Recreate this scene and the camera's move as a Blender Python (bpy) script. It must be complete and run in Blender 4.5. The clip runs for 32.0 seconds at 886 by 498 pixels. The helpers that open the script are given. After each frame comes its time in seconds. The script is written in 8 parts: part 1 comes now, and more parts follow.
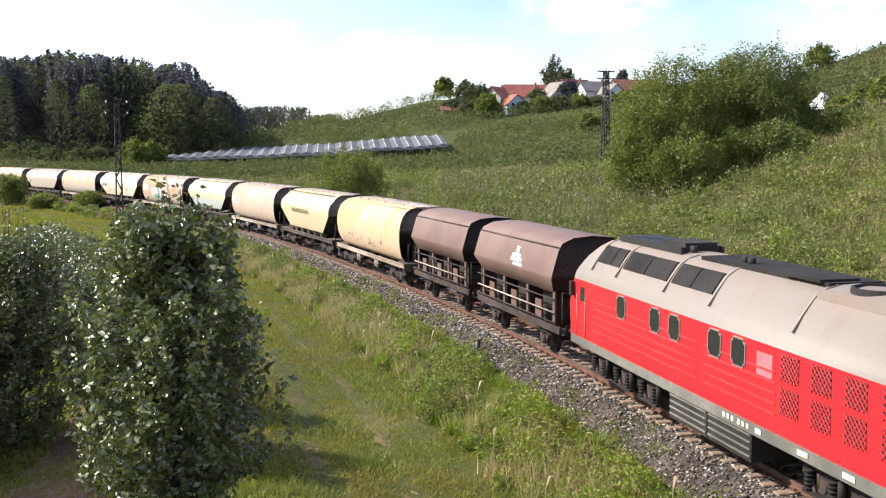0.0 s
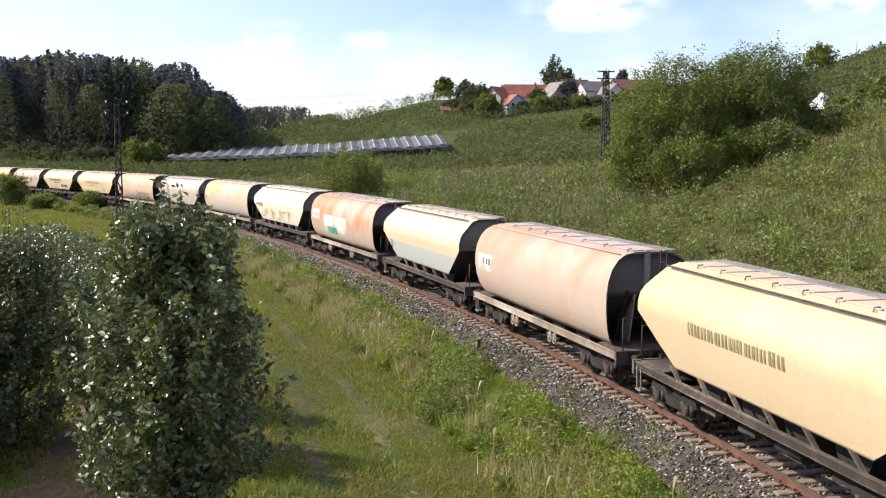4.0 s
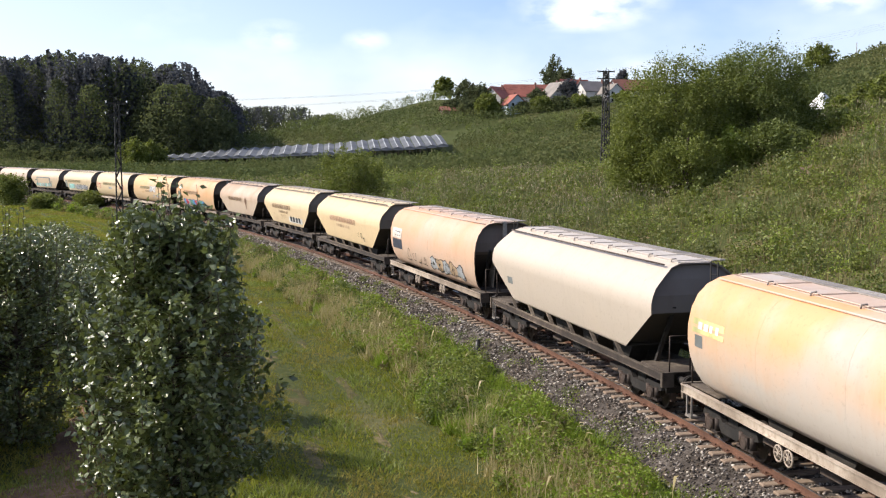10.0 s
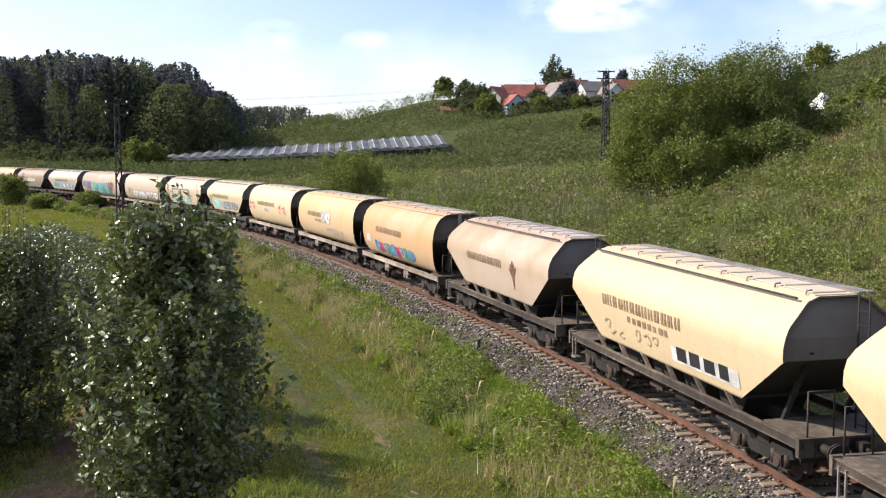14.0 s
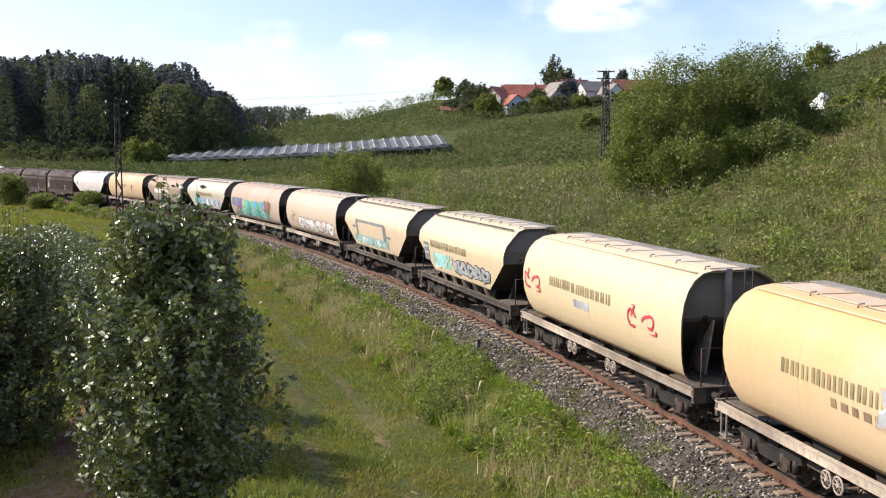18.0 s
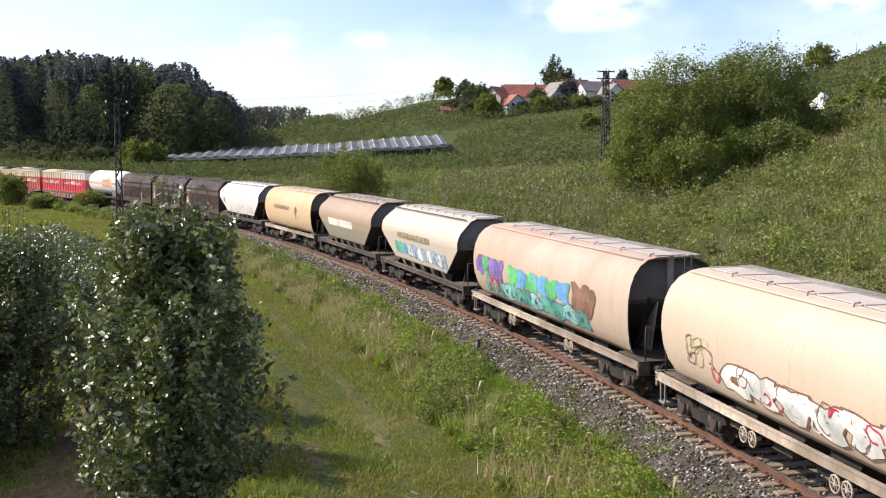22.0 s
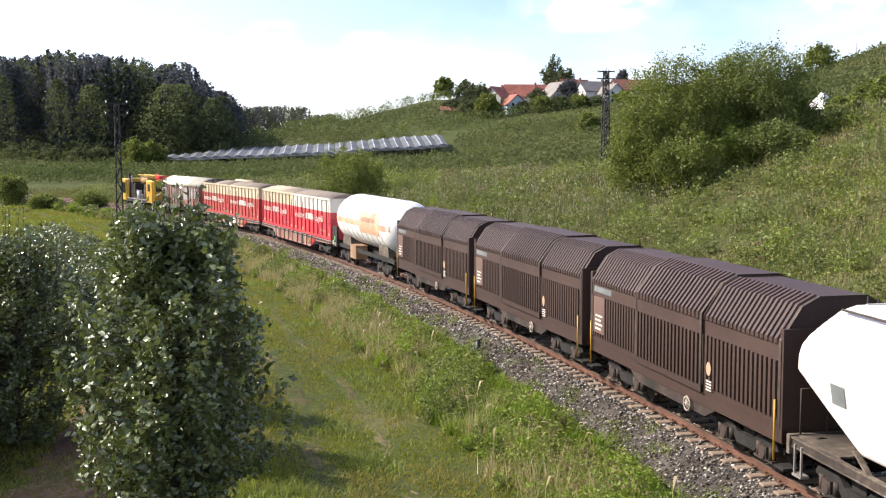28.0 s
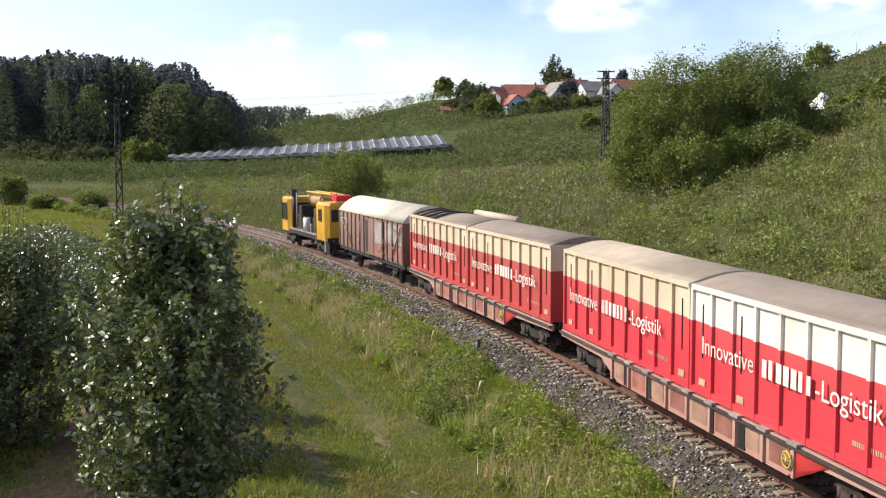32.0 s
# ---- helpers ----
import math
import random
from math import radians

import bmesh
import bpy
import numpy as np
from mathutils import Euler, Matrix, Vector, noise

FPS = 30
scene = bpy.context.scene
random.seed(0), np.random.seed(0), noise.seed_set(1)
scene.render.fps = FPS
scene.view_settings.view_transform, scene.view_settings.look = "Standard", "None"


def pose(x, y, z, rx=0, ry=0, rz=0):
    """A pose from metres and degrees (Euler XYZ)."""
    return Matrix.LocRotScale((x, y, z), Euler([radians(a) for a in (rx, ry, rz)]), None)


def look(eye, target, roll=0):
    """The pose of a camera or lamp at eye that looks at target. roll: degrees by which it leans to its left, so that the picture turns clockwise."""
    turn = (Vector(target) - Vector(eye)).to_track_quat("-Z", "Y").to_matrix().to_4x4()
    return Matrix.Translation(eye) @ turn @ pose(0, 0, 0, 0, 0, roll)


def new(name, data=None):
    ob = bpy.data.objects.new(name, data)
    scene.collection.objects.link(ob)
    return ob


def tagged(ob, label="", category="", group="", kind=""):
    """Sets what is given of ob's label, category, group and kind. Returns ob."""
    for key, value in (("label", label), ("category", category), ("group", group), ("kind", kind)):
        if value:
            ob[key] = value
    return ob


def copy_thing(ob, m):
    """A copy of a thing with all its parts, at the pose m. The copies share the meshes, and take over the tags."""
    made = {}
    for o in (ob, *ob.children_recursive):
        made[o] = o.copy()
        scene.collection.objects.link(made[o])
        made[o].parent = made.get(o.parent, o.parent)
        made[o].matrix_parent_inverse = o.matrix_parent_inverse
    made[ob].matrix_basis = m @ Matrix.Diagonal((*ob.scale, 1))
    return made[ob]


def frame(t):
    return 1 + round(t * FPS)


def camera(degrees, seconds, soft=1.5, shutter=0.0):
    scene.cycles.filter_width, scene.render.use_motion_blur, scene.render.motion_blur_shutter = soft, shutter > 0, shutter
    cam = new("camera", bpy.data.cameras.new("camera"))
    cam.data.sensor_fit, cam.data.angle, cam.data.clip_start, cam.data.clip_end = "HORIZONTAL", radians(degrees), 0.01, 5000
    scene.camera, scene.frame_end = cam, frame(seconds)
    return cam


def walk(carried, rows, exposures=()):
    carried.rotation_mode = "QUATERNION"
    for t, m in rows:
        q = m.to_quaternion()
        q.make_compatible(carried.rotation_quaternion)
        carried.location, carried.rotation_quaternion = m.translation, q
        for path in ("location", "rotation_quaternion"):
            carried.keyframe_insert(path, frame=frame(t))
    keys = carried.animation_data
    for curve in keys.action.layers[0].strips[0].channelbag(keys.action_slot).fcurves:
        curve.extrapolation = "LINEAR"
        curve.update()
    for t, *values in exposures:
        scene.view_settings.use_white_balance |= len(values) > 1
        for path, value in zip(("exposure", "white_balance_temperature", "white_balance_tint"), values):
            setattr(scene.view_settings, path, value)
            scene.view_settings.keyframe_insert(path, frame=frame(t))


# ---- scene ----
# The camera stands still on the bank beside the line, 7.3 m over the rails.
cam = camera(43.8, 32.0, soft=1.2, shutter=0.0)
EYE = pose(0.0, 0.0, 7.304, 90 - math.degrees(0.0986), 0.18, 0.0)
walk(cam, [(0.0, EYE), (32.0, EYE)], exposures=[(t, e, 6500, 15) for t, e in ((0.0, 0.78), (1.0, 0.72), (2.0, 0.68), (3.0, 0.56), (6.0, 0.45), (9.0, 0.35), (13.0, 0.42), (19.0, 0.45), (24.0, 0.56), (25.0, 0.6), (28.0, 0.74), (29.0, 0.92), (30.0, 0.88), (31.0, 0.46), (32.0, 0.46))])

# ---- light ----
SUN_AZ, SUN_EL = radians(-80), radians(38)      # azimuth from +y towards +x
SUN_DIR = Vector((math.sin(SUN_AZ) * math.cos(SUN_EL), math.cos(SUN_AZ) * math.cos(SUN_EL), math.sin(SUN_EL)))


def build_world():
    world = bpy.data.worlds.new("sky")
    scene.world = world
    world.use_nodes = True
    nt = world.node_tree
    bg = nt.nodes["Background"]
    sky = nt.nodes.new("ShaderNodeTexSky")
    sky.sky_type, sky.sun_disc = "NISHITA", False
    sky.sun_elevation, sky.sun_rotation = SUN_EL, SUN_AZ
    sky.dust_density, sky.air_density, sky.altitude = 0.5, 1.0, 400
    sky.ozone_density = 3.0
    tex = nt.nodes.new("ShaderNodeTexCoord")

    def clouds(scale, low, high, stretch, detail, shift):
        m = nt.nodes.new("ShaderNodeMapping")
        m.inputs["Scale"].default_value = (scale, scale, scale * stretch)
        m.inputs["Location"].default_value = shift
        nt.links.new(tex.outputs["Generated"], m.inputs["Vector"])
        n = nt.nodes.new("ShaderNodeTexNoise")
        n.inputs["Scale"].default_value, n.inputs["Detail"].default_value = 1.0, detail
        nt.links.new(m.outputs["Vector"], n.inputs["Vector"])
        r = nt.nodes.new("ShaderNodeMapRange")
        r.inputs["From Min"].default_value, r.inputs["From Max"].default_value = low, high
        nt.links.new(n.outputs["Fac"], r.inputs["Value"])
        return r.outputs["Result"]

    cover = clouds(3.2, 0.45, 1.0, 2.0, 5.0, (3.1, 0.4, 1.7))
    # thin haze towards the sun
    sep = nt.nodes.new("ShaderNodeSeparateXYZ")
    nt.links.new(tex.outputs["Generated"], sep.inputs["Vector"])
    haze = nt.nodes.new("ShaderNodeMapRange")
    for key, v in (("From Min", 0.1), ("From Max", -0.6), ("To Max", 0.43)):
        haze.inputs[key].default_value = v
    nt.links.new(sep.outputs["X"], haze.inputs["Value"])
    both = nt.nodes.new("ShaderNodeMath")
    both.operation, both.use_clamp = "ADD", True
    nt.links.new(cover, both.inputs[0])
    nt.links.new(haze.outputs["Result"], both.inputs[1])
    cover = both.outputs[0]
    puff = clouds(26.0, 0.36, 0.62, 2.0, 8.0, (0.3, 1.4, 0.7))

    def heap(px, py, wide, tall, thick):
        """One small cumulus in a given direction."""
        v = Vector(((px - 784) / 1950, 1.0, (248 - py) / 1950)).normalized()
        sub = nt.nodes.new("ShaderNodeVectorMath")
        sub.operation = "SUBTRACT"
        nt.links.new(tex.outputs["Generated"], sub.inputs[0])
        sub.inputs[1].default_value = v
        mul = nt.nodes.new("ShaderNodeVectorMath")
        mul.operation = "MULTIPLY"
        nt.links.new(sub.outputs[0], mul.inputs[0])
        mul.inputs[1].default_value = (1 / wide, 1 / wide, 1 / tall)
        ln = nt.nodes.new("ShaderNodeVectorMath")
        ln.operation = "LENGTH"
        nt.links.new(mul.outputs[0], ln.inputs[0])
        r = nt.nodes.new("ShaderNodeMapRange")
        r.inputs["From Min"].default_value, r.inputs["From Max"].default_value = 1.0, 0.1
        r.inputs["To Max"].default_value = thick
        nt.links.new(ln.outputs["Value"], r.inputs["Value"])
        m = nt.nodes.new("ShaderNodeMath")
        m.operation = "MULTIPLY"
        nt.links.new(r.outputs["Result"], m.inputs[0])
        nt.links.new(puff, m.inputs[1])
        return m.outputs[0]

    for spec in ((1040, 14, 0.075, 0.026, 0.9), (1480, 8, 0.037, 0.014, 0.8), (490, 66, 0.034, 0.016, 0.4), (650, 74, 0.024, 0.012, 0.45), (1010, 42, 0.05, 0.012, 0.4), (1130, 125, 0.04, 0.014, 0.35)):
        m = nt.nodes.new("ShaderNodeMath")
        m.operation, m.use_clamp = "ADD", True
        nt.links.new(cover, m.inputs[0])
        nt.links.new(heap(*spec), m.inputs[1])
        cover = m.outputs[0]
    mix = nt.nodes.new("ShaderNodeMix")
    mix.data_type = "RGBA"
    nt.links.new(cover, mix.inputs["Factor"])
    tint = nt.nodes.new("ShaderNodeMix")
    tint.data_type, tint.blend_type = "RGBA", "MULTIPLY"
    tint.inputs["Factor"].default_value = 1.0
    tint.inputs["B"].default_value = (0.9, 0.92, 1.06, 1)
    nt.links.new(sky.outputs["Color"], tint.inputs["A"])
    nt.links.new(tint.outputs["Result"], mix.inputs["A"])
    mix.inputs["B"].default_value = (9.0, 9.2, 9.6, 1)
    nt.links.new(mix.outputs["Result"], bg.inputs["Color"])
    bg.inputs["Strength"].default_value = 0.13
    sun = new("sun", bpy.data.lights.new("sun", "SUN"))
    sun.data.energy, sun.data.angle, sun.data.color = 5.0, radians(0.53), (1.0, 0.93, 0.79)
    sun.matrix_world = look((-60, 60, 90), Vector((-60, 60, 90)) - SUN_DIR * 10)


build_world()

# ---- materials ----
def material(name, rough=0.7, metal=0.0):
    m = bpy.data.materials.new(name)
    m.use_nodes = True
    b = m.node_tree.nodes["Principled BSDF"]
    b.inputs["Roughness"].default_value, b.inputs["Metallic"].default_value = rough, metal
    if rough >= 0.85:
        b.inputs["Specular IOR Level"].default_value = 0.12
    return m, m.node_tree, b


def noise_node(nt, scale, detail=4.0, rough=0.55, coord="Object", stretch=None):
    tex = nt.nodes.new("ShaderNodeTexCoord")
    n = nt.nodes.new("ShaderNodeTexNoise")
    n.inputs["Scale"].default_value, n.inputs["Detail"].default_value = scale, detail
    n.inputs["Roughness"].default_value = rough
    source = tex.outputs[coord]
    if stretch:
        m = nt.nodes.new("ShaderNodeMapping")
        m.inputs["Scale"].default_value = stretch
        nt.links.new(source, m.inputs["Vector"])
        source = m.outputs["Vector"]
    nt.links.new(source, n.inputs["Vector"])
    return n.outputs["Fac"]


def ramp_node(nt, fac, stops):
    r = nt.nodes.new("ShaderNodeValToRGB")
    el = r.color_ramp.elements
    while len(el) < len(stops):
        el.new(0.5)
    for e, (p, c) in zip(el, stops):
        e.position, e.color = p, (*c, 1)
    nt.links.new(fac, r.inputs["Fac"])
    return r.outputs["Color"]


def mix_node(nt, fac, a, b, blend="MIX"):
    m = nt.nodes.new("ShaderNodeMix")
    m.data_type, m.blend_type = "RGBA", blend
    for key, v in (("Factor", fac), ("A", a), ("B", b)):
        if isinstance(v, bpy.types.NodeSocket):
            nt.links.new(v, m.inputs[key])
        else:
            m.inputs[key].default_value = v if key == "Factor" else (*v, 1)
    return m.outputs["Result"]


def bump_node(nt, b, height, strength, distance):
    n = nt.nodes.new("ShaderNodeBump")
    n.inputs["Strength"].default_value, n.inputs["Distance"].default_value = strength, distance
    nt.links.new(height, n.inputs["Height"])
    nt.links.new(n.outputs["Normal"], b.inputs["Normal"])


def speckled(name, colours, scale, rough=0.85, metal=0.0, bump=0.3, distance=0.01, coarse=None, coord="Object"):
    """Fine grain between two or three colours, with a broad second variation."""
    m, nt, b = material(name, rough, metal)
    fine = noise_node(nt, scale, 6.0, 0.65, coord)
    stops = [(0.3 + 0.4 * i / max(1, len(colours) - 1), c) for i, c in enumerate(colours)]
    col = ramp_node(nt, fine, stops)
    wide = noise_node(nt, coarse or scale / 12, 3.0, 0.5, coord)
    col = mix_node(nt, ramp_node(nt, wide, [(0.35, (0.0, 0.0, 0.0)), (0.7, (1, 1, 1))]), col, tuple(0.68 * v for v in colours[0]))
    nt.links.new(col, b.inputs["Base Color"])
    bump_node(nt, b, fine, bump, distance)
    return m


def wagon_paint(name, base, stain, amount, high=2.6, rough=0.5, low=None, split=2.1):
    """Old wagon paint: dust and rust that come down from the roof, streaks, grime near the sill."""
    m, nt, b = material(name, rough)
    tex = nt.nodes.new("ShaderNodeTexCoord")
    sep = nt.nodes.new("ShaderNodeSeparateXYZ")
    nt.links.new(tex.outputs["Object"], sep.inputs["Vector"])
    streak = noise_node(nt, 1.0, 6.0, 0.65, stretch=(1.5, 1.5, 0.3))
    patch = noise_node(nt, 0.4, 4.0, 0.5)

    def math_node(op, x, y):
        n = nt.nodes.new("ShaderNodeMath")
        n.operation = op
        for i, v in enumerate((x, y)):
            if isinstance(v, bpy.types.NodeSocket):
                nt.links.new(v, n.inputs[i])
            else:
                n.inputs[i].default_value = v
        return n.outputs[0]

    def ranged(v, a, z):
        n = nt.nodes.new("ShaderNodeMapRange")
        n.inputs["From Min"].default_value, n.inputs["From Max"].default_value = a, z
        nt.links.new(v, n.inputs["Value"])
        return n.outputs["Result"]

    ground = base
    if low:
        ground = mix_node(nt, ranged(sep.outputs["Z"], split - 0.02, split + 0.02), low, base)
    rise = ranged(math_node("ADD", sep.outputs["Z"], math_node("MULTIPLY", streak, 0.9)), high - 0.05, high + 1.1)
    fac = math_node("MULTIPLY", math_node("MULTIPLY", rise, ranged(patch, 0.28, 0.54)), amount)
    col = mix_node(nt, fac, ground, stain)
    broad = noise_node(nt, 0.3, 5.0, 0.6, stretch=(1.0, 1.0, 1.5))
    col = mix_node(nt, math_node("MULTIPLY", ranged(broad, 0.46, 0.66), 0.36 * amount), col, stain)
    grime = math_node("MULTIPLY", ranged(streak, 0.52, 0.82), 0.3)
    col = mix_node(nt, grime, col, tuple(0.45 * v for v in stain))
    fine = noise_node(nt, 9.0, 6.0, 0.7)
    col = mix_node(nt, math_node("MULTIPLY", ranged(fine, 0.55, 0.85), 0.45), col, (0.16, 0.10, 0.06))
    nt.links.new(col, b.inputs["Base Color"])
    bump_node(nt, b, fine, 0.15, 0.01)
    return m


M = {}
M["rust_steel"] = speckled("rusty_steel", [(0.03, 0.022, 0.018), (0.065, 0.042, 0.032), (0.12, 0.08, 0.06)], 14, 0.75, 0.1)
M["rail"] = speckled("rail_side", [(0.12, 0.06, 0.04), (0.22, 0.11, 0.07)], 20, 0.7, 0.2)
M["rail_head"] = speckled("rail_head", [(0.45, 0.43, 0.42), (0.6, 0.58, 0.56)], 12, 0.28, 0.9)
M["sleeper"] = speckled("sleeper_wood", [(0.12, 0.085, 0.06), (0.26, 0.2, 0.15), (0.38, 0.31, 0.25)], 9, 0.9)
M["ballast"] = speckled("ballast_stone", [(0.05, 0.042, 0.036), (0.11, 0.094, 0.082), (0.22, 0.2, 0.18)], 16, 0.9, 0, 0.9, 0.04, 0.7)
M["grime"] = speckled("sooty_steel", [(0.013, 0.012, 0.011), (0.027, 0.023, 0.02), (0.055, 0.044, 0.037)], 8, 0.8, 0.1)
M["grey_steel"] = speckled("dusty_grey_steel", [(0.2, 0.18, 0.16), (0.33, 0.3, 0.27), (0.4, 0.37, 0.33)], 10, 0.7)
M["frame_light"] = speckled("dusty_cream_frame", [(0.26, 0.2, 0.15), (0.5, 0.42, 0.34), (0.6, 0.53, 0.44)], 5, 0.7)
M["frame_dark"] = speckled("dusty_dark_frame", [(0.032, 0.024, 0.02), (0.075, 0.053, 0.041), (0.15, 0.11, 0.085)], 5, 0.75)
M["frame_tan"] = speckled("dusty_tan_frame", [(0.07, 0.054, 0.042), (0.17, 0.135, 0.1), (0.34, 0.28, 0.21)], 5, 0.75)
M["wheel"] = speckled("wheel_steel", [(0.03, 0.025, 0.022), (0.08, 0.06, 0.05)], 9, 0.55, 0.5)
M["yellow_paint"] = speckled("yellow_paint", [(0.55, 0.29, 0.015), (0.66, 0.37, 0.025)], 4, 0.45)
M["white_paint"] = speckled("white_paint", [(0.72, 0.72, 0.7), (0.82, 0.82, 0.8)], 3, 0.5)
M["black_paint"] = speckled("black_paint", [(0.02, 0.02, 0.02), (0.035, 0.033, 0.03)], 6, 0.5)
M["glass"] = material("dark_glass", 0.08)[0]
M["glass"].node_tree.nodes["Principled BSDF"].inputs["Base Color"].default_value = (0.02, 0.025, 0.025, 1)

# ---- mesh helpers ----
def part(name, bm, mat, parent=None, label=""):
    me = bpy.data.meshes.new(name)
    bm.to_mesh(me)
    bm.free()
    for m in (mat if isinstance(mat, (list, tuple)) else [mat]):
        me.materials.append(m)
    ob = new(name, me)
    ob.parent = parent
    if label:
        tagged(ob, label)
    return ob


def placed(name, me, parent, m=None, label=""):
    ob = new(name, me)
    ob.parent = parent
    if m is not None:
        ob.matrix_basis = m
    if label:
        tagged(ob, label)
    return ob


def thing(name, m, label, category, group="", kind=""):
    ob = new(name)
    ob.empty_display_size = 0.3
    ob.matrix_basis = m
    return tagged(ob, label, category, group, kind)


def box(bm, x0, x1, y0, y1, z0, z1, index=0):
    v = [bm.verts.new((x, y, z)) for x in (x0, x1) for y in (y0, y1) for z in (z0, z1)]
    for f in ((0, 1, 3, 2), (4, 6, 7, 5), (0, 4, 5, 1), (2, 3, 7, 6), (0, 2, 6, 4), (1, 5, 7, 3)):
        bm.faces.new([v[i] for i in f]).material_index = index
    return v


def tube(bm, a, b, r, n=8, r2=None, caps=True, smooth=True):
    a, b = Vector(a), Vector(b)
    d = (b - a).normalized()
    u = d.orthogonal().normalized()
    w = d.cross(u)
    r2 = r if r2 is None else r2
    rings = [[bm.verts.new(p + (u * math.cos(2 * math.pi * k / n) + w * math.sin(2 * math.pi * k / n)) * q) for k in range(n)]
             for p, q in ((a, r), (b, r2))]
    for k in range(n):
        f = bm.faces.new((rings[0][k], rings[0][(k + 1) % n], rings[1][(k + 1) % n], rings[1][k]))
        f.smooth = smooth
    if caps:
        bm.faces.new(rings[0][::-1])
        bm.faces.new(rings[1])


def pipe(bm, points, r, n=6):
    """One continuous round bar through the points."""
    pts = [Vector(p) for p in points]
    rings = []
    u = None
    for i, p in enumerate(pts):
        d = (pts[min(i + 1, len(pts) - 1)] - pts[max(i - 1, 0)]).normalized()
        u = d.orthogonal().normalized() if u is None else (u - d * u.dot(d)).normalized()
        w = d.cross(u)
        rings.append([bm.verts.new(p + (u * math.cos(2 * math.pi * k / n) + w * math.sin(2 * math.pi * k / n)) * r) for k in range(n)])
    for a, b in zip(rings, rings[1:]):
        for k in range(n):
            bm.faces.new((a[k], a[(k + 1) % n], b[(k + 1) % n], b[k])).smooth = True
    bm.faces.new(rings[0][::-1])
    bm.faces.new(rings[-1])


def prism(bm, outline, y0, y1, index=0):
    """An outline in x, z pulled from y0 to y1."""
    a = [bm.verts.new((x, y0, z)) for x, z in outline]
    b = [bm.verts.new((x, y1, z)) for x, z in outline]
    n = len(outline)
    faces = [bm.faces.new(a), bm.faces.new(b[::-1])]
    faces += [bm.faces.new((a[i], b[i], b[(i + 1) % n], a[(i + 1) % n])) for i in range(n)]
    for f in faces:
        f.material_index = index
    bmesh.ops.recalc_face_normals(bm, faces=faces)


# ---- the line of the track ----
# s runs away from the camera along the track; lat is measured to its left, on the camera's side.
SPEED = 13.82
S_MIN, S_MAX = -520, 620
KNOTS = [(-520, 0.0), (-60, 0.0), (-30, 0.00415), (0, 0.00415), (40, 0.00252), (90, 0.00366), (140, 0.00183), (200, 0.00197), (330, 0.0015), (420, 0.0), (620, 0.0)]
GRADE = -0.00483


def build_line():
    s = np.arange(S_MIN, S_MAX + 1.0)
    k = np.interp(s, [a for a, _ in KNOTS], [b for _, b in KNOTS])
    zero = -S_MIN
    th = np.concatenate([[0], np.cumsum((k[1:] + k[:-1]) / 2)])
    th = th - th[zero] + 1.75986
    c, n = np.cos(th), np.sin(th)
    x = np.concatenate([[0], np.cumsum((c[1:] + c[:-1]) / 2)])
    y = np.concatenate([[0], np.cumsum((n[1:] + n[:-1]) / 2)])
    z = GRADE * np.clip(s, -60, 260)
    return s, x - x[zero] + 9.36319, y - y[zero] + 18.0, z, th


LINE_S, LINE_X, LINE_Y, LINE_Z, LINE_TH = build_line()


def on_line(s, lat=0.0, h=0.0):
    x, y, z, th = (float(np.interp(s, LINE_S, a)) for a in (LINE_X, LINE_Y, LINE_Z, LINE_TH))
    return Vector((x - math.sin(th) * lat, y + math.cos(th) * lat, z + h))


def line_angle(s):
    return float(np.interp(s, LINE_S, LINE_TH))


def sweep(bm, section, s0, s1, step, smooth=False, closed=True):
    """A section of (lat, h) points swept along the track."""
    n = max(2, int(abs(s1 - s0) / step) + 1)
    rows = []
    for s in np.linspace(s0, s1, n):
        rows.append([bm.verts.new(on_line(s, a, h)) for a, h in section])
    m = len(section)
    for p, q in zip(rows, rows[1:]):
        for i in range(m if closed else m - 1):
            f = bm.faces.new((p[i], p[(i + 1) % m], q[(i + 1) % m], q[i]))
            f.smooth = smooth


# ---- the ground ----
def side_of_line(x, y):
    """Distance to the track's centre (right of it positive) and the s of the nearest place, for arrays."""
    x, y = np.asarray(x, float), np.asarray(y, float)
    px, py = LINE_X[::4], LINE_Y[::4]
    d2 = (x[..., None] - px) ** 2 + (y[..., None] - py) ** 2
    i = d2.argmin(-1)
    th = LINE_TH[::4][i]
    r = (x - px[i]) * np.sin(th) - (y - py[i]) * np.cos(th)
    far = np.sqrt(d2.min(-1))
    return np.where(r >= 0, far, -far), LINE_S[::4][i]


def smooth_step(v, a, b):
    t = np.clip((v - a) / (b - a), 0, 1)
    return t * t * (3 - 2 * t)


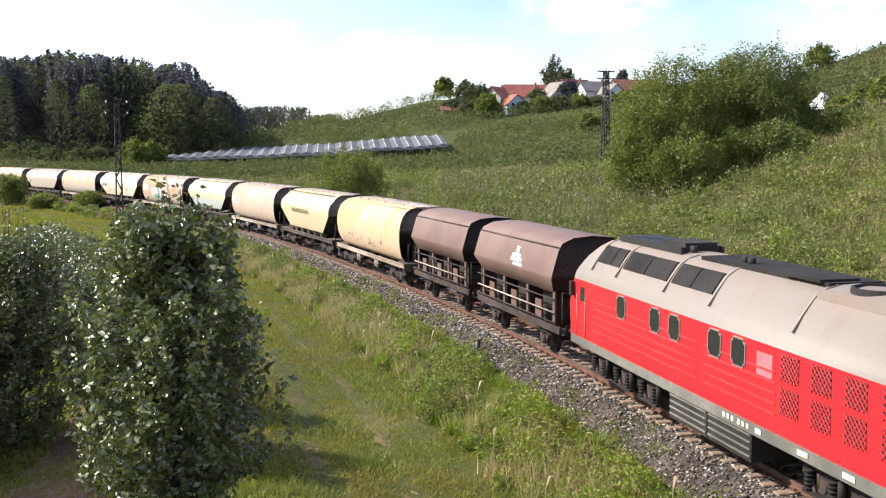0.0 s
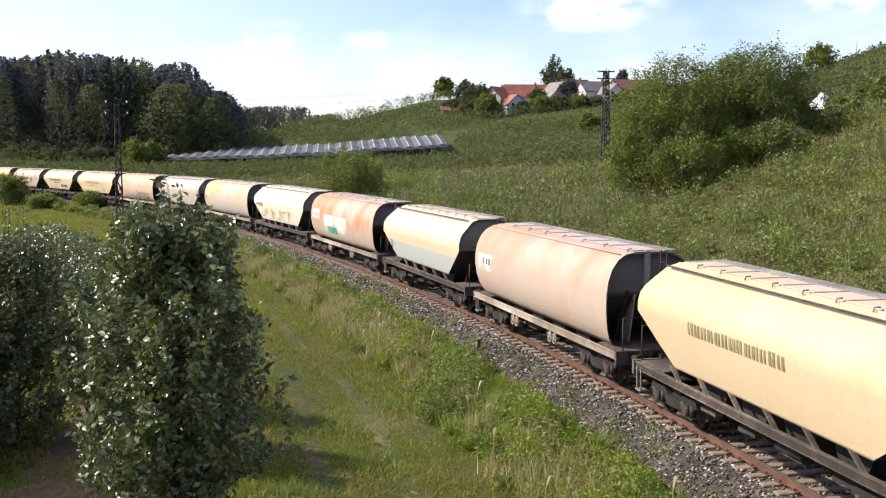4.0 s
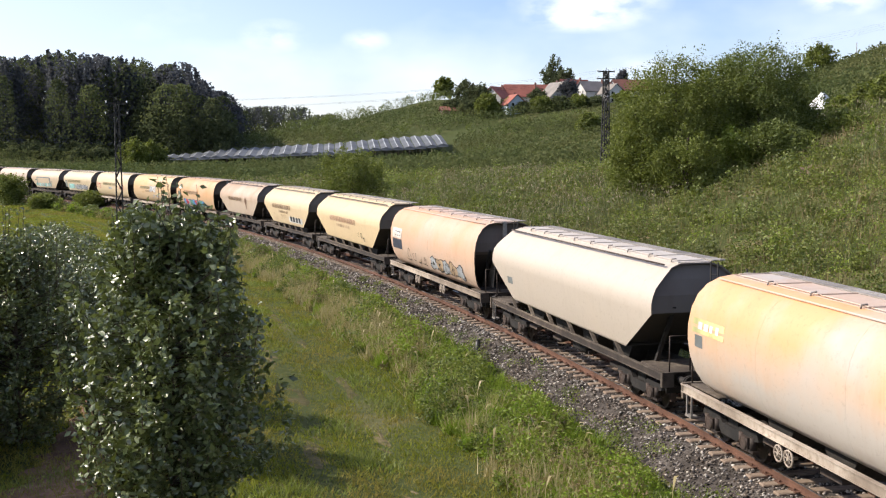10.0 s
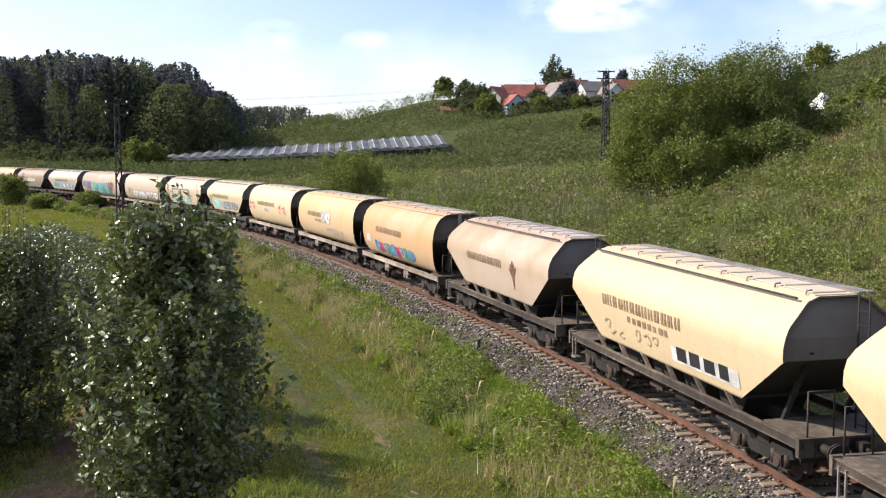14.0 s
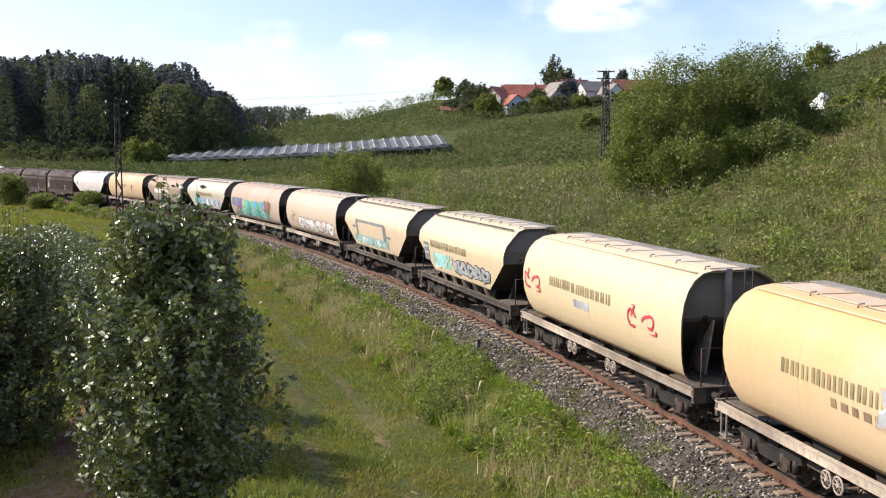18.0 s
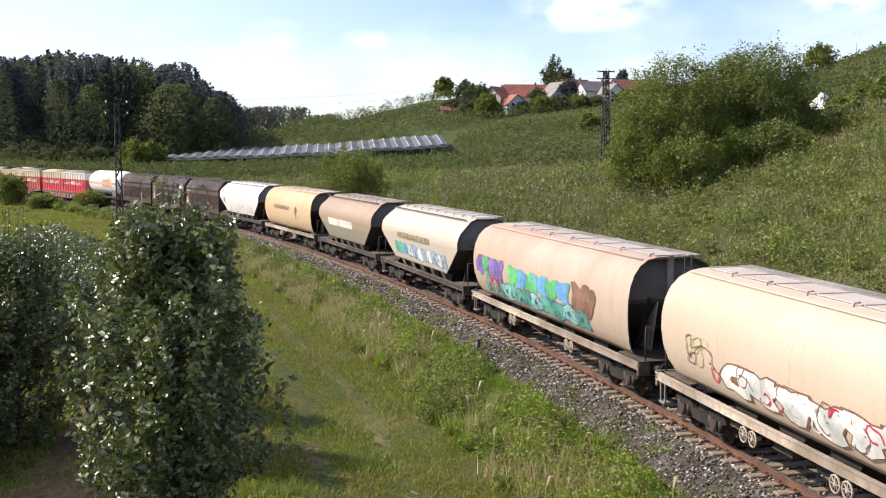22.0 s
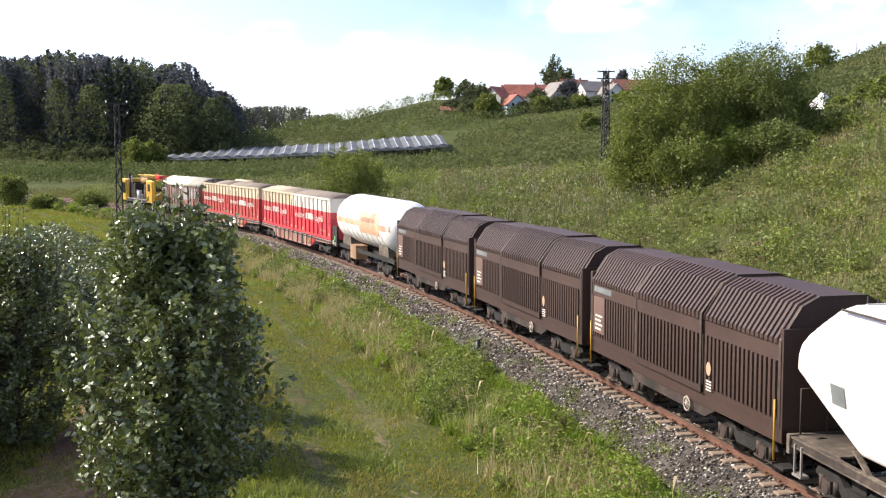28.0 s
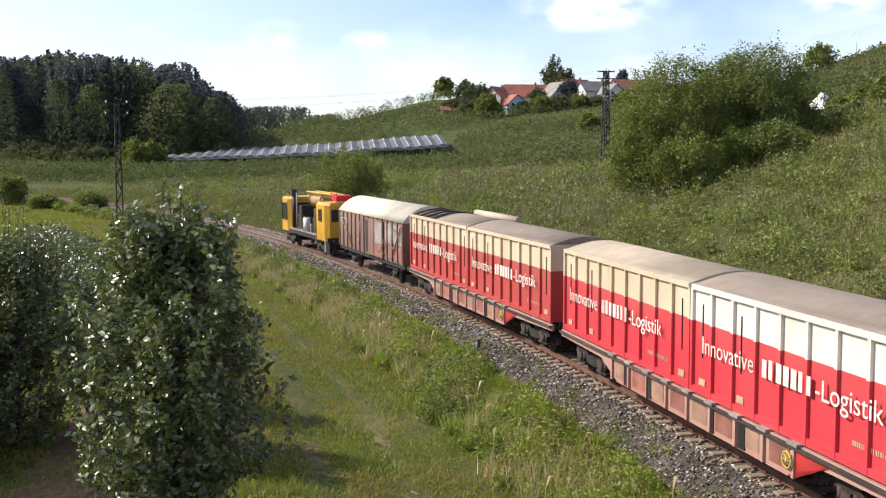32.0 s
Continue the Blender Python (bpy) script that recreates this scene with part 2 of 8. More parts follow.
def ground_z(x, y):
    x, y = np.asarray(x, float), np.asarray(y, float)
    r, s = side_of_line(x, y)
    z = GRADE * np.clip(s, -60, 260) - 0.62
    # cutting slope on the far side of the track
    fade = np.exp(-(np.clip(s - 40, 0, None) / 110) ** 2)
    z = z + fade * 5.2 * smooth_step(r, 2.5, 34)
    z = z + (0.2 * np.clip(x - 14, 0, 260) + 0.08 * np.clip(x - 25, 0, 90)) * smooth_step(r, 6, 40) * (1 - 0.5 * smooth_step(y, 150, 380))
    # village hill, far rise and the knoll under the wood
    z = z + 14.5 * np.exp(-(((x - 10) / np.where(x < 10, 70, 118)) ** 2 + ((y - 440) / 105) ** 2)) * smooth_step(r, 20, 120)
    z = z + (0.058 * np.clip(y - 290, 0, 120) + 0.012 * np.clip(y - 410, 0, 500)) * smooth_step(r, 5, 60)
    z = z + 16 * np.exp(-(((x + 172) / 66) ** 2 + ((y - 420) / 90) ** 2))
    z = z + 4.5 * np.exp(-((x / 28) ** 2 + ((y - 455) / 35) ** 2))
    z = z + 5.0 * np.exp(-(((x - 110) / 45) ** 2 + ((y - 230) / 60) ** 2))
    # the bank that carries the viewpoint
    z = z + 2.6 * np.exp(-(((x + 4) / 8) ** 2 + ((y - 1) / 6) ** 2)) * smooth_step(-r, 6, 12)
    # orchard side
    z = z + 0.9 * smooth_step(-r, 7, 16) * np.exp(-(np.clip(s - 20, 0, None) / 70) ** 2)
    z = z + 0.16 * np.sin(x * 0.31 + 1.3 * np.sin(y * 0.17)) * np.sin(y * 0.23) * smooth_step(np.abs(r), 4, 10)
    return z


def gz(x, y):
    return float(ground_z(np.array([x]), np.array([y]))[0])


def graded(lo, hi, centre, fine, grow):
    """Coordinates that lie close together near the centre and spread out away from it."""
    out = [centre]
    for sign, end in ((1, hi), (-1, lo)):
        p, step = centre, fine
        while (end - p) * sign > 0:
            p += sign * step
            step *= grow if abs(p - centre) > 45 else 1.0
            out.append(p)
    return np.array(sorted(out))


def ground_material():
    m, nt, b = material("meadow_soil", 0.95)
    fine = noise_node(nt, 3.2, 8.0, 0.7)
    wide = noise_node(nt, 0.22, 5.0, 0.6)
    far = noise_node(nt, 0.03, 4.0, 0.6)
    green = ramp_node(nt, fine, [(0.3, (0.035, 0.045, 0.014)), (0.5, (0.062, 0.075, 0.022)), (0.7, (0.105, 0.11, 0.036))])
    dry = ramp_node(nt, fine, [(0.3, (0.15, 0.12, 0.055)), (0.7, (0.27, 0.21, 0.12))])
    col = mix_node(nt, ramp_node(nt, wide, [(0.55, (0, 0, 0)), (0.74, (0.8, 0.8, 0.8))]), green, dry)
    col = mix_node(nt, ramp_node(nt, far, [(0.45, (0, 0, 0)), (0.62, (0.5, 0.5, 0.5))]), col, (0.07, 0.09, 0.027))
    nt.links.new(col, b.inputs["Base Color"])
    bump_node(nt, b, fine, 0.8, 0.06)
    return m


def build_ground():
    xs = graded(-1500, 1300, 0.0, 1.5, 1.09)
    ys = graded(-700, 2600, 45.0, 1.5, 1.075)
    gx, gy = np.meshgrid(xs, ys)
    z = ground_z(gx, gy)
    z = np.where(np.hypot(gx, gy) > 1200, z - 4, z)
    nx, ny = len(xs), len(ys)
    verts = np.stack([gx.ravel(), gy.ravel(), z.ravel()], -1).tolist()
    i = (np.arange(ny - 1)[:, None] * nx + np.arange(nx - 1)).ravel()
    faces = np.stack([i, i + 1, i + 1 + nx, i + nx], -1).tolist()
    me = bpy.data.meshes.new("ground")
    me.from_pydata(verts, [], faces)
    me.polygons.foreach_set("use_smooth", [True] * len(faces))
    me.materials.append(ground_material())
    ob = new("ground", me)
    tagged(ob, "rolling green farmland with dry grass patches", "ground", kind="structure")


build_ground()


# ---- the track ----
def build_track():
    bm = bmesh.new()
    sweep(bm, [(2.95, -0.78), (1.65, -0.21), (-1.65, -0.21), (-2.95, -0.78)], -60, 330, 2.0, closed=False)
    bed = part("track_bed", bm, M["ballast"])
    tagged(bed, "grey crushed stone ballast bed under the rails", "ballast", kind="structure")
    bm = bmesh.new()
    sweep(bm, [(2.95, -0.78), (1.65, -0.21), (-1.65, -0.21), (-2.95, -0.78)], 330, 600, 5.0, closed=False)
    sweep(bm, [(2.95, -0.78), (1.65, -0.21), (-1.65, -0.21), (-2.95, -0.78)], -500, -60, 5.0, closed=False)
    tagged(part("track_bed", bm, M["ballast"]), "grey crushed stone ballast bed under the rails", "ballast", kind="structure")
    profile = [(-0.036, 0.0), (0.036, 0.0), (0.036, -0.04), (0.01, -0.05), (0.01, -0.135), (0.065, -0.15), (0.065, -0.165), (-0.065, -0.165), (-0.065, -0.15), (-0.01, -0.135), (-0.01, -0.05), (-0.036, -0.04)]
    for side in (0.7535, -0.7535):
        root = thing("rail", pose(0, 0, 0), "rusty steel rail with a worn shiny head", "rail", "rails of the track", "structure")
        bm = bmesh.new()
        sweep(bm, [(side + a, h - 0.004) for a, h in profile], -120, 330, 1.5)
        part("rail_web", bm, M["rail"], root)
        bm = bmesh.new()
        sweep(bm, [(side - 0.028, -0.003), (side + 0.028, -0.003), (side + 0.022, 0.002), (side - 0.022, 0.002)], -120, 330, 1.5)
        part("rail_head", bm, M["rail_head"], root, "shiny worn running surface")


build_track()

# ---- the train ----
# Local axes of a vehicle: x forwards (the way it goes), -y the side that the camera sees, z up from the rail head.
def make_wheel_mesh(r=0.46):
    bm = bmesh.new()
    n = 20
    prof = [(0.0, 0.05), (r * 0.3, 0.055), (r * 0.42, 0.02), (r * 0.82, 0.0), (r * 0.86, 0.045), (r, 0.05), (r, -0.06), (r + 0.03, -0.065), (r + 0.03, -0.09), (0.0, -0.06)]
    rings = []
    for rad, y in prof:
        rings.append([bm.verts.new((rad * math.cos(2 * math.pi * k / n), -y, rad * math.sin(2 * math.pi * k / n))) for k in range(n)] if rad else [bm.verts.new((0, -y, 0))])
    for a, b in zip(rings, rings[1:]):
        for k in range(n):
            q = (k + 1) % n
            if len(a) == 1:
                bm.faces.new((a[0], b[k], b[q]))
            elif len(b) == 1:
                bm.faces.new((a[k], b[0], a[q]))
            else:
                bm.faces.new((a[k], b[k], b[q], a[q]))
    bmesh.ops.recalc_face_normals(bm, faces=bm.faces)
    me = bpy.data.meshes.new("wheel")
    bm.to_mesh(me)
    bm.free()
    me.materials.append(M["wheel"])
    return me


def mesh_of(bm, name, *mats):
    me = bpy.data.meshes.new(name)
    bm.to_mesh(me)
    bm.free()
    for m in mats:
        me.materials.append(m)
    return me


def make_bogie_meshes():
    half = 0.9
    frame_bm = bmesh.new()
    side = [(-1.45, 0.62), (-1.35, 0.78), (-0.55, 0.78), (-0.35, 0.62), (0.35, 0.62), (0.55, 0.78), (1.35, 0.78), (1.45, 0.62), (1.2, 0.56), (0.6, 0.56), (0.4, 0.36), (-0.4, 0.36), (-0.6, 0.56), (-1.2, 0.56)]
    prism(frame_bm, side, -1.1, -0.96)
    prism(frame_bm, side, 0.96, 1.1)
    box(frame_bm, -0.25, 0.25, -1.0, 1.0, 0.5, 0.85)
    box(frame_bm, -1.5, -1.38, -0.98, 0.98, 0.55, 0.7)
    box(frame_bm, 1.38, 1.5, -0.98, 0.98, 0.55, 0.7)
    out = {"frame": mesh_of(frame_bm, "bogie_frame", M["grime"])}
    bm = bmesh.new()
    box(bm, -0.15, 0.15, -1.17, -1.0, 0.3, 0.62)
    tube(bm, (0, -1.2, 0.46), (0, -1.0, 0.46), 0.13, 12)
    for x in (-0.27, 0.27):
        tube(bm, (x, -1.08, 0.36), (x, -1.08, 0.66), 0.085, 10)
    box(bm, -0.4, 0.4, -1.16, -1.0, 0.3, 0.36)
    out["axle_box"] = mesh_of(bm, "axle_box", M["rust_steel"])
    bm = bmesh.new()
    tube(bm, (0, -0.8, 0), (0, 0.8, 0), 0.085, 10)
    out["axle"] = mesh_of(bm, "axle", M["wheel"])
    bm = bmesh.new()
    for x in (-0.52, 0.52):
        box(bm, x - 0.05, x + 0.05, -0.82, -0.68, -0.16, 0.16)
    box(bm, -0.5, 0.5, -0.78, -0.72, -0.03, 0.03)
    out["brake"] = mesh_of(bm, "brake_block", M["rust_steel"])
    bm = bmesh.new()
    tube(bm, (0, 0, 0), (0.36, 0, 0), 0.1, 12)
    tube(bm, (0.36, 0, 0), (0.62, 0, 0), 0.075, 12)
    tube(bm, (0.6, 0, 0), (0.64, 0, 0), 0.225, 16)
    box(bm, -0.04, 0.0, -0.18, 0.18, -0.18, 0.18)
    out["buffer"] = mesh_of(bm, "buffer", M["grime"])
    bm = bmesh.new()
    box(bm, -0.1, 0.25, -0.1, 0.1, -0.12, 0.12)
    pipe(bm, [(0.25, 0, 0), (0.5, 0, -0.05), (0.55, 0, -0.35)], 0.045)
    pipe(bm, [(0.0, -0.3, 0), (0.3, -0.32, -0.15), (0.5, -0.25, -0.45)], 0.03)
    out["coupling"] = mesh_of(bm, "coupling", M["grime"])
    bm = bmesh.new()
    n = 16
    for k in range(n):
        a, b = 2 * math.pi * k / n, 2 * math.pi * (k + 1) / n
        tube(bm, (0.17 * math.cos(a), 0, 0.17 * math.sin(a)), (0.17 * math.cos(b), 0, 0.17 * math.sin(b)), 0.022, 6, caps=False)
    for k in range(4):
        a = math.pi * k / 4
        tube(bm, (-0.2 * math.cos(a), 0, -0.2 * math.sin(a)), (0.2 * math.cos(a), 0, 0.2 * math.sin(a)), 0.014, 5)
    tube(bm, (0, -0.03, 0), (0, 0.2, 0), 0.04, 8)
    out["handwheel"] = mesh_of(bm, "handwheel", M["frame_light"])
    return out


WHEEL = make_wheel_mesh()
BOGIE = make_bogie_meshes()
WHEELS = set()      # all wheel parts, for the turning


def wheelset(root, x, r=0.46):
    placed("axle", BOGIE["axle"], root, pose(x, 0, r))
    for y, turn in ((-0.75, 0), (0.75, 180)):
        w = placed("wheel", WHEEL, root, pose(x, y, r, 0, 0, turn))
        WHEELS.add(w)


def bogie(root, x, base=0.9):
    b = placed("bogie", BOGIE["frame"], root, pose(x, 0, 0), "sooty four-wheel bogie with coil springs")
    for dx in (-base, base):
        placed("axle", BOGIE["axle"], b, pose(dx, 0, 0.46))
        for y, turn in ((-0.75, 0), (0.75, 180)):
            w = placed("wheel", WHEEL, b, pose(dx, y, 0.46, 0, 0, turn))
            WHEELS.add(w)
            placed("axle_box", BOGIE["axle_box"], b, pose(dx, 0, 0, 0, 0, turn))
            placed("brake_block", BOGIE["brake"], b, pose(dx, 0, 0.46, 0, 0, turn))


def buffers(root, xf, xr, z=1.04):
    for x, turn in ((xf, 0), (xr, 180)):
        for y in (-0.875, 0.875):
            placed("buffer", BOGIE["buffer"], root, pose(x, y, z, 0, 0, turn))
        placed("coupling", BOGIE["coupling"], root, pose(x, 0, z - 0.02, 0, 0, turn))


class Shell:
    """The closed skin of a hopper: half section of (y, z), and how far each height is set in at the ends."""

    def __init__(self, section, inset, front, rear):
        self.section, self.inset, self.front, self.rear = section, inset, front, rear

    def set_in(self, z):
        return float(np.interp(z, [a for a, _ in self.inset], [b for _, b in self.inset]))

    def ends(self, z):
        d = self.set_in(z)
        return self.rear + d, self.front - d

    def width(self, z):
        zs = [p[1] for p in self.section]
        return float(np.interp(z, zs, [p[0] for p in self.section]))

    def skin(self, bm, ribs):
        """Both long sides and the top, in columns along the wagon."""
        full = [(-y, z) for y, z in self.section] + [(y, z) for y, z in reversed(self.section)]
        cols = []
        for k in range(ribs + 1):
            t = k / ribs
            col = []
            for y, z in full:
                a, b = self.ends(z)
                col.append(bm.verts.new((a + (b - a) * t, y, z)))
            cols.append(col)
        for p, q in zip(cols, cols[1:]):
            for i in range(len(full) - 1):
                f = bm.faces.new((p[i], q[i], q[i + 1], p[i + 1]))
                f.smooth = True
            bm.faces.new((p[-1], q[-1], q[0], p[0]))
        return cols

    def point(self, x, z, off):
        return Vector((x, -self.width(z) - off, z))


ROUND = [(1.02, 1.24), (1.22, 1.42), (1.36, 1.7), (1.45, 2.05), (1.49, 2.45), (1.485, 2.85), (1.41, 3.25), (1.27, 3.58), (1.06, 3.83), (0.78, 3.99), (0.45, 4.05)]
ANGLE = [(1.27, 1.5), (1.29, 1.56), (1.38, 2.1), (1.475, 2.72), (1.48, 2.8), (1.475, 3.0), (1.42, 3.22), (1.3, 3.42), (1.05, 3.66), (0.75, 3.93), (0.45, 4.03)]
ROUND_IN = [(1.24, 0.5), (1.5, 0.26), (1.9, 0.08), (2.4, 0.0), (3.0, 0.0), (3.5, 0.05), (3.85, 0.14), (4.05, 0.24)]
ANGLE_IN = [(1.45, 2.15), (2.7, 0.0), (3.2, 0.02), (3.6, 0.15), (4.03, 0.35)]


def end_sheet(bm, shell, front, recess, hollow=0.0):
    """The end of the hopper: a rim, and a sheet behind it that slopes in under the body."""
    sec = shell.section
    pts = [(-y, z) for y, z in sec] + [(y, z) for y, z in reversed(sec)]

    def ring(scale, back, slope=0.0):
        out = []
        for y, z in pts:
            a, b = shell.ends(z)
            d = back + slope * max(0.0, 2.9 - z)
            zc = 2.75 + (z - 2.75) * scale
            out.append(bm.verts.new((b - d if front else a + d, y * scale, zc)))
        return out

    r0, r1 = ring(1.0, 0.0), ring(0.972, 0.0)
    r2 = ring(0.94, recess, hollow)
    for p, q in ((r0, r1), (r1, r2)):
        for i in range(len(pts)):
            j = (i + 1) % len(pts)
            bm.faces.new((p[i], p[j], q[j], q[i]))
    n = len(sec)
    for i in range(n - 1):
        bm.faces.new((r2[i], r2[i + 1], r2[2 * n - 2 - i], r2[2 * n - 1 - i]))
    bmesh.ops.recalc_face_normals(bm, faces=bm.faces)


def rails_at_end(root, x, direction, tall=1.0, mat=None):
    for y in (-1.15, 0.55):
        bm = bmesh.new()
        pipe(bm, [(x, y, 1.2), (x, y, 1.2 + tall), (x, y + 0.6, 1.2 + tall), (x, y + 0.6, 1.2)], 0.022)
        part("handrail", bm, mat or M["rust_steel"], root)


def ladder(root, x, y, z0, z1, mat):
    bm = bmesh.new()
    for dx in (-0.19, 0.19):
        tube(bm, (x + dx, y, z0), (x + dx, y, z1), 0.022, 6)
    n = int((z1 - z0) / 0.3)
    for k in range(n):
        z = z0 + 0.15 + k * 0.3
        tube(bm, (x - 0.19, y, z), (x + 0.19, y, z), 0.014, 5)
    part("ladder", bm, mat, root)


def hopper(name, front, rear, skin, label, round_body, frame_mat, roof_mat, hatches, group, seed, end_mat):
    """A four-axle grain wagon. front and rear: ends of the body from the wagon's middle."""
    rng = random.Random(seed)
    root = thing(name, pose(0, 0, 0), label, "freight wagon", group)
    shell = Shell(ROUND if round_body else ANGLE, ROUND_IN if round_body else ANGLE_IN, front, rear)
    bm = bmesh.new()
    shell.skin(bm, 8)
    part("body", bm, skin, root)
    if round_body:
        # welded seams that stand out a little
        for k in range(1, 4):
            t = k / 4
            for sgn in (-1, 1):
                bm = bmesh.new()
                prev = None
                for y, z in shell.section[1:-1]:
                    a, b = shell.ends(z)
                    x = a + (b - a) * t
                    cur = [bm.verts.new((x - 0.012, sgn * (y + 0.003), z + 0.001)), bm.verts.new((x + 0.012, sgn * (y + 0.003), z + 0.001)), bm.verts.new((x + 0.03, sgn * (y - 0.03), z - 0.01)), bm.verts.new((x - 0.03, sgn * (y - 0.03), z - 0.01))]
                    if prev:
                        for i in range(4):
                            bm.faces.new((prev[i], prev[(i + 1) % 4], cur[(i + 1) % 4], cur[i]))
                    prev = cur
                bmesh.ops.recalc_face_normals(bm, faces=bm.faces)
                part("seam", bm, skin, root)
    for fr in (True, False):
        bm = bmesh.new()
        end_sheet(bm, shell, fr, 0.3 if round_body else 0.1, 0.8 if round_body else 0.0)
        part("end_sheet", bm, end_mat, root, "sloping end sheet, darkened for shade and soot")
    # roof: ridge gutter, hatch lids and walkway
    a, b = shell.ends(4.0)
    bm = bmesh.new()
    box(bm, a + 0.1, b - 0.1, -0.5, 0.5, 3.98, 4.05)
    part("roof_ridge", bm, roof_mat, root)
    n = hatches
    for k in range(n):
        x0 = a + 0.25 + (b - a - 0.5) * k / n
        x1 = a + 0.25 + (b - a - 0.5) * (k + 1) / n - 0.08
        bm = bmesh.new()
        box(bm, x0, x1, -0.42, 0.42, 4.05, 4.08)
        box(bm, x0 + 0.06, x0 + 0.1, -0.44, 0.44, 4.08, 4.105)
        bmesh.ops.bevel(bm, geom=[e for e in bm.edges], offset=0.015, segments=1, affect="EDGES")
        part("roof_hatch", bm, roof_mat, root)
        bm = bmesh.new()
        pipe(bm, [(x1 - 0.04, -0.56, 4.02), (x1 - 0.04, -0.54, 4.11), (x1 + 0.02, -0.44, 4.12)], 0.022)
        part("hatch_clamp", bm, M["grey_steel"], root)
    bm = bmesh.new()
    pipe(bm, [(a + 0.2, -0.86, 3.98), (b - 0.2, -0.86, 3.98)], 0.028)
    part("roof_rail", bm, M["frame_dark"] if not round_body else roof_mat, root)
    bm = bmesh.new()
    for y in (0.5, 0.72):
        box(bm, a + 0.05, b - 0.05, y, y + 0.18, 4.06, 4.09)
    part("walkway", bm, M["grey_steel"], root)
    # frame
    xf, xr = front + 0.55, rear - 0.55
    sill = 1.36 if round_body else 1.31
    for y in (-1, 1):
        bm = bmesh.new()
        box(bm, xr, xf, y * sill - 0.03, y * sill + 0.03, 1.03, 1.19)
        part("side_sill", bm, frame_mat, root)
        bm = bmesh.new()
        box(bm, xr, xf, y * sill - 0.06, y * sill + 0.06, 1.19, 1.215)
        box(bm, xr, xf, y * sill - 0.05, y * sill + 0.05, 1.005, 1.03)
        part("sill_flange", bm, M["frame_light"] if round_body else M["frame_tan"], root)
    bm = bmesh.new()
    box(bm, xr, xf, -0.25, 0.25, 0.9, 1.2)
    part("centre_sill", bm, M["grime"], root)
    for x, d in ((xf, 1), (xr, -1)):
        bm = bmesh.new()
        box(bm, x - 0.12 if d > 0 else x, x if d > 0 else x + 0.12, -1.4, 1.4, 0.85, 1.25)
        inner = x - d * 1.75
        box(bm, min(x, inner), max(x, inner), -1.2, 1.2, 1.19, 1.23)
        part("end_platform", bm, M["frame_tan"], root, "dusty tan end platform")
        rails_at_end(root, x - d * 0.1, d)
        # sloping posts that carry the end of the body
        for y in (-0.75, 0.75):
            bm = bmesh.new()
            z1 = 2.9
            a0, b0 = shell.ends(z1)
            xe = b0 - 0.12 if d > 0 else a0 + 0.12
            xb = x - d * 1.7
            tube(bm, (xb, y, 1.22), (xe, y, z1), 0.07, 4, smooth=False)
            part("end_post", bm, M["grime"], root)
        ladder(root, x - d * 0.35, 0.25, 1.2, 4.1, M["grime"])
        if round_body:
            bm = bmesh.new()
            xe = (shell.front if d > 0 else shell.rear) - d * 0.34
            prism(bm, [(xe, 2.75), (xe - d * 0.25, 2.75), (x - d * 2.1, 1.25), (x - d * 1.3, 1.25)], -0.42, -0.38)
            bmesh.ops.recalc_face_normals(bm, faces=bm.faces)
            part("gusset", bm, frame_mat, root)
            bm = bmesh.new()
            box(bm, min(xe, xe + d * 0.12), max(xe, xe + d * 0.12), -0.14, 0.02, 2.5, 4.08)
            part("vent_pipe", bm, M["grey_steel"], root)
    # struts between sill and body
    if not round_body:
        k = 6
        for i in range(k):
            bm = bmesh.new()
            x = rear + 2.3 + (front - rear - 4.6) * i / (k - 1)
            prism(bm, [(x - 0.5, 1.53), (x - 0.42, 1.53), (x + 0.04, 1.21), (x - 0.04, 1.21)], -1.33, -1.22)
            part("bracket", bm, M["frame_tan"], root)
    # discharge chutes and brake gear under the floor
    k = 4
    for i in range(k):
        x = rear + 3.4 + (front - rear - 6.8) * i / (k - 1)
        bm = bmesh.new()
        outline = [(x - 0.75, 1.4), (x + 0.75, 1.4), (x + 0.3, 0.62), (x - 0.3, 0.62)]
        prism(bm, outline, -0.8, 0.8)
        part("chute", bm, M["grime"], root)
        bm = bmesh.new()
        box(bm, x - 0.4, x + 0.4, -1.0, -0.8, 0.62, 0.72)
        part("chute_gate", bm, M["frame_dark"], root)
    for i in (0, 1):
        if round_body:
            placed("handwheel", BOGIE["handwheel"], root, pose(rear + 4.4 + 0.42 * i, -1.38, 0.78))
            placed("handwheel", BOGIE["handwheel"], root, pose(front - 4.9 + 0.42 * i, -1.38, 0.78))
    bm = bmesh.new()
    tube(bm, (0.4, -0.9, 0.75), (1.5, -0.9, 0.75), 0.17, 12)
    part("air_tank", bm, M["grime"], root)
    bogie(root, front - 1.55)
    bogie(root, rear + 1.55)
    buffers(root, xf, xr)
    bm = bmesh.new()
    box(bm, xr + 0.25, xr + 0.6, -1.4, -1.2, 0.45, 0.5)
    box(bm, xr + 0.27, xr + 0.31, -1.38, -1.34, 0.5, 1.1)
    box(bm, xr + 0.54, xr + 0.58, -1.38, -1.34, 0.5, 1.1)
    part("step", bm, M["grey_steel"], root)
    return root, shell


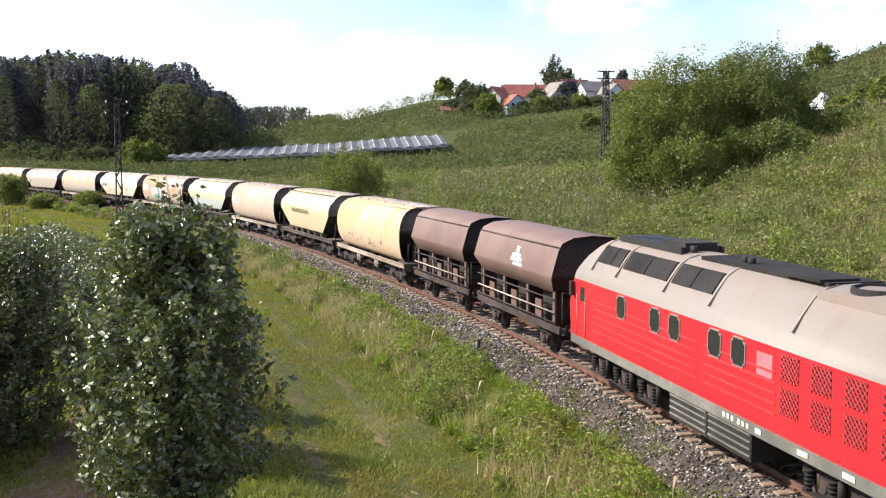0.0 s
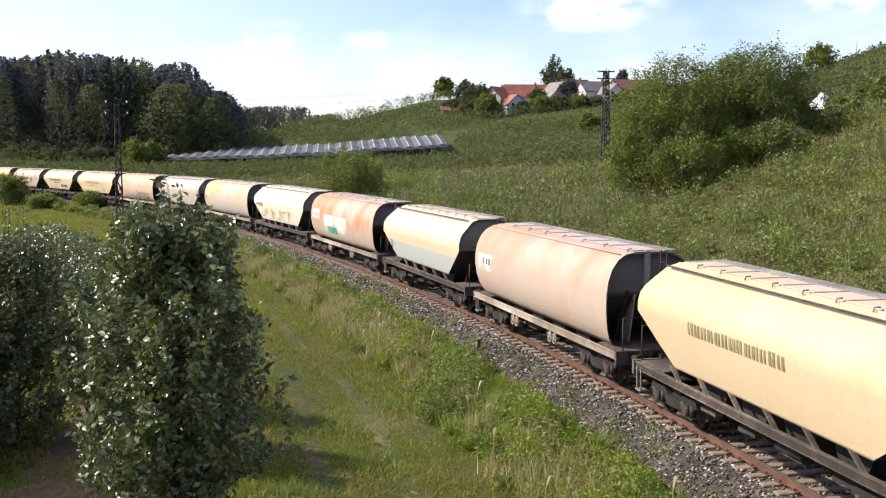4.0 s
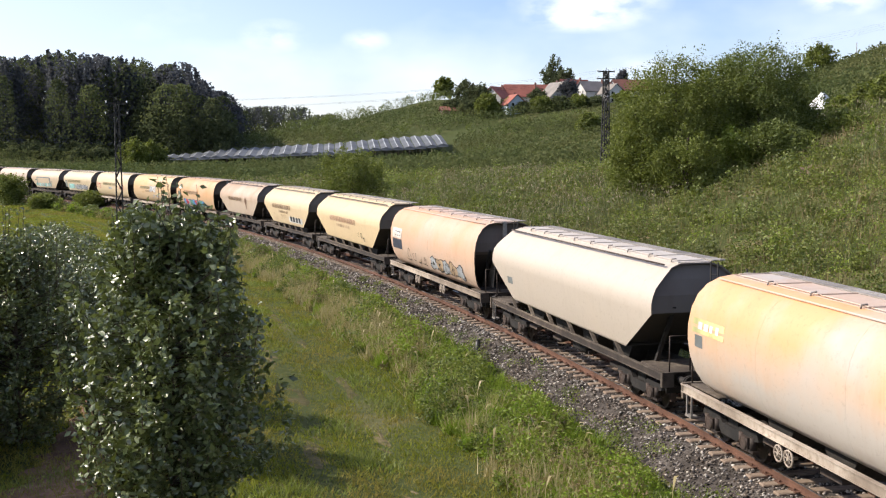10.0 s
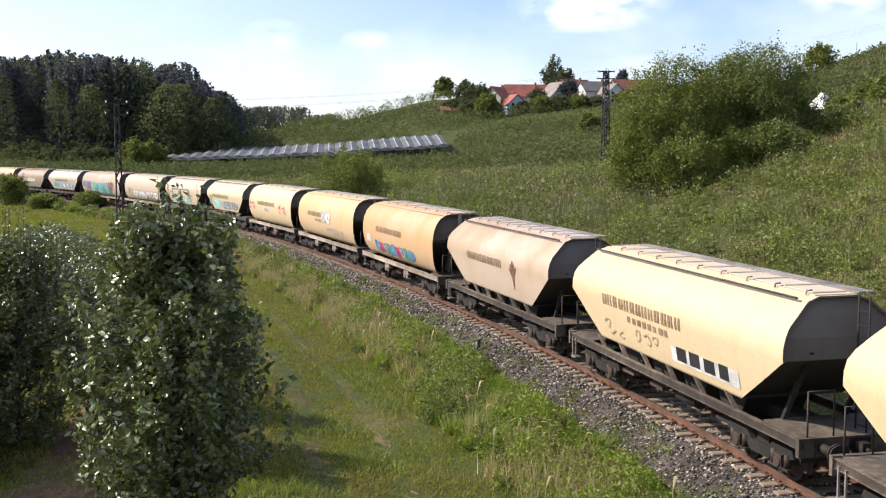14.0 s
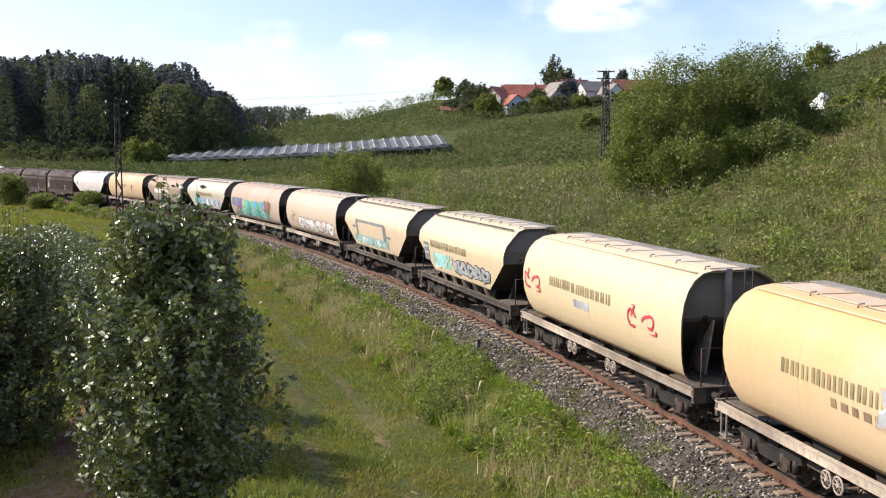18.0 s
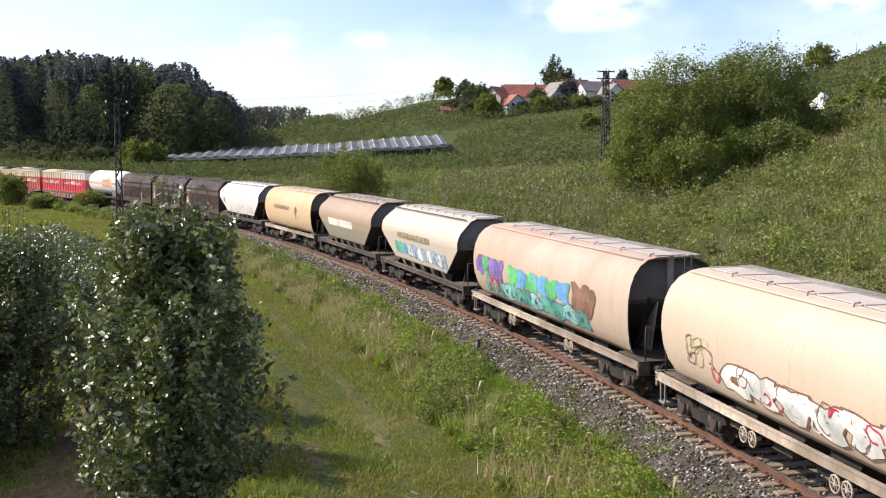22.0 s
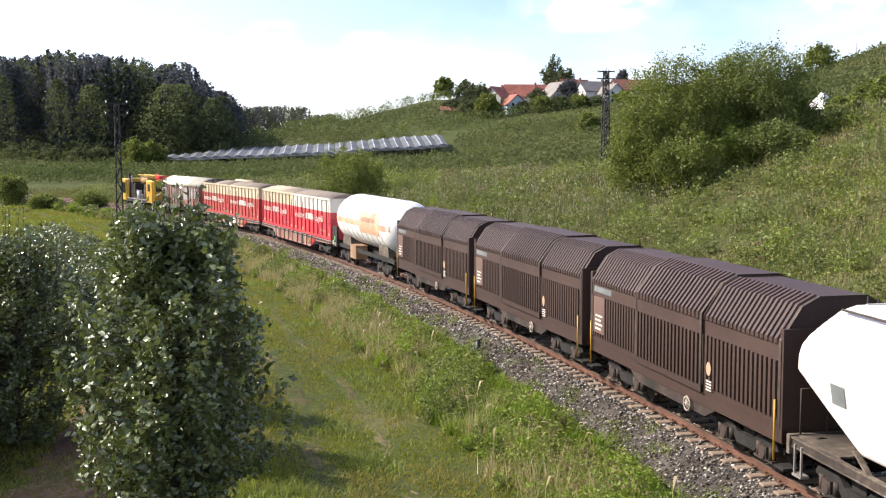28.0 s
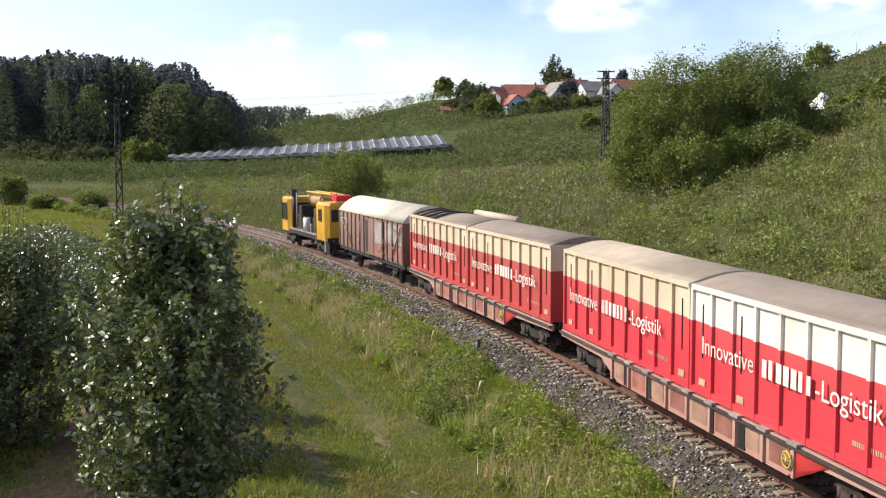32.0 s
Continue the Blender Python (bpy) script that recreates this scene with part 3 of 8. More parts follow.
def stripe(root, shell, x0, x1, z0, z1, mat, name="marking", label="", off=0.012, cols=1):
    """A flat painted patch that follows the side of a body."""
    bm = bmesh.new()
    n = max(1, int((z1 - z0) / 0.18))
    for c in range(cols):
        xa, xb = x0 + (x1 - x0) * c / cols, x0 + (x1 - x0) * (c + 1) / cols
        prev = None
        for k in range(n + 1):
            z = z0 + (z1 - z0) * k / n
            cur = (bm.verts.new(shell.point(xa, z, off)), bm.verts.new(shell.point(xb, z, off)))
            if prev:
                bm.faces.new((prev[0], prev[1], cur[1], cur[0]))
            prev = cur
    return part(name, bm, mat, root, label)


def word_bars(root, shell, x0, x1, z0, z1, mat, letters, name="lettering", label="", off=0.014, slim=False):
    """A word as plain bars, one to a letter."""
    rng = random.Random(letters * 7 + int(abs(x0) * 10))
    w = (x1 - x0) / letters
    full = z1
    for k in range(letters):
        lead = rng.uniform(0.02, 0.1)
        z1 = z0 + (full - z0) * (rng.choice((0.7, 0.72, 1.0)) if slim else rng.choice((0.94, 1.0)))
        bm = bmesh.new()
        stems = ((lead, rng.choice((0.24, 0.3))), (lead + 0.46, rng.choice((0.2, 0.26, 0.32)))) if letters > 8 else ((lead, rng.choice((0.5, 0.62, 0.74))),)
        for u, thick in stems:
            xa, xb = x0 + (k + u) * w, x0 + (k + u + thick) * w
            n = max(1, int((z1 - z0) / 0.15))
            prev = None
            for j in range(n + 1):
                z = z0 + (z1 - z0) * j / n
                cur = (bm.verts.new(shell.point(xa, z, off)), bm.verts.new(shell.point(xb, z, off)))
                if prev:
                    bm.faces.new((prev[0], prev[1], cur[1], cur[0]))
                prev = cur
        part(name, bm, mat, root, label)


def lettered(root, text, x0, x1, y, z, size, mat):
    """A painted word on a flat side, drawn to a given width."""
    cu = bpy.data.curves.new("lettering", "FONT")
    cu.body, cu.size = text, size
    ob = bpy.data.objects.new("lettering", cu)
    bpy.context.scene.collection.objects.link(ob)
    bpy.context.view_layer.update()
    me = bpy.data.meshes.new_from_object(ob.evaluated_get(bpy.context.evaluated_depsgraph_get()))
    bpy.data.objects.remove(ob)
    xs = [v.co.x for v in me.vertices]
    k = (x1 - x0) / (max(xs) - min(xs))
    for v in me.vertices:
        v.co = (x0 + (v.co.x - min(xs)) * k, -y, z + v.co.y)
    me.materials.clear()
    me.materials.append(mat)
    return placed("lettering", me, root)


def blob_paint(root, shell, x0, x1, z0, z1, mats, count, seed, label="", line=0.0):
    """Sprayed graffiti: a chain of fat curved strokes, each colour its own patch."""
    rng = random.Random(seed)
    for mi, mat in enumerate(mats):
        for k in range(count):
            bm = bmesh.new()
            cx = x0 + (x1 - x0) * (k + rng.uniform(0.2, 0.8)) / count
            ang = rng.uniform(0, math.pi * 2)
            zz = rng.uniform(z0 + 0.25 * (z1 - z0), z1 - 0.25 * (z1 - z0))
            wide = line or (z1 - z0) * rng.uniform(0.16, 0.3)
            prev = None
            x, z = cx, zz
            for j in range(14):
                ang += rng.uniform(-0.75, 0.75) + 0.3
                x += math.cos(ang) * (z1 - z0) * 0.16
                z += math.sin(ang) * (z1 - z0) * 0.16
                x, z = min(max(x, x0), x1), min(max(z, z0), z1)
                nx, nz = -math.sin(ang) * wide / 2, math.cos(ang) * wide / 2
                off = 0.024 + 0.003 * mi + 0.0002 * k
                cur = (bm.verts.new(shell.point(x + nx, z + nz, off)), bm.verts.new(shell.point(x - nx, z - nz, off)))
                if prev:
                    bm.faces.new((prev[0], prev[1], cur[1], cur[0]))
                prev = cur
            part("graffiti", bm, mat, root, label)


def bubbles(root, shell, x0, x1, z0, z1, fills, outline, count, seed, label=""):
    """A row of fat sprayed letters without meaning: rounded patches with a darker rim."""
    rng = random.Random(seed)
    w = (x1 - x0) / count
    for k in range(count):
        cx, cz = x0 + (k + 0.5) * w, (z0 + z1) / 2 + rng.uniform(-0.06, 0.06) * (z1 - z0)
        n = 16
        ph = rng.uniform(0, 6)
        q = [1 + 0.18 * math.sin(3 * 2 * math.pi * j / n + ph) + rng.uniform(-0.16, 0.16) for j in range(n)]
        hole = rng.random() < 0.6
        for rim, mat, off in ((1.14, outline, 0.016), (1.0, fills[k % len(fills)], 0.021)):
            bm = bmesh.new()
            outer, inner = [], []
            for j in range(n):
                a = 2 * math.pi * j / n
                sq = 1 / max(abs(math.cos(a)), abs(math.sin(a))) ** 0.6
                for ring, f in ((outer, rim), (inner, 0.3 if hole and rim == 1.0 else 0.05)):
                    r = q[j] * f * sq
                    z = min(max(cz + math.sin(a) * r * (z1 - z0) * 0.48, z0 - 0.12), z1 + 0.12)
                    ring.append(bm.verts.new(shell.point(cx + math.cos(a) * r * w * 0.5, z, off + 0.001 * (k % 2))))
            for j in range(n):
                bm.faces.new((outer[j], outer[(j + 1) % n], inner[(j + 1) % n], inner[j]))
            part("graffiti", bm, mat, root, label)
    blob_paint(root, shell, x0, x1, z0, z1, [outline], count, seed + 1, label, 0.035)
    blob_paint(root, shell, x0, x1, z0, z1, [fills[-1]], max(2, count // 2), seed + 2, label, 0.06)


class Flat:
    """A plane side for markings, at a given half width."""

    def __init__(self, y):
        self.y = y

    def point(self, x, z, off):
        return Vector((x, -self.y - off, z))


def flat_paint(name, colour, rough=0.55):
    return speckled(name, [tuple(0.72 * v for v in colour), colour, tuple(min(1, 1.12 * v) for v in colour)], 4, rough, 0, 0.08, 0.004, 1.1)


# vehicle table: where each body's rear end lies in the train, in metres, at the start
REAR = [17.7, 27.9, 37.4, 52.7, 67.7, 83.1, 97.9, 114.6, 131.2, 147.5, 163.9, 179.4, 196.0, 210.9, 225.2, 240.3, 256.2, 270.9, 284.9, 299.6, 314.9, 332.1, 347.0, 361.3, 376.5, 391.1, 403.0, 415.1, 427.2, 440.9, 461.0, 480.6, 494.7, 510.3]
TRAIN = []          # (root, middle of the vehicle in the train, half distance of the bogies)


def in_train(root, i, gap):
    front, rear = (REAR[i - 1] + gap if i else -2.4), REAR[i]
    TRAIN.append((root, (front + rear) / 2, max(2.5, (rear - front) / 2 - 1.6)))


def half(i, gap):
    return (REAR[i] - (REAR[i - 1] + gap if i else -2.4)) / 2


CREAM, SAND, OCHRE, RUST = (0.74, 0.66, 0.46), (0.66, 0.56, 0.38), (0.62, 0.42, 0.2), (0.36, 0.19, 0.1)
LIGHT, GREY, PINK = (0.74, 0.73, 0.68), (0.5, 0.5, 0.46), (0.5, 0.3, 0.2)
INK = {"brown": flat_paint("lettering_brown", (0.3, 0.2, 0.12)), "olive": flat_paint("lettering_olive", (0.3, 0.25, 0.13)), "rose": flat_paint("lettering_rose", (0.5, 0.3, 0.2)),
       "faint": flat_paint("lettering_faint", (0.56, 0.4, 0.26)), "dark": flat_paint("lettering_dark", (0.05, 0.06, 0.09)), "blue": flat_paint("lettering_blue", (0.13, 0.16, 0.27)),
       "teal": flat_paint("spray_teal", (0.12, 0.42, 0.34)), "green": flat_paint("spray_green", (0.12, 0.5, 0.12)), "violet": flat_paint("spray_violet", (0.26, 0.16, 0.5)),
       "sky": flat_paint("spray_sky", (0.14, 0.36, 0.68)), "aqua": flat_paint("spray_aqua", (0.32, 0.66, 0.62)), "red": flat_paint("spray_red", (0.68, 0.05, 0.09)),
       "white": flat_paint("spray_white", (0.76, 0.76, 0.74)), "black": flat_paint("spray_black", (0.03, 0.03, 0.035)), "mud": flat_paint("spray_mud", (0.24, 0.13, 0.09)), "panel": flat_paint("pale_panel", (0.74, 0.7, 0.62)), "silver": flat_paint("spray_silver", (0.42, 0.44, 0.46)), "lemon": flat_paint("spray_lemon", (0.68, 0.68, 0.3)), "grey": flat_paint("label_grey", (0.22, 0.24, 0.24))}

# (index, round body, base, stain, stain amount, height of the stain, lower colour, label)
GRAIN = [
    (3, True, (0.7, 0.6, 0.44), (0.6, 0.34, 0.13), 1.0, 2.6, None, "ochre rounded grain wagon with rust streaks and an end darkened for shade and soot"),
    (4, False, (0.7, 0.62, 0.42), (0.62, 0.42, 0.2), 0.6, 3.0, None, "yellow angular grain wagon with faded lettering"),
    (5, True, (0.6, 0.54, 0.46), (0.5, 0.26, 0.16), 1.0, 2.9, None, "grey rounded grain wagon with a pinkish rusty upper half"),
    (6, False, (0.76, 0.68, 0.5), (0.6, 0.46, 0.3), 0.4, 3.6, (0.42, 0.45, 0.43), "cream angular grain wagon with a grey-green lower side"),
    (7, True, (0.64, 0.6, 0.54), (0.46, 0.22, 0.1), 1.0, 2.2, None, "rusty rounded grain wagon with a pale repainted panel"),
    (8, False, (0.84, 0.82, 0.68), (0.7, 0.66, 0.4), 0.4, 3.6, None, "bright white angular grain wagon with faded green spray"),
    (9, True, (0.58, 0.59, 0.55), (0.66, 0.36, 0.17), 1.0, 2.5, None, "grey rounded grain wagon with orange rust patches"),
    (10, False, (0.58, 0.57, 0.5), (0.56, 0.46, 0.36), 0.6, 3.2, None, "pale grey angular grain wagon"),
    (11, True, (0.66, 0.55, 0.44), (0.6, 0.34, 0.2), 1.0, 2.5, None, "pink-brown rounded grain wagon with a white name panel"),
    (12, False, (0.76, 0.66, 0.42), (0.62, 0.46, 0.24), 0.5, 3.3, None, "cream angular grain wagon with faded red lettering"),
    (13, False, (0.74, 0.66, 0.44), (0.56, 0.42, 0.24), 0.45, 3.3, None, "cream angular grain wagon with dark lettering and a black tag"),
    (14, False, (0.62, 0.56, 0.46), (0.4, 0.26, 0.16), 0.95, 2.8, None, "grey-brown angular grain wagon with a wheat-ear emblem"),
    (15, True, (0.66, 0.52, 0.34), (0.58, 0.31, 0.14), 1.0, 2.3, None, "orange rounded grain wagon with colourful spray at the sill"),
    (16, True, (0.7, 0.58, 0.38), (0.62, 0.38, 0.16), 0.9, 2.6, None, "ochre rounded grain wagon with brown lettering and silver spray"),
    (17, True, (0.74, 0.66, 0.44), (0.6, 0.46, 0.28), 0.5, 3.2, None, "cream rounded grain wagon with red tags"),
    (18, False, (0.7, 0.64, 0.44), (0.5, 0.42, 0.28), 0.6, 3.3, None, "cream angular grain wagon with aqua and black spray"),
    (19, False, (0.68, 0.6, 0.44), (0.52, 0.4, 0.28), 0.6, 3.1, None, "sand-coloured angular grain wagon with a sprayed outline frame"),
    (20, True, (0.6, 0.55, 0.45), (0.5, 0.36, 0.26), 0.7, 2.8, None, "sand-coloured rounded grain wagon with large white graffiti"),
    (21, True, (0.54, 0.48, 0.4), (0.4, 0.26, 0.18), 0.9, 2.8, None, "grey-brown rounded grain wagon with a long bright graffiti"),
    (22, False, (0.55, 0.54, 0.46), (0.5, 0.44, 0.34), 0.5, 3.3, None, "pale angular grain wagon with olive lettering and spray below"),
    (23, False, (0.4, 0.33, 0.24), (0.3, 0.2, 0.13), 0.8, 2.8, (0.24, 0.21, 0.16), "brown angular grain wagon with a blank pale panel"),
    (24, True, (0.64, 0.53, 0.36), (0.54, 0.32, 0.15), 0.9, 2.6, None, "orange-tan rounded grain wagon with a wheat-ear emblem"),
    (25, False, (0.82, 0.84, 0.84), (0.6, 0.56, 0.5), 0.35, 3.4, None, "white angular grain wagon with grey scrawls"),
]


def build_grain_wagons():
    for i, rnd, base, stain, amount, high, low, label in GRAIN:
        gap = 2.3
        h = half(i, gap)
        rng = random.Random(100 + i)
        base = (base[0] * 0.82, base[1] * 0.725, base[2] * 0.69)
        skin = wagon_paint("wagon_paint", base, stain, amount, high, low=low, split=2.35)
        roof = wagon_paint("roof_paint", tuple(0.6 * a + 0.2 for a in base), stain, 0.4, 3.0, rough=0.6)
        # end sheets carry shade as well as soot: nearly black below the break
        end_mat = wagon_paint("shaded_end_paint", tuple(0.05 + 0.2 * a for a in base), (0.1, 0.07, 0.055), 0.7, 2.6, rough=0.8, low=(0.035, 0.03, 0.027), split=2.72)
        frame_mat = M["frame_light"] if rnd else M["frame_dark"]
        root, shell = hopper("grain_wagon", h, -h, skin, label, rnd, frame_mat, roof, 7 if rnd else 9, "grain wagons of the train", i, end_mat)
        in_train(root, i, gap)
        decorate(i, root, shell, h)


def ear(root, sh, x, z0, z1, mat):
    """A painted ear of wheat: a tapering stalk, a row of grains up each side and one at the tip."""
    tall = z1 - z0
    bm = bmesh.new()
    rows = [(-0.02, 0.02, 0.0), (-0.06, 0.07, 0.2), (-0.12, 0.13, 0.42), (-0.16, 0.18, 0.6)]
    prev = None
    for a, b, f in rows:
        cur = (bm.verts.new(sh.point(x + a, z0 + f * tall, 0.016)), bm.verts.new(sh.point(x + b, z0 + f * tall, 0.016)))
        if prev:
            bm.faces.new((prev[0], prev[1], cur[1], cur[0]))
        prev = cur
    part("emblem", bm, mat, root, "faded brown wheat-ear emblem")
    for dx, f, lean in ((-0.2, 0.6, -0.1), (0.2, 0.58, 0.12), (-0.1, 0.74, -0.06), (0.14, 0.76, 0.08), (0.02, 0.86, 0.02), (0.27, 0.68, 0.14)):
        bm = bmesh.new()
        vs = []
        for j in range(8):
            t = 2 * math.pi * j / 8
            zz = z0 + f * tall + 0.15 * math.sin(t)
            vs.append(bm.verts.new(sh.point(x + dx + 0.085 * math.cos(t) + lean * math.sin(t), zz, 0.018)))
        bm.faces.new(vs)
        part("emblem", bm, mat, root)


def decorate(i, root, sh, h):
    bars = lambda a, b, z0, z1, ink, n, label="": word_bars(root, sh, a * 2 * h - h, b * 2 * h - h, z0, z1, INK[ink], n, "lettering", label)
    patch = lambda a, b, z0, z1, ink, name="panel", label="": stripe(root, sh, a * 2 * h - h, b * 2 * h - h, z0, z1, INK[ink], name, label)
    spray = lambda a, b, z0, z1, inks, n, label="sprayed graffiti", line=0.0: blob_paint(root, sh, a * 2 * h - h, b * 2 * h - h, z0, z1, [INK[k] for k in inks], n, 7 * i + n, label, line)
    fat = lambda a, b, z0, z1, inks, rim, n, label="fat sprayed graffiti": bubbles(root, sh, a * 2 * h - h, b * 2 * h - h, z0, z1, [INK[k] for k in inks], INK[rim], n, 3 * i + n, label)
    long_word = {4: ("olive", 0.25, 0.62), 12: ("rose", 0.24, 0.66), 13: ("brown", 0.2, 0.62), 14: ("brown", 0.24, 0.6), 15: ("brown", 0.22, 0.6), 16: ("olive", 0.2, 0.58), 17: ("olive", 0.22, 0.64), 18: ("olive", 0.16, 0.62), 22: ("olive", 0.24, 0.68), 24: ("brown", 0.22, 0.56)}
    if i in long_word:
        ink, a, b = long_word[i]
        bars(a, b, 2.58, 2.9, ink, 13)
    if i in (12, 13, 16):
        bars(0.34, 0.56, 2.28, 2.46, "faint" if i == 12 else "brown", 8)
    if i in (14, 24):
        ear(root, sh, 0.7 * 2 * h - h, 1.9, 3.0, INK["mud"])
    if i == 3:
        spray(0.2, 0.75, 1.7, 2.1, ["mud"], 8, "faded grey scrawl", 0.05)
    if i == 5:
        patch(0.03, 0.17, 2.3, 2.95, "panel")
        bars(0.08, 0.16, 2.55, 2.8, "blue", 3)
    if i == 6:
        for k in range(4):
            patch(0.1, 0.13, 2.0 + 0.1 * k, 2.05 + 0.1 * k, "dark", "data_label")
    if i == 7:
        patch(0.02, 0.16, 2.45, 3.1, "panel")
        bars(0.07, 0.15, 2.7, 2.95, "blue", 3)
        patch(0.03, 0.05, 2.68, 2.98, "blue", "emblem")
        patch(0.24, 0.62, 1.85, 2.85, "panel")
        fat(0.3, 0.46, 1.75, 2.15, ["teal"], "green", 4)
    if i == 8:
        bars(0.05, 0.2, 2.5, 2.78, "blue", 6)
        spray(0.12, 0.8, 1.75, 2.4, ["lemon", "faint"], 10, "faded green graffiti", 0.07)
    if i == 9:
        patch(0.02, 0.14, 2.7, 3.05, "lemon")
        bars(0.04, 0.13, 2.8, 2.98, "white", 4)
        patch(0.03, 0.06, 2.35, 2.65, "grey", "data_label")
    if i == 10:
        patch(0.12, 0.16, 2.1, 2.35, "grey", "data_label")
    if i == 11:
        patch(0.03, 0.16, 2.55, 3.05, "panel")
        patch(0.03, 0.16, 2.0, 2.5, "dark")
        bars(0.07, 0.155, 2.65, 2.92, "dark", 3)
        spray(0.18, 0.5, 1.6, 2.15, ["black"], 6, "black scrawled graffiti", 0.04)
        fat(0.52, 0.88, 1.55, 2.1, ["silver", "faint"], "black", 5)
    if i == 12:
        spray(0.68, 0.78, 1.75, 2.2, ["black"], 3, "black tag", 0.04)
    if i == 13:
        patch(0.56, 0.84, 1.72, 2.12, "white", "graffiti", "white and black tag")
        bars(0.58, 0.82, 1.78, 2.14, "black", 4)
        spray(0.2, 0.5, 1.75, 2.15, ["faint"], 6, "faint scrawl", 0.05)
    if i == 15:
        fat(0.2, 0.75, 1.55, 2.05, ["sky", "red", "silver", "teal"], "blue", 9)
        patch(0.06, 0.12, 1.95, 2.35, "white", "data_label")
    if i == 16:
        fat(0.46, 0.62, 2.3, 2.95, ["silver", "white"], "faint", 2, "silver spray over the lettering")
        spray(0.55, 0.85, 1.6, 2.0, ["silver", "sky"], 5, "scrawled graffiti", 0.05)
    if i == 17:
        spray(0.02, 0.16, 2.2, 2.9, ["red"], 4, "red tag", 0.08)
        spray(0.74, 0.9, 2.2, 2.85, ["red"], 4, "red tag", 0.08)
        patch(0.4, 0.5, 2.15, 2.4, "silver")
    if i == 18:
        patch(0.06, 0.13, 1.9, 2.75, "grey", "data_panel", "grey data panel")
        bars(0.068, 0.122, 2.5, 2.6, "white", 4)
        bars(0.068, 0.122, 2.2, 2.28, "white", 5)
        patch(0.18, 0.4, 1.75, 2.35, "aqua", "graffiti")
        spray(0.18, 0.44, 1.7, 2.4, ["white"], 5, "", 0.06)
        fat(0.44, 0.84, 1.75, 2.3, ["silver"], "black", 5)
    if i == 19:
        for a, b, z0, z1 in ((0.2, 0.68, 2.85, 3.0), (0.2, 0.23, 2.0, 3.0), (0.65, 0.7, 1.9, 2.9), (0.14, 0.2, 2.5, 2.62), (0.7, 0.76, 2.3, 2.42)):
            patch(a, b, z0, z1, "grey", "graffiti")
        fat(0.16, 0.72, 1.72, 2.12, ["aqua", "silver", "aqua", "white"], "teal", 10)
    if i == 20:
        fat(0.26, 0.95, 1.6, 2.3, ["white"], "mud", 7)
        spray(0.12, 0.24, 1.9, 2.6, ["lemon", "mud"], 3, "scrawled flowers", 0.04)
        spray(0.2, 0.9, 1.7, 2.25, ["red"], 6, "", 0.05)
    if i == 21:
        fat(0.1, 0.8, 1.52, 2.1, ["teal", "teal", "aqua"], "blue", 10)
        fat(0.03, 0.25, 2.15, 2.85, ["violet", "green", "violet"], "blue", 4)
        fat(0.3, 0.7, 2.15, 2.75, ["green", "sky"], "teal", 6)
        fat(0.72, 0.84, 2.0, 2.85, ["mud"], "mud", 2)
        fat(0.12, 0.22, 1.6, 2.1, ["red"], "mud", 2)
    if i == 22:
        fat(0.2, 0.36, 1.85, 2.35, ["teal", "green", "sky"], "teal", 3)
        fat(0.38, 0.86, 1.75, 2.3, ["white", "silver"], "sky", 8)
    if i == 23:
        patch(0.2, 0.66, 2.28, 2.72, "panel", "panel", "blank pale panel")
    if i == 25:
        patch(0.1, 0.14, 2.3, 2.7, "grey", "data_label")
        spray(0.2, 0.9, 1.65, 2.2, ["grey"], 10, "grey scrawled graffiti", 0.05)


build_grain_wagons()


# ---- the other vehicles ----
BROWN = wagon_paint("brown_wagon_paint", (0.13, 0.075, 0.06), (0.2, 0.13, 0.1), 0.7, 2.6, rough=0.6)
HOOD = wagon_paint("hood_paint", (0.044, 0.022, 0.017), (0.072, 0.041, 0.031), 0.6, 2.0, rough=0.6)
LOCO_RED = wagon_paint("loco_red", (0.72, 0.02, 0.03), (0.66, 0.06, 0.06), 0.3, 3.4, rough=0.32)
LOCO_GREY = wagon_paint("loco_roof_grey", (0.225, 0.205, 0.18), (0.25, 0.19, 0.15), 0.7, 3.6, rough=0.6)
# a faint highlight on the ribs, kept as a slightly pinker, dusty red
RIB_RED = flat_paint("lit_dusty_rib_red", (0.7, 0.045, 0.05))
SILL_GREY = speckled("loco_frame_grey", [(0.14, 0.14, 0.12), (0.2, 0.2, 0.17), (0.27, 0.26, 0.23)], 6, 0.7)


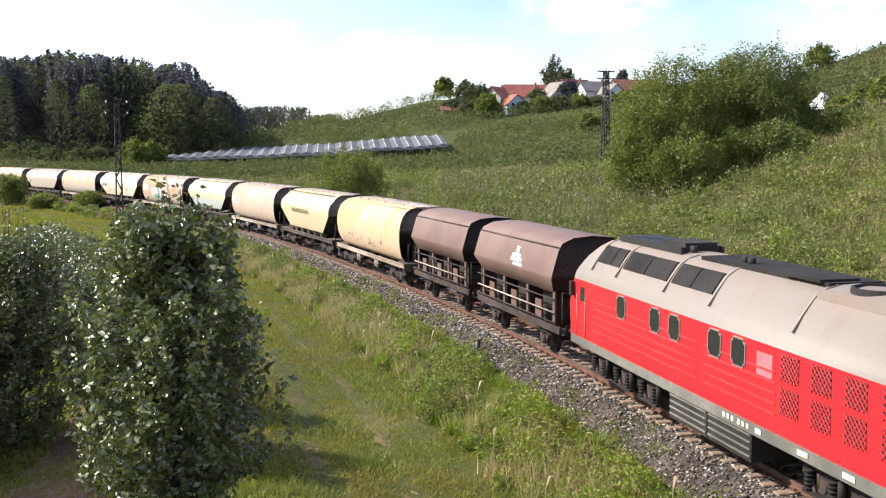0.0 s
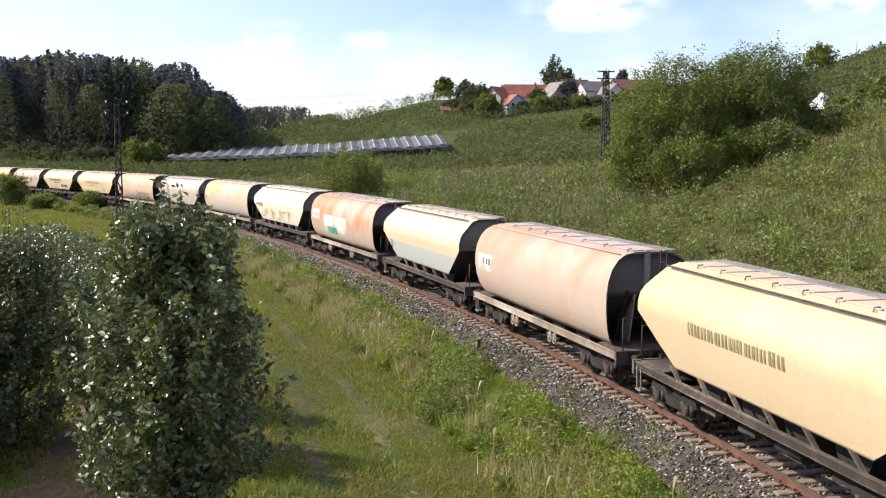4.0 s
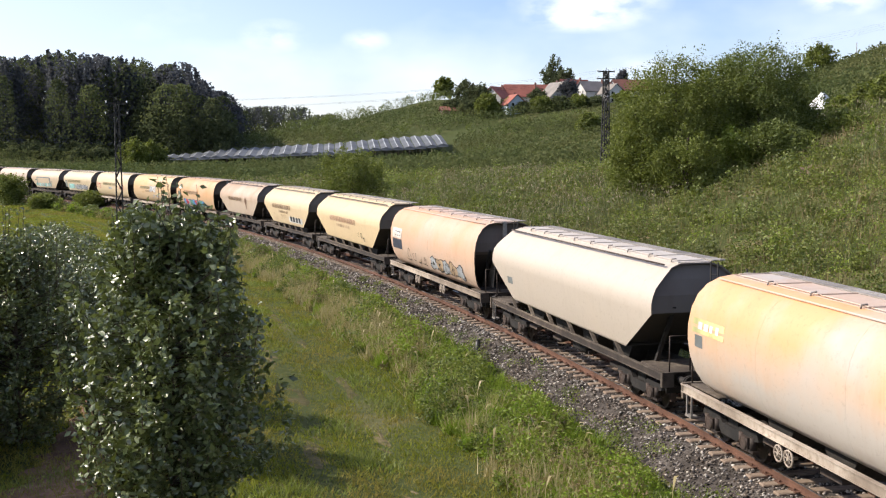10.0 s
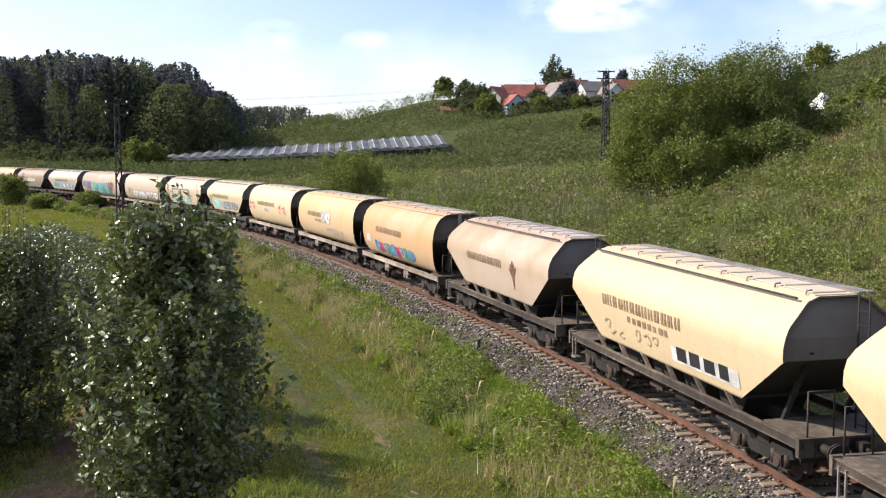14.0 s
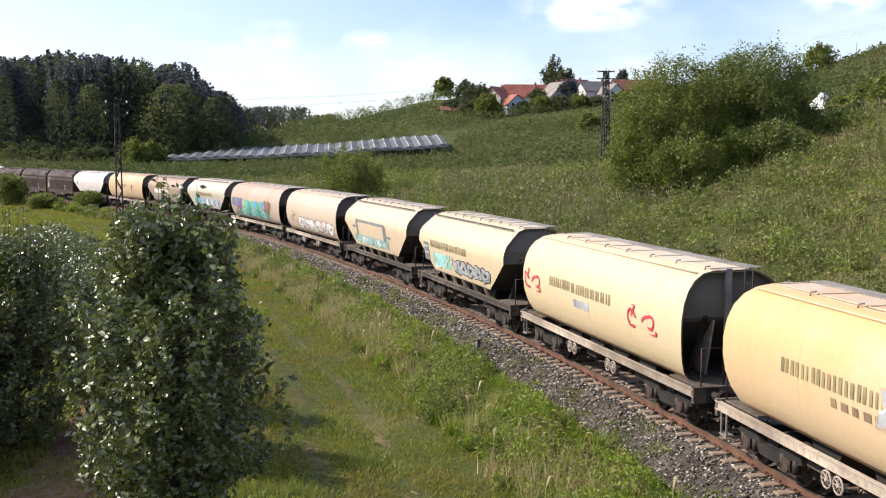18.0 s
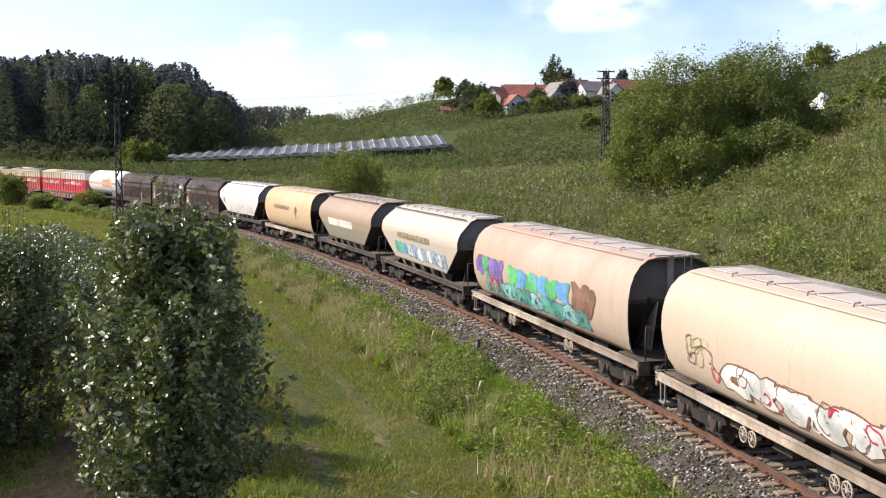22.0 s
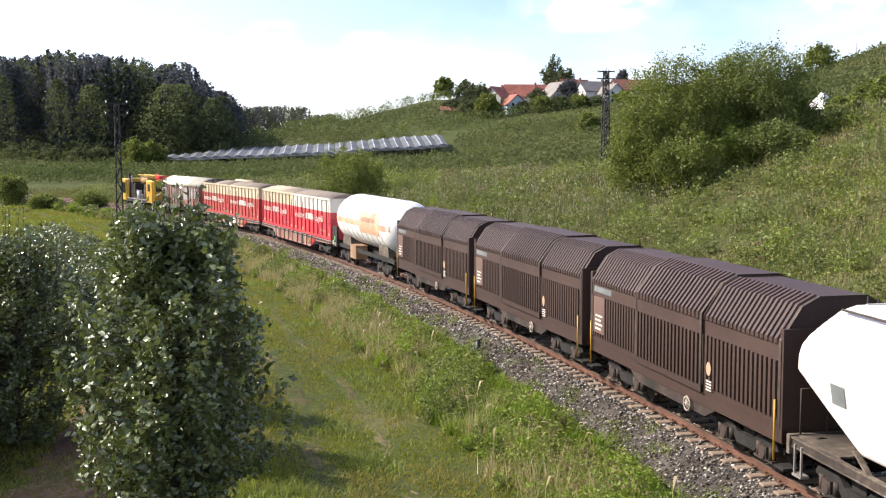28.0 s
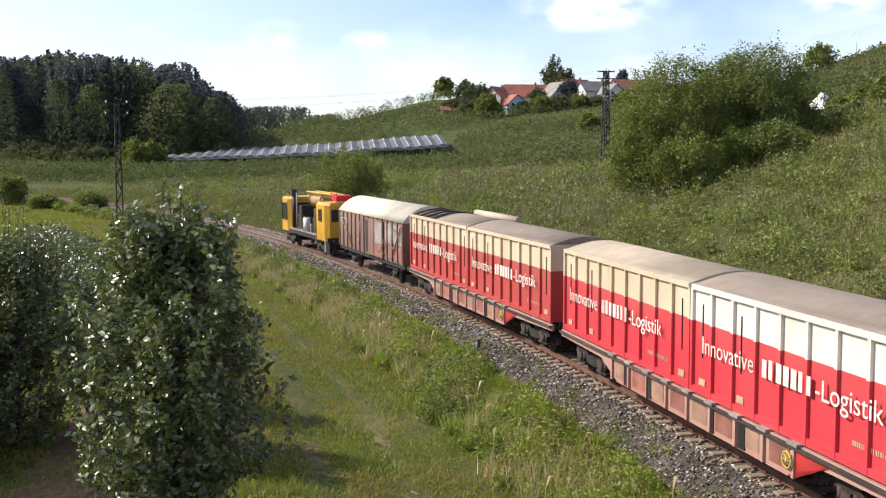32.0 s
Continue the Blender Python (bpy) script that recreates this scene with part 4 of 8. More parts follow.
def build_loco():
    h = half(0, 0)
    root = thing("diesel_locomotive", pose(0, 0, 0), "bright red diesel locomotive with a dusty grey roof", "locomotive")
    # body: side walls, then a shoulder and an arched roof
    side = [(1.47, 1.25), (1.475, 2.2), (1.475, 3.05)]
    bm = bmesh.new()

    def ends(z):
        d = float(np.interp(z, [1.25, 2.2, 3.1, 3.7, 4.4], [0.12, 0.0, 0.45, 0.8, 1.7]))
        return -h + d, h - d

    def loft(bm, pts, closed=False):
        cols = []
        for k in (0, 1):
            col = []
            for y, z in pts:
                col.append(bm.verts.new((ends(z)[k], y, z)))
            cols.append(col)
        for i in range(len(pts) - 1):
            f = bm.faces.new((cols[0][i], cols[1][i], cols[1][i + 1], cols[0][i + 1]))
            f.smooth = len(pts) > 6
        return cols

    full = [(-y, z) for y, z in side] + [(y, z) for y, z in reversed(side)]
    cols = []
    for k in (0, 1):
        cols.append([bm.verts.new((ends(z)[k], y, z)) for y, z in full])
    for i in range(len(full)):
        j = (i + 1) % len(full)
        bm.faces.new((cols[0][i], cols[1][i], cols[1][j], cols[0][j]))
    for c in cols:
        n = len(side)
        for i in range(n - 1):
            bm.faces.new((c[i], c[i + 1], c[2 * n - 2 - i], c[2 * n - 1 - i]))
    bmesh.ops.recalc_face_normals(bm, faces=bm.faces)
    part("body", bm, LOCO_RED, root)
    arch = [(-1.475, 3.05), (-1.46, 3.25), (-1.38, 3.45), (-1.18, 3.8), (-0.95, 4.12), (-0.7, 4.3), (-0.35, 4.38), (0, 4.4)]
    arch = arch + [(-y, z) for y, z in reversed(arch[:-1])]
    bm = bmesh.new()
    c = loft(bm, arch)
    for col in c:
        n = len(arch)
        for i in range(n // 2):
            a, b = col[i], col[n - 1 - i]
            a2, b2 = col[i + 1], col[n - 2 - i]
            if a2 is b2:
                bm.faces.new((a, a2, b))
            else:
                bm.faces.new((a, a2, b2, b))
    bmesh.ops.recalc_face_normals(bm, faces=bm.faces)
    part("roof", bm, LOCO_GREY, root, "dusty grey arched roof")
    flat = Flat(1.475)
    # ribs along the sides
    for z in (1.62, 1.84, 2.06, 2.28, 2.5):
        for a, b in ((-h + 2.2, -h + 9.2), (-h + 9.6, -h + 12.9)):
            bm = bmesh.new()
            box(bm, a, b, -1.5, -1.47, z, z + 0.04)
            part("rib", bm, RIB_RED, root)
    # windows
    rubber = M["black_paint"]
    for x in (-h + 4.4, -h + 6.75, -h + 7.95, -h + 10.15, -h + 11.3):
        bm = bmesh.new()
        box(bm, x - 0.33, x + 0.33, -1.506, -1.46, 2.34, 3.0)
        bmesh.ops.bevel(bm, geom=[e for e in bm.edges if abs(e.verts[0].co.y - e.verts[1].co.y) > 0.02], offset=0.09, segments=3, affect="EDGES")
        w = part("window", bm, LOCO_GREY, root, "small side window in a pale frame")
        bm = bmesh.new()
        box(bm, x - 0.295, x + 0.295, -1.512, -1.465, 2.375, 2.965)
        bmesh.ops.bevel(bm, geom=[e for e in bm.edges if abs(e.verts[0].co.y - e.verts[1].co.y) > 0.02], offset=0.08, segments=3, affect="EDGES")
        part("pane", bm, M["glass"], w)
    for sgn in (-1, 1):
        bm = bmesh.new()
        v = [(ends(2.5)[0] - 0.01, sgn * 0.2, 2.55), (ends(2.5)[0] - 0.01, sgn * 1.25, 2.55), (ends(3.05)[0] - 0.01, sgn * 1.25, 3.1), (ends(3.05)[0] - 0.01, sgn * 0.2, 3.1)]
        bm.faces.new([bm.verts.new(p) for p in v])
        part("windscreen", bm, M["glass"], root)
    bm = bmesh.new()
    box(bm, -h + 0.9, -h + 1.5, -1.484, -1.46, 1.5, 2.95)
    d = part("door", bm, LOCO_RED, root)
    bm = bmesh.new()
    box(bm, -h + 1.0, -h + 1.4, -1.49, -1.47, 2.4, 2.85)
    part("pane", bm, M["glass"], d)
    for x in (-h + 0.82, -h + 1.58):
        bm = bmesh.new()
        pipe(bm, [(x, -1.53, 1.3), (x, -1.53, 2.6)], 0.02)
        part("handrail", bm, M["grey_steel"], root)
    # grilles in two rows: an open lattice before a dark backing
    for k in range(4):
        for z0 in (1.72, 2.42):
            x0 = -h + 13.1 + k * 1.15
            bm = bmesh.new()
            box(bm, x0, x0 + 0.7, -1.48, -1.46, z0, z0 + 0.56)
            g = part("grille", bm, M["black_paint"], root, "red lattice grille before a dark opening")
            bm = bmesh.new()
            for j in range(-4, 6):
                for sgn in (-1, 1):
                    xa = x0 + j * 0.14
                    p, q = (xa, 0), (xa + 0.56, 0.56)
                    t0, t1 = max(0, (x0 - xa) / 0.56), min(1, (x0 + 0.7 - xa) / 0.56)
                    if t1 <= t0:
                        continue
                    za, zb = z0 + 0.56 * t0, z0 + 0.56 * t1
                    if sgn < 0:
                        za, zb = 2 * z0 + 0.56 - za, 2 * z0 + 0.56 - zb
                    tube(bm, (xa + 0.56 * t0, -1.488, za), (xa + 0.56 * t1, -1.488, zb), 0.012, 4, caps=False)
            part("lattice", bm, LOCO_RED, g)
    bm = bmesh.new()
    box(bm, -h + 12.1, -h + 12.75, -1.482, -1.46, 2.35, 2.85)
    part("panel", bm, flat_paint("pink_panel", (0.7, 0.2, 0.22)), root, "faded pink panel")
    # frame and skirt
    for y in (-1.47, 1.41):
        bm = bmesh.new()
        box(bm, -h + 0.1, h - 0.1, y, y + 0.06, 0.98, 1.25)
        part("side_sill", bm, SILL_GREY, root)
    bm = bmesh.new()
    box(bm, -h + 0.1, h - 0.1, -1.4, 1.4, 1.0, 1.24)
    part("floor", bm, M["grime"], root)
    white = INK["panel"]
    for k, (a, b) in enumerate(((10.6, 10.72), (10.8, 10.92), (11.0, 11.12), (11.3, 11.42), (11.5, 11.62), (11.7, 11.82), (12.1, 12.35), (13.8, 14.2), (15.4, 15.8))):
        stripe(root, Flat(1.475), -h + a, -h + b, 1.06, 1.18, white, "plate")
    # tank between the bogies
    for k in range(2):
        bm = bmesh.new()
        x0 = -h + 7.6 + k * 2.15
        box(bm, x0, x0 + 2.1, -1.42, 1.42, 0.32, 0.98)
        t = part("fuel_tank", bm, M["grime"], root, "ribbed dark grey tank under the floor")
        for z in (0.42, 0.58, 0.74, 0.9):
            bm = bmesh.new()
            box(bm, x0 + 0.04, x0 + 2.06, -1.45, -1.42, z, z + 0.04)
            part("rib", bm, SILL_GREY, t)
    # three-axle bogies
    for xc in (-6.1, 6.1):
        bm = bmesh.new()
        outline = [(-2.7, 0.6), (-2.6, 0.86), (2.6, 0.86), (2.7, 0.6), (2.2, 0.52), (-2.2, 0.52)]
        prism(bm, [(x + xc, z) for x, z in outline], -1.15, -1.02)
        prism(bm, [(x + xc, z) for x, z in outline], 1.02, 1.15)
        box(bm, xc - 2.0, xc + 2.0, -1.0, 1.0, 0.6, 0.8)
        b = part("bogie", bm, M["grime"], root, "sooty six-wheel bogie")
        for dx in (-1.85, 0, 1.85):
            placed("axle", BOGIE["axle"], b, pose(xc + dx, 0, 0.52))
            for y, turn in ((-0.75, 0), (0.75, 180)):
                w = placed("wheel", WHEEL, b, pose(xc + dx, y, 0.49, 0, 0, turn))
                WHEELS.add(w)
                placed("axle_box", BOGIE["axle_box"], b, pose(xc + dx, 0, 0.05, 0, 0, turn))
            for sx in (-0.42, 0.42):
                bm = bmesh.new()
                for q in range(5):
                    tube(bm, (xc + dx + sx, -1.22, 0.36 + 0.09 * q), (xc + dx + sx, -1.22, 0.41 + 0.09 * q), 0.12, 10)
                part("spring", bm, M["grime"], b)
            bm = bmesh.new()
            box(bm, xc + dx - 0.62, xc + dx + 0.62, -1.28, -1.12, 0.26, 0.34)
            tube(bm, (xc + dx + 0.75, -1.25, 0.4), (xc + dx + 0.75, -1.25, 0.9), 0.09, 8)
            part("hanger", bm, M["grime"], b)
            bm = bmesh.new()
            pipe(bm, [(xc + dx - 0.5, -1.2, 0.75), (xc + dx - 0.25, -1.2, 0.3), (xc + dx + 0.3, -1.2, 0.28)], 0.05)
            part("sand_pipe", bm, M["rust_steel"], b)
    # roof gear
    def on_roof(y):
        return float(np.interp(abs(y), [0, 0.35, 0.7, 0.95, 1.18, 1.38], [4.4, 4.38, 4.3, 4.12, 3.8, 3.45]))

    def roof_panel(x0, x1, y0, y1, name, mat, label=""):
        bm = bmesh.new()
        n = 4
        prev = None
        for k in range(n + 1):
            y = y0 + (y1 - y0) * k / n
            z = on_roof(y)
            nrm = Vector((0, -0.75, 0.66))
            cur = [bm.verts.new(Vector((x, y, z)) + nrm * o) for o in (0.035, -0.01) for x in (x0, x1)]
            if prev:
                for a, b in ((0, 1), (1, 3), (3, 2), (2, 0)):
                    bm.faces.new((prev[a], prev[b], cur[b], cur[a]))
            else:
                bm.faces.new((cur[0], cur[1], cur[3], cur[2]))
            prev = cur
        bm.faces.new((prev[0], prev[2], prev[3], prev[1]))
        bmesh.ops.recalc_face_normals(bm, faces=bm.faces)
        return part(name, bm, mat, root, label)

    dark = speckled("roof_louvre", [(0.025, 0.024, 0.024), (0.05, 0.047, 0.045)], 10, 0.85)
    for x0, x1 in ((1.9, 2.9), (2.96, 3.6), (3.9, 5.4), (5.46, 6.9), (7.2, 8.3), (8.36, 9.5)):
        roof_panel(-h + x0, -h + x1, -1.24, -0.88, "roof_louvre", dark, "dark louvre panel in the sloping roof")
    for x in (1.8, 3.75, 7.05, 9.65, 13.4):
        roof_panel(-h + x - 0.03, -h + x + 0.03, -1.42, -0.4, "roof_seam", LOCO_GREY)
    bm = bmesh.new()
    for k in range(10):
        box(bm, -h + 2.2 + k * 0.42, -h + 2.5 + k * 0.42, -0.55, 0.55, 4.36, 4.5)
    box(bm, -h + 2.1, -h + 6.4, -0.62, -0.56, 4.34, 4.52)
    box(bm, -h + 2.1, -h + 6.4, 0.56, 0.62, 4.34, 4.52)
    part("roof_grille", bm, M["black_paint"], root, "black cooling grille on the roof")
    bm = bmesh.new()
    box(bm, -h + 4.9, -h + 6.3, -0.45, 0.45, 4.36, 4.62)
    part("roof_box", bm, M["grime"], root)
    for x in (6.5, 9.3, 9.6):
        bm = bmesh.new()
        tube(bm, (-h + x, -0.3, 4.36), (-h + x, -0.3, 4.56), 0.1, 10)
        part("roof_vent", bm, M["grime"], root)
    bm = bmesh.new()
    box(bm, -h + 7.6, -h + 13.4, -0.62, 0.62, 4.3, 4.42)
    box(bm, -h + 11.8, -h + 13.2, -0.7, 0.2, 4.4, 4.47)
    part("roof_hatch", bm, dark, root)
    # no recess is cut: a solid black deck gives the fan well its shade
    bm = bmesh.new()
    box(bm, -h + 13.5, h - 1.6, -0.92, 0.92, 3.95, 4.26)
    part("roof_well", bm, M["black_paint"], root, "black deck standing for the shade in the fan well")
    for y in (-0.95, 0.91):
        bm = bmesh.new()
        box(bm, -h + 13.5, h - 1.6, y, y + 0.04, 4.0, 4.34)
        part("well_rim", bm, LOCO_GREY, root)
    for k in range(4):
        bm = bmesh.new()
        x = -h + 14.4 + k * 1.45
        n = 24
        for q in range(n):
            a0, a1 = 2 * math.pi * q / n, 2 * math.pi * (q + 1) / n
            vs = [bm.verts.new((x + rr * math.cos(a), rr * math.sin(a), zz)) for a in (a0, a1) for rr, zz in ((0.68, 4.26), (0.66, 4.44), (0.6, 4.44), (0.58, 4.3))]
            for m in range(3):
                bm.faces.new((vs[m], vs[m + 1], vs[4 + m + 1], vs[4 + m]))
        bmesh.ops.remove_doubles(bm, verts=bm.verts, dist=0.001)
        bmesh.ops.recalc_face_normals(bm, faces=bm.faces)
        f = part("fan_ring", bm, M["grime"], root, "dark round cooling fan housing")
        bm = bmesh.new()
        for q in range(6):
            a = math.pi * q / 3
            vs = [bm.verts.new((x + rr * math.cos(a + da), rr * math.sin(a + da), 4.32 + dz)) for rr, da, dz in ((0.1, 0.3, 0), (0.57, 0.2, 0), (0.57, -0.25, 0.06), (0.1, -0.5, 0.06))]
            bm.faces.new(vs)
        part("fan_blade", bm, M["grey_steel"], f)
    # rear lights, buffers
    for y in (-1.1, 1.1):
        bm = bmesh.new()
        tube(bm, (-h - 0.02, y, 1.75), (-h + 0.1, y, 1.75), 0.12, 12)
        part("tail_lamp", bm, flat_paint("lamp_red", (0.5, 0.02, 0.02), 0.2), root)
    for y in (-1.4,):
        bm = bmesh.new()
        box(bm, -h + 0.35, -h + 0.5, -1.62, -1.48, 2.5, 2.95)
        part("mirror", bm, M["black_paint"], root)
    buffers(root, h, -h)
    in_train(root, 0, 0)


def build_ballast_wagons():
    for i, gap in ((1, 1.6), (2, 1.6)):
        h = half(i, gap)
        root = thing("ballast_wagon", pose(0, 0, 0), "dark brown two-axle saddle-bottom wagon with a hinged roof", "freight wagon", "brown ballast wagons")
        sec = [(0.7, 2.05), (1.25, 2.25), (1.5, 2.75), (1.5, 2.85), (1.25, 3.7), (1.1, 3.95), (0.7, 4.12), (0.0, 4.18)]
        sh = Shell(sec, [(2.0, 1.0), (2.3, 0.35), (2.8, 0.0), (3.7, 0.02), (4.18, 0.06)], h, -h)
        bm = bmesh.new()
        sh.skin(bm, 4)
        part("body", bm, BROWN, root)
        for fr in (True, False):
            bm = bmesh.new()
            end_sheet(bm, sh, fr, 0.12)
            # darker than the brown sides: shade and soot in one colour
            part("end_sheet", bm, M["grime"], root)
        bm = bmesh.new()
        pipe(bm, [(-h + 0.1, -1.2, 3.8), (h - 0.1, -1.2, 3.8)], 0.035)
        part("roof_edge", bm, M["rust_steel"], root)
        for x in (-h * 0.9, -h * 0.3, h * 0.3, h * 0.9):
            for y in (-1.25, 1.19):
                bm = bmesh.new()
                box(bm, x - 0.1, x + 0.1, y, y + 0.06, 0.95, 2.3)
                part("post", bm, BROWN, root)
        for x in (-h * 0.6, 0.0, h * 0.6):
            bm = bmesh.new()
            outline = [(x - 0.62, 1.2), (x - 0.62, 2.2), (x + 0.62, 2.2), (x + 0.62, 1.2), (x + 0.3, 0.85), (x - 0.3, 0.85)]
            prism(bm, outline, -0.9, 0.9)
            part("chute", bm, M["grime"], root)
            bm = bmesh.new()
            box(bm, x - 0.5, x + 0.1, -1.24, -1.2, 1.25, 1.85)
            part("side_plate", bm, BROWN, root)
        for z, thick, tone in ((1.28, 0.025, "rust_steel"), (1.62, 0.03, "frame_light"), (2.06, 0.025, "rust_steel")):
            bm = bmesh.new()
            pipe(bm, [(-h + 0.1, -1.36, z), (h - 0.1, -1.36, z)], thick)
            part("control_bar", bm, M[tone], root)
        for y in (-1.3, 1.2):
            bm = bmesh.new()
            box(bm, -h - 0.2, h + 0.2, y, y + 0.1, 0.92, 1.16)
            part("side_sill", bm, M["rust_steel"], root)
        for x in (-h * 0.62, h * 0.62):
            wheelset(root, x)
            for y, turn in ((-1, 0), (1, 180)):
                placed("axle_box", BOGIE["axle_box"], root, pose(x, 0, 0, 0, 0, turn))
                bm = bmesh.new()
                for k in range(5):
                    box(bm, x - 0.7 + 0.1 * k, x + 0.7 - 0.1 * k, y * 1.08 - 0.05, y * 1.08 + 0.05, 0.7 + 0.03 * k, 0.725 + 0.03 * k)
                part("leaf_spring", bm, M["grime"], root)
        if i == 1:
            bm = bmesh.new()
            for a, b, z0, z1 in ((-0.2, 0.15, 3.2, 3.55), (-0.55, 0.6, 3.02, 3.16), (0.1, 0.4, 2.95, 3.3), (-0.5, -0.2, 3.12, 3.3), (-0.2, 0.75, 2.88, 2.98)):
                v = [Vector((x + 0.6, -sh.width(z) - 0.015, z)) for x, z in ((a, z0), (b, z0), (b, z1), (a, z1))]
                bm.faces.new([bm.verts.new(p) for p in v])
            part("emblem", bm, INK["white"], root, "white painted emblem")
        rails_at_end(root, -h - 0.1, -1, 1.1)
        rails_at_end(root, h + 0.1, 1, 1.1)
        bm = bmesh.new()
        box(bm, -h - 0.25, h + 0.25, -0.3, 0.3, 0.9, 1.2)
        part("centre_sill", bm, M["grime"], root)
        buffers(root, h + 0.2, -h - 0.2)
        in_train(root, i, gap)


def build_hood_wagons():
    for i in (26, 27, 28):
        gap = 0.75
        h = half(i, gap)
        root = thing("coil_wagon", pose(0, 0, 0), "dark brown coil wagon with three ribbed telescoping steel hoods", "freight wagon", "brown coil wagons")
        cuts = [-h + 0.12, -h + 3.75, h - 3.75, h - 0.12]
        for k in range(3):
            grow = 0.06 if k == 1 else 0.0
            a, b = cuts[k] - (0.12 if k == 1 else 0), cuts[k + 1] + (0.12 if k == 1 else 0)
            sec = [(1.42 + grow, 1.3), (1.42 + grow, 3.15 + grow), (0.95, 3.85 + grow), (0.55, 4.05 + grow)]
            full = [(-y, z) for y, z in sec] + [(y, z) for y, z in reversed(sec)]
            bm = bmesh.new()
            cols = [[bm.verts.new((x, y, z)) for y, z in full] for x in (a, b)]
            for j in range(len(full) - 1):
                bm.faces.new((cols[0][j], cols[1][j], cols[1][j + 1], cols[0][j + 1]))
            bm.faces.new(cols[0])
            bm.faces.new(cols[1][::-1])
            bmesh.ops.recalc_face_normals(bm, faces=bm.faces)
            hood = part("hood", bm, HOOD, root)
            n = 18
            for q in range(n):
                x = a + 0.16 + (b - a - 0.32) * q / (n - 1)
                bm = bmesh.new()
                wide = 0.05
                box(bm, x - wide, x + wide, -1.47 - grow, -1.41 - grow, 1.5, 2.72)
                part("side_rib", bm, HOOD, hood)
                bm = bmesh.new()
                pts = [(-1.42 - grow, 3.05), (-1.42 - grow, 3.16 + grow), (-0.95, 3.86 + grow), (-0.55, 4.06 + grow)]
                prev = None
                for y, z in pts:
                    cur = [bm.verts.new((x + dx, y - 0.03, z + 0.03)) for dx in (-wide, wide)] + [bm.verts.new((x + dx, y, z - 0.01)) for dx in (wide * 1.3, -wide * 1.3)]
                    if prev:
                        for w in range(4):
                            bm.faces.new((prev[w], prev[(w + 1) % 4], cur[(w + 1) % 4], cur[w]))
                    prev = cur
                bmesh.ops.recalc_face_normals(bm, faces=bm.faces)
                part("roof_rib", bm, HOOD, hood)
            for x in (a, b):
                bm = bmesh.new()
                rim = [(y * 1.012, z + 0.012) for y, z in full]
                prev = None
                for y, z in rim:
                    cur = [bm.verts.new((x + dx, y, z)) for dx in (-0.05, 0.05)]
                    if prev:
                        bm.faces.new((prev[0], prev[1], cur[1], cur[0]))
                    prev = cur
                part("hood_rim", bm, M["frame_dark"], hood)
        for y in (-1.4, 1.28):
            bm = bmesh.new()
            box(bm, -h, h, y, y + 0.12, 0.98, 1.3)
            part("side_sill", bm, HOOD, root)
            bm = bmesh.new()
            prism(bm, [(-2.6, 1.0), (2.6, 1.0), (2.0, 0.72), (-2.0, 0.72)], y + 0.02, y + 0.1)
            part("side_truss", bm, M["rust_steel"], root)
        for x, d in ((-h, 1), (h, -1)):
            bm = bmesh.new()
            box(bm, min(x, x + d * 0.14), max(x, x + d * 0.14), -1.42, 1.42, 1.0, 3.4)
            part("end_wall", bm, HOOD, root)
            bm = bmesh.new()
            pipe(bm, [(x + d * 0.2, -1.48, 0.6), (x + d * 0.2, -1.48, 1.9)], 0.025)
            part("handrail", bm, M["yellow_paint"], root, "yellow handrail")
            bm = bmesh.new()
            box(bm, x + d * 0.05 - 0.2, x + d * 0.05 + 0.2, -1.45, -1.1, 0.45, 0.5)
            part("step", bm, M["grime"], root)
        placed("handwheel", BOGIE["handwheel"], root, pose(1.2, -1.46, 0.85))
        f = Flat(1.42)
        stripe(root, f, -h + 0.35, -h + 1.7, 2.83, 3.0, INK["grey"], "plate")
        for q in range(4):
            stripe(root, f, -h + 0.55, -h + 1.0 + 0.12 * (q % 2), 1.72 + 0.13 * q, 1.78 + 0.13 * q, INK["panel"], "data_label", off=0.06)
        stripe(root, f, -h + 0.4, -h + 1.25, 1.62, 2.72, BROWN, "panel", off=0.055)
        bm = bmesh.new()
        vs = [bm.verts.new((h - 3.2 + 0.12 * math.cos(t), -1.49, 1.95 + 0.17 * math.sin(t))) for t in [2 * math.pi * q / 14 for q in range(14)]]
        bm.faces.new(vs)
        part("data_label", bm, INK["faint"], root, "round faded plate")
        for q in range(4):
            stripe(root, f, h - 3.34, h - 3.06, 1.42 + 0.07 * q, 1.46 + 0.07 * q, INK["panel"], "data_label", off=0.06)
        bogie(root, h - 2.1)
        bogie(root, -h + 2.1)
        bm = bmesh.new()
        box(bm, -h, h, -0.3, 0.3, 0.9, 1.25)
        part("centre_sill", bm, M["grime"], root)
        buffers(root, h, -h)
        in_train(root, i, gap)


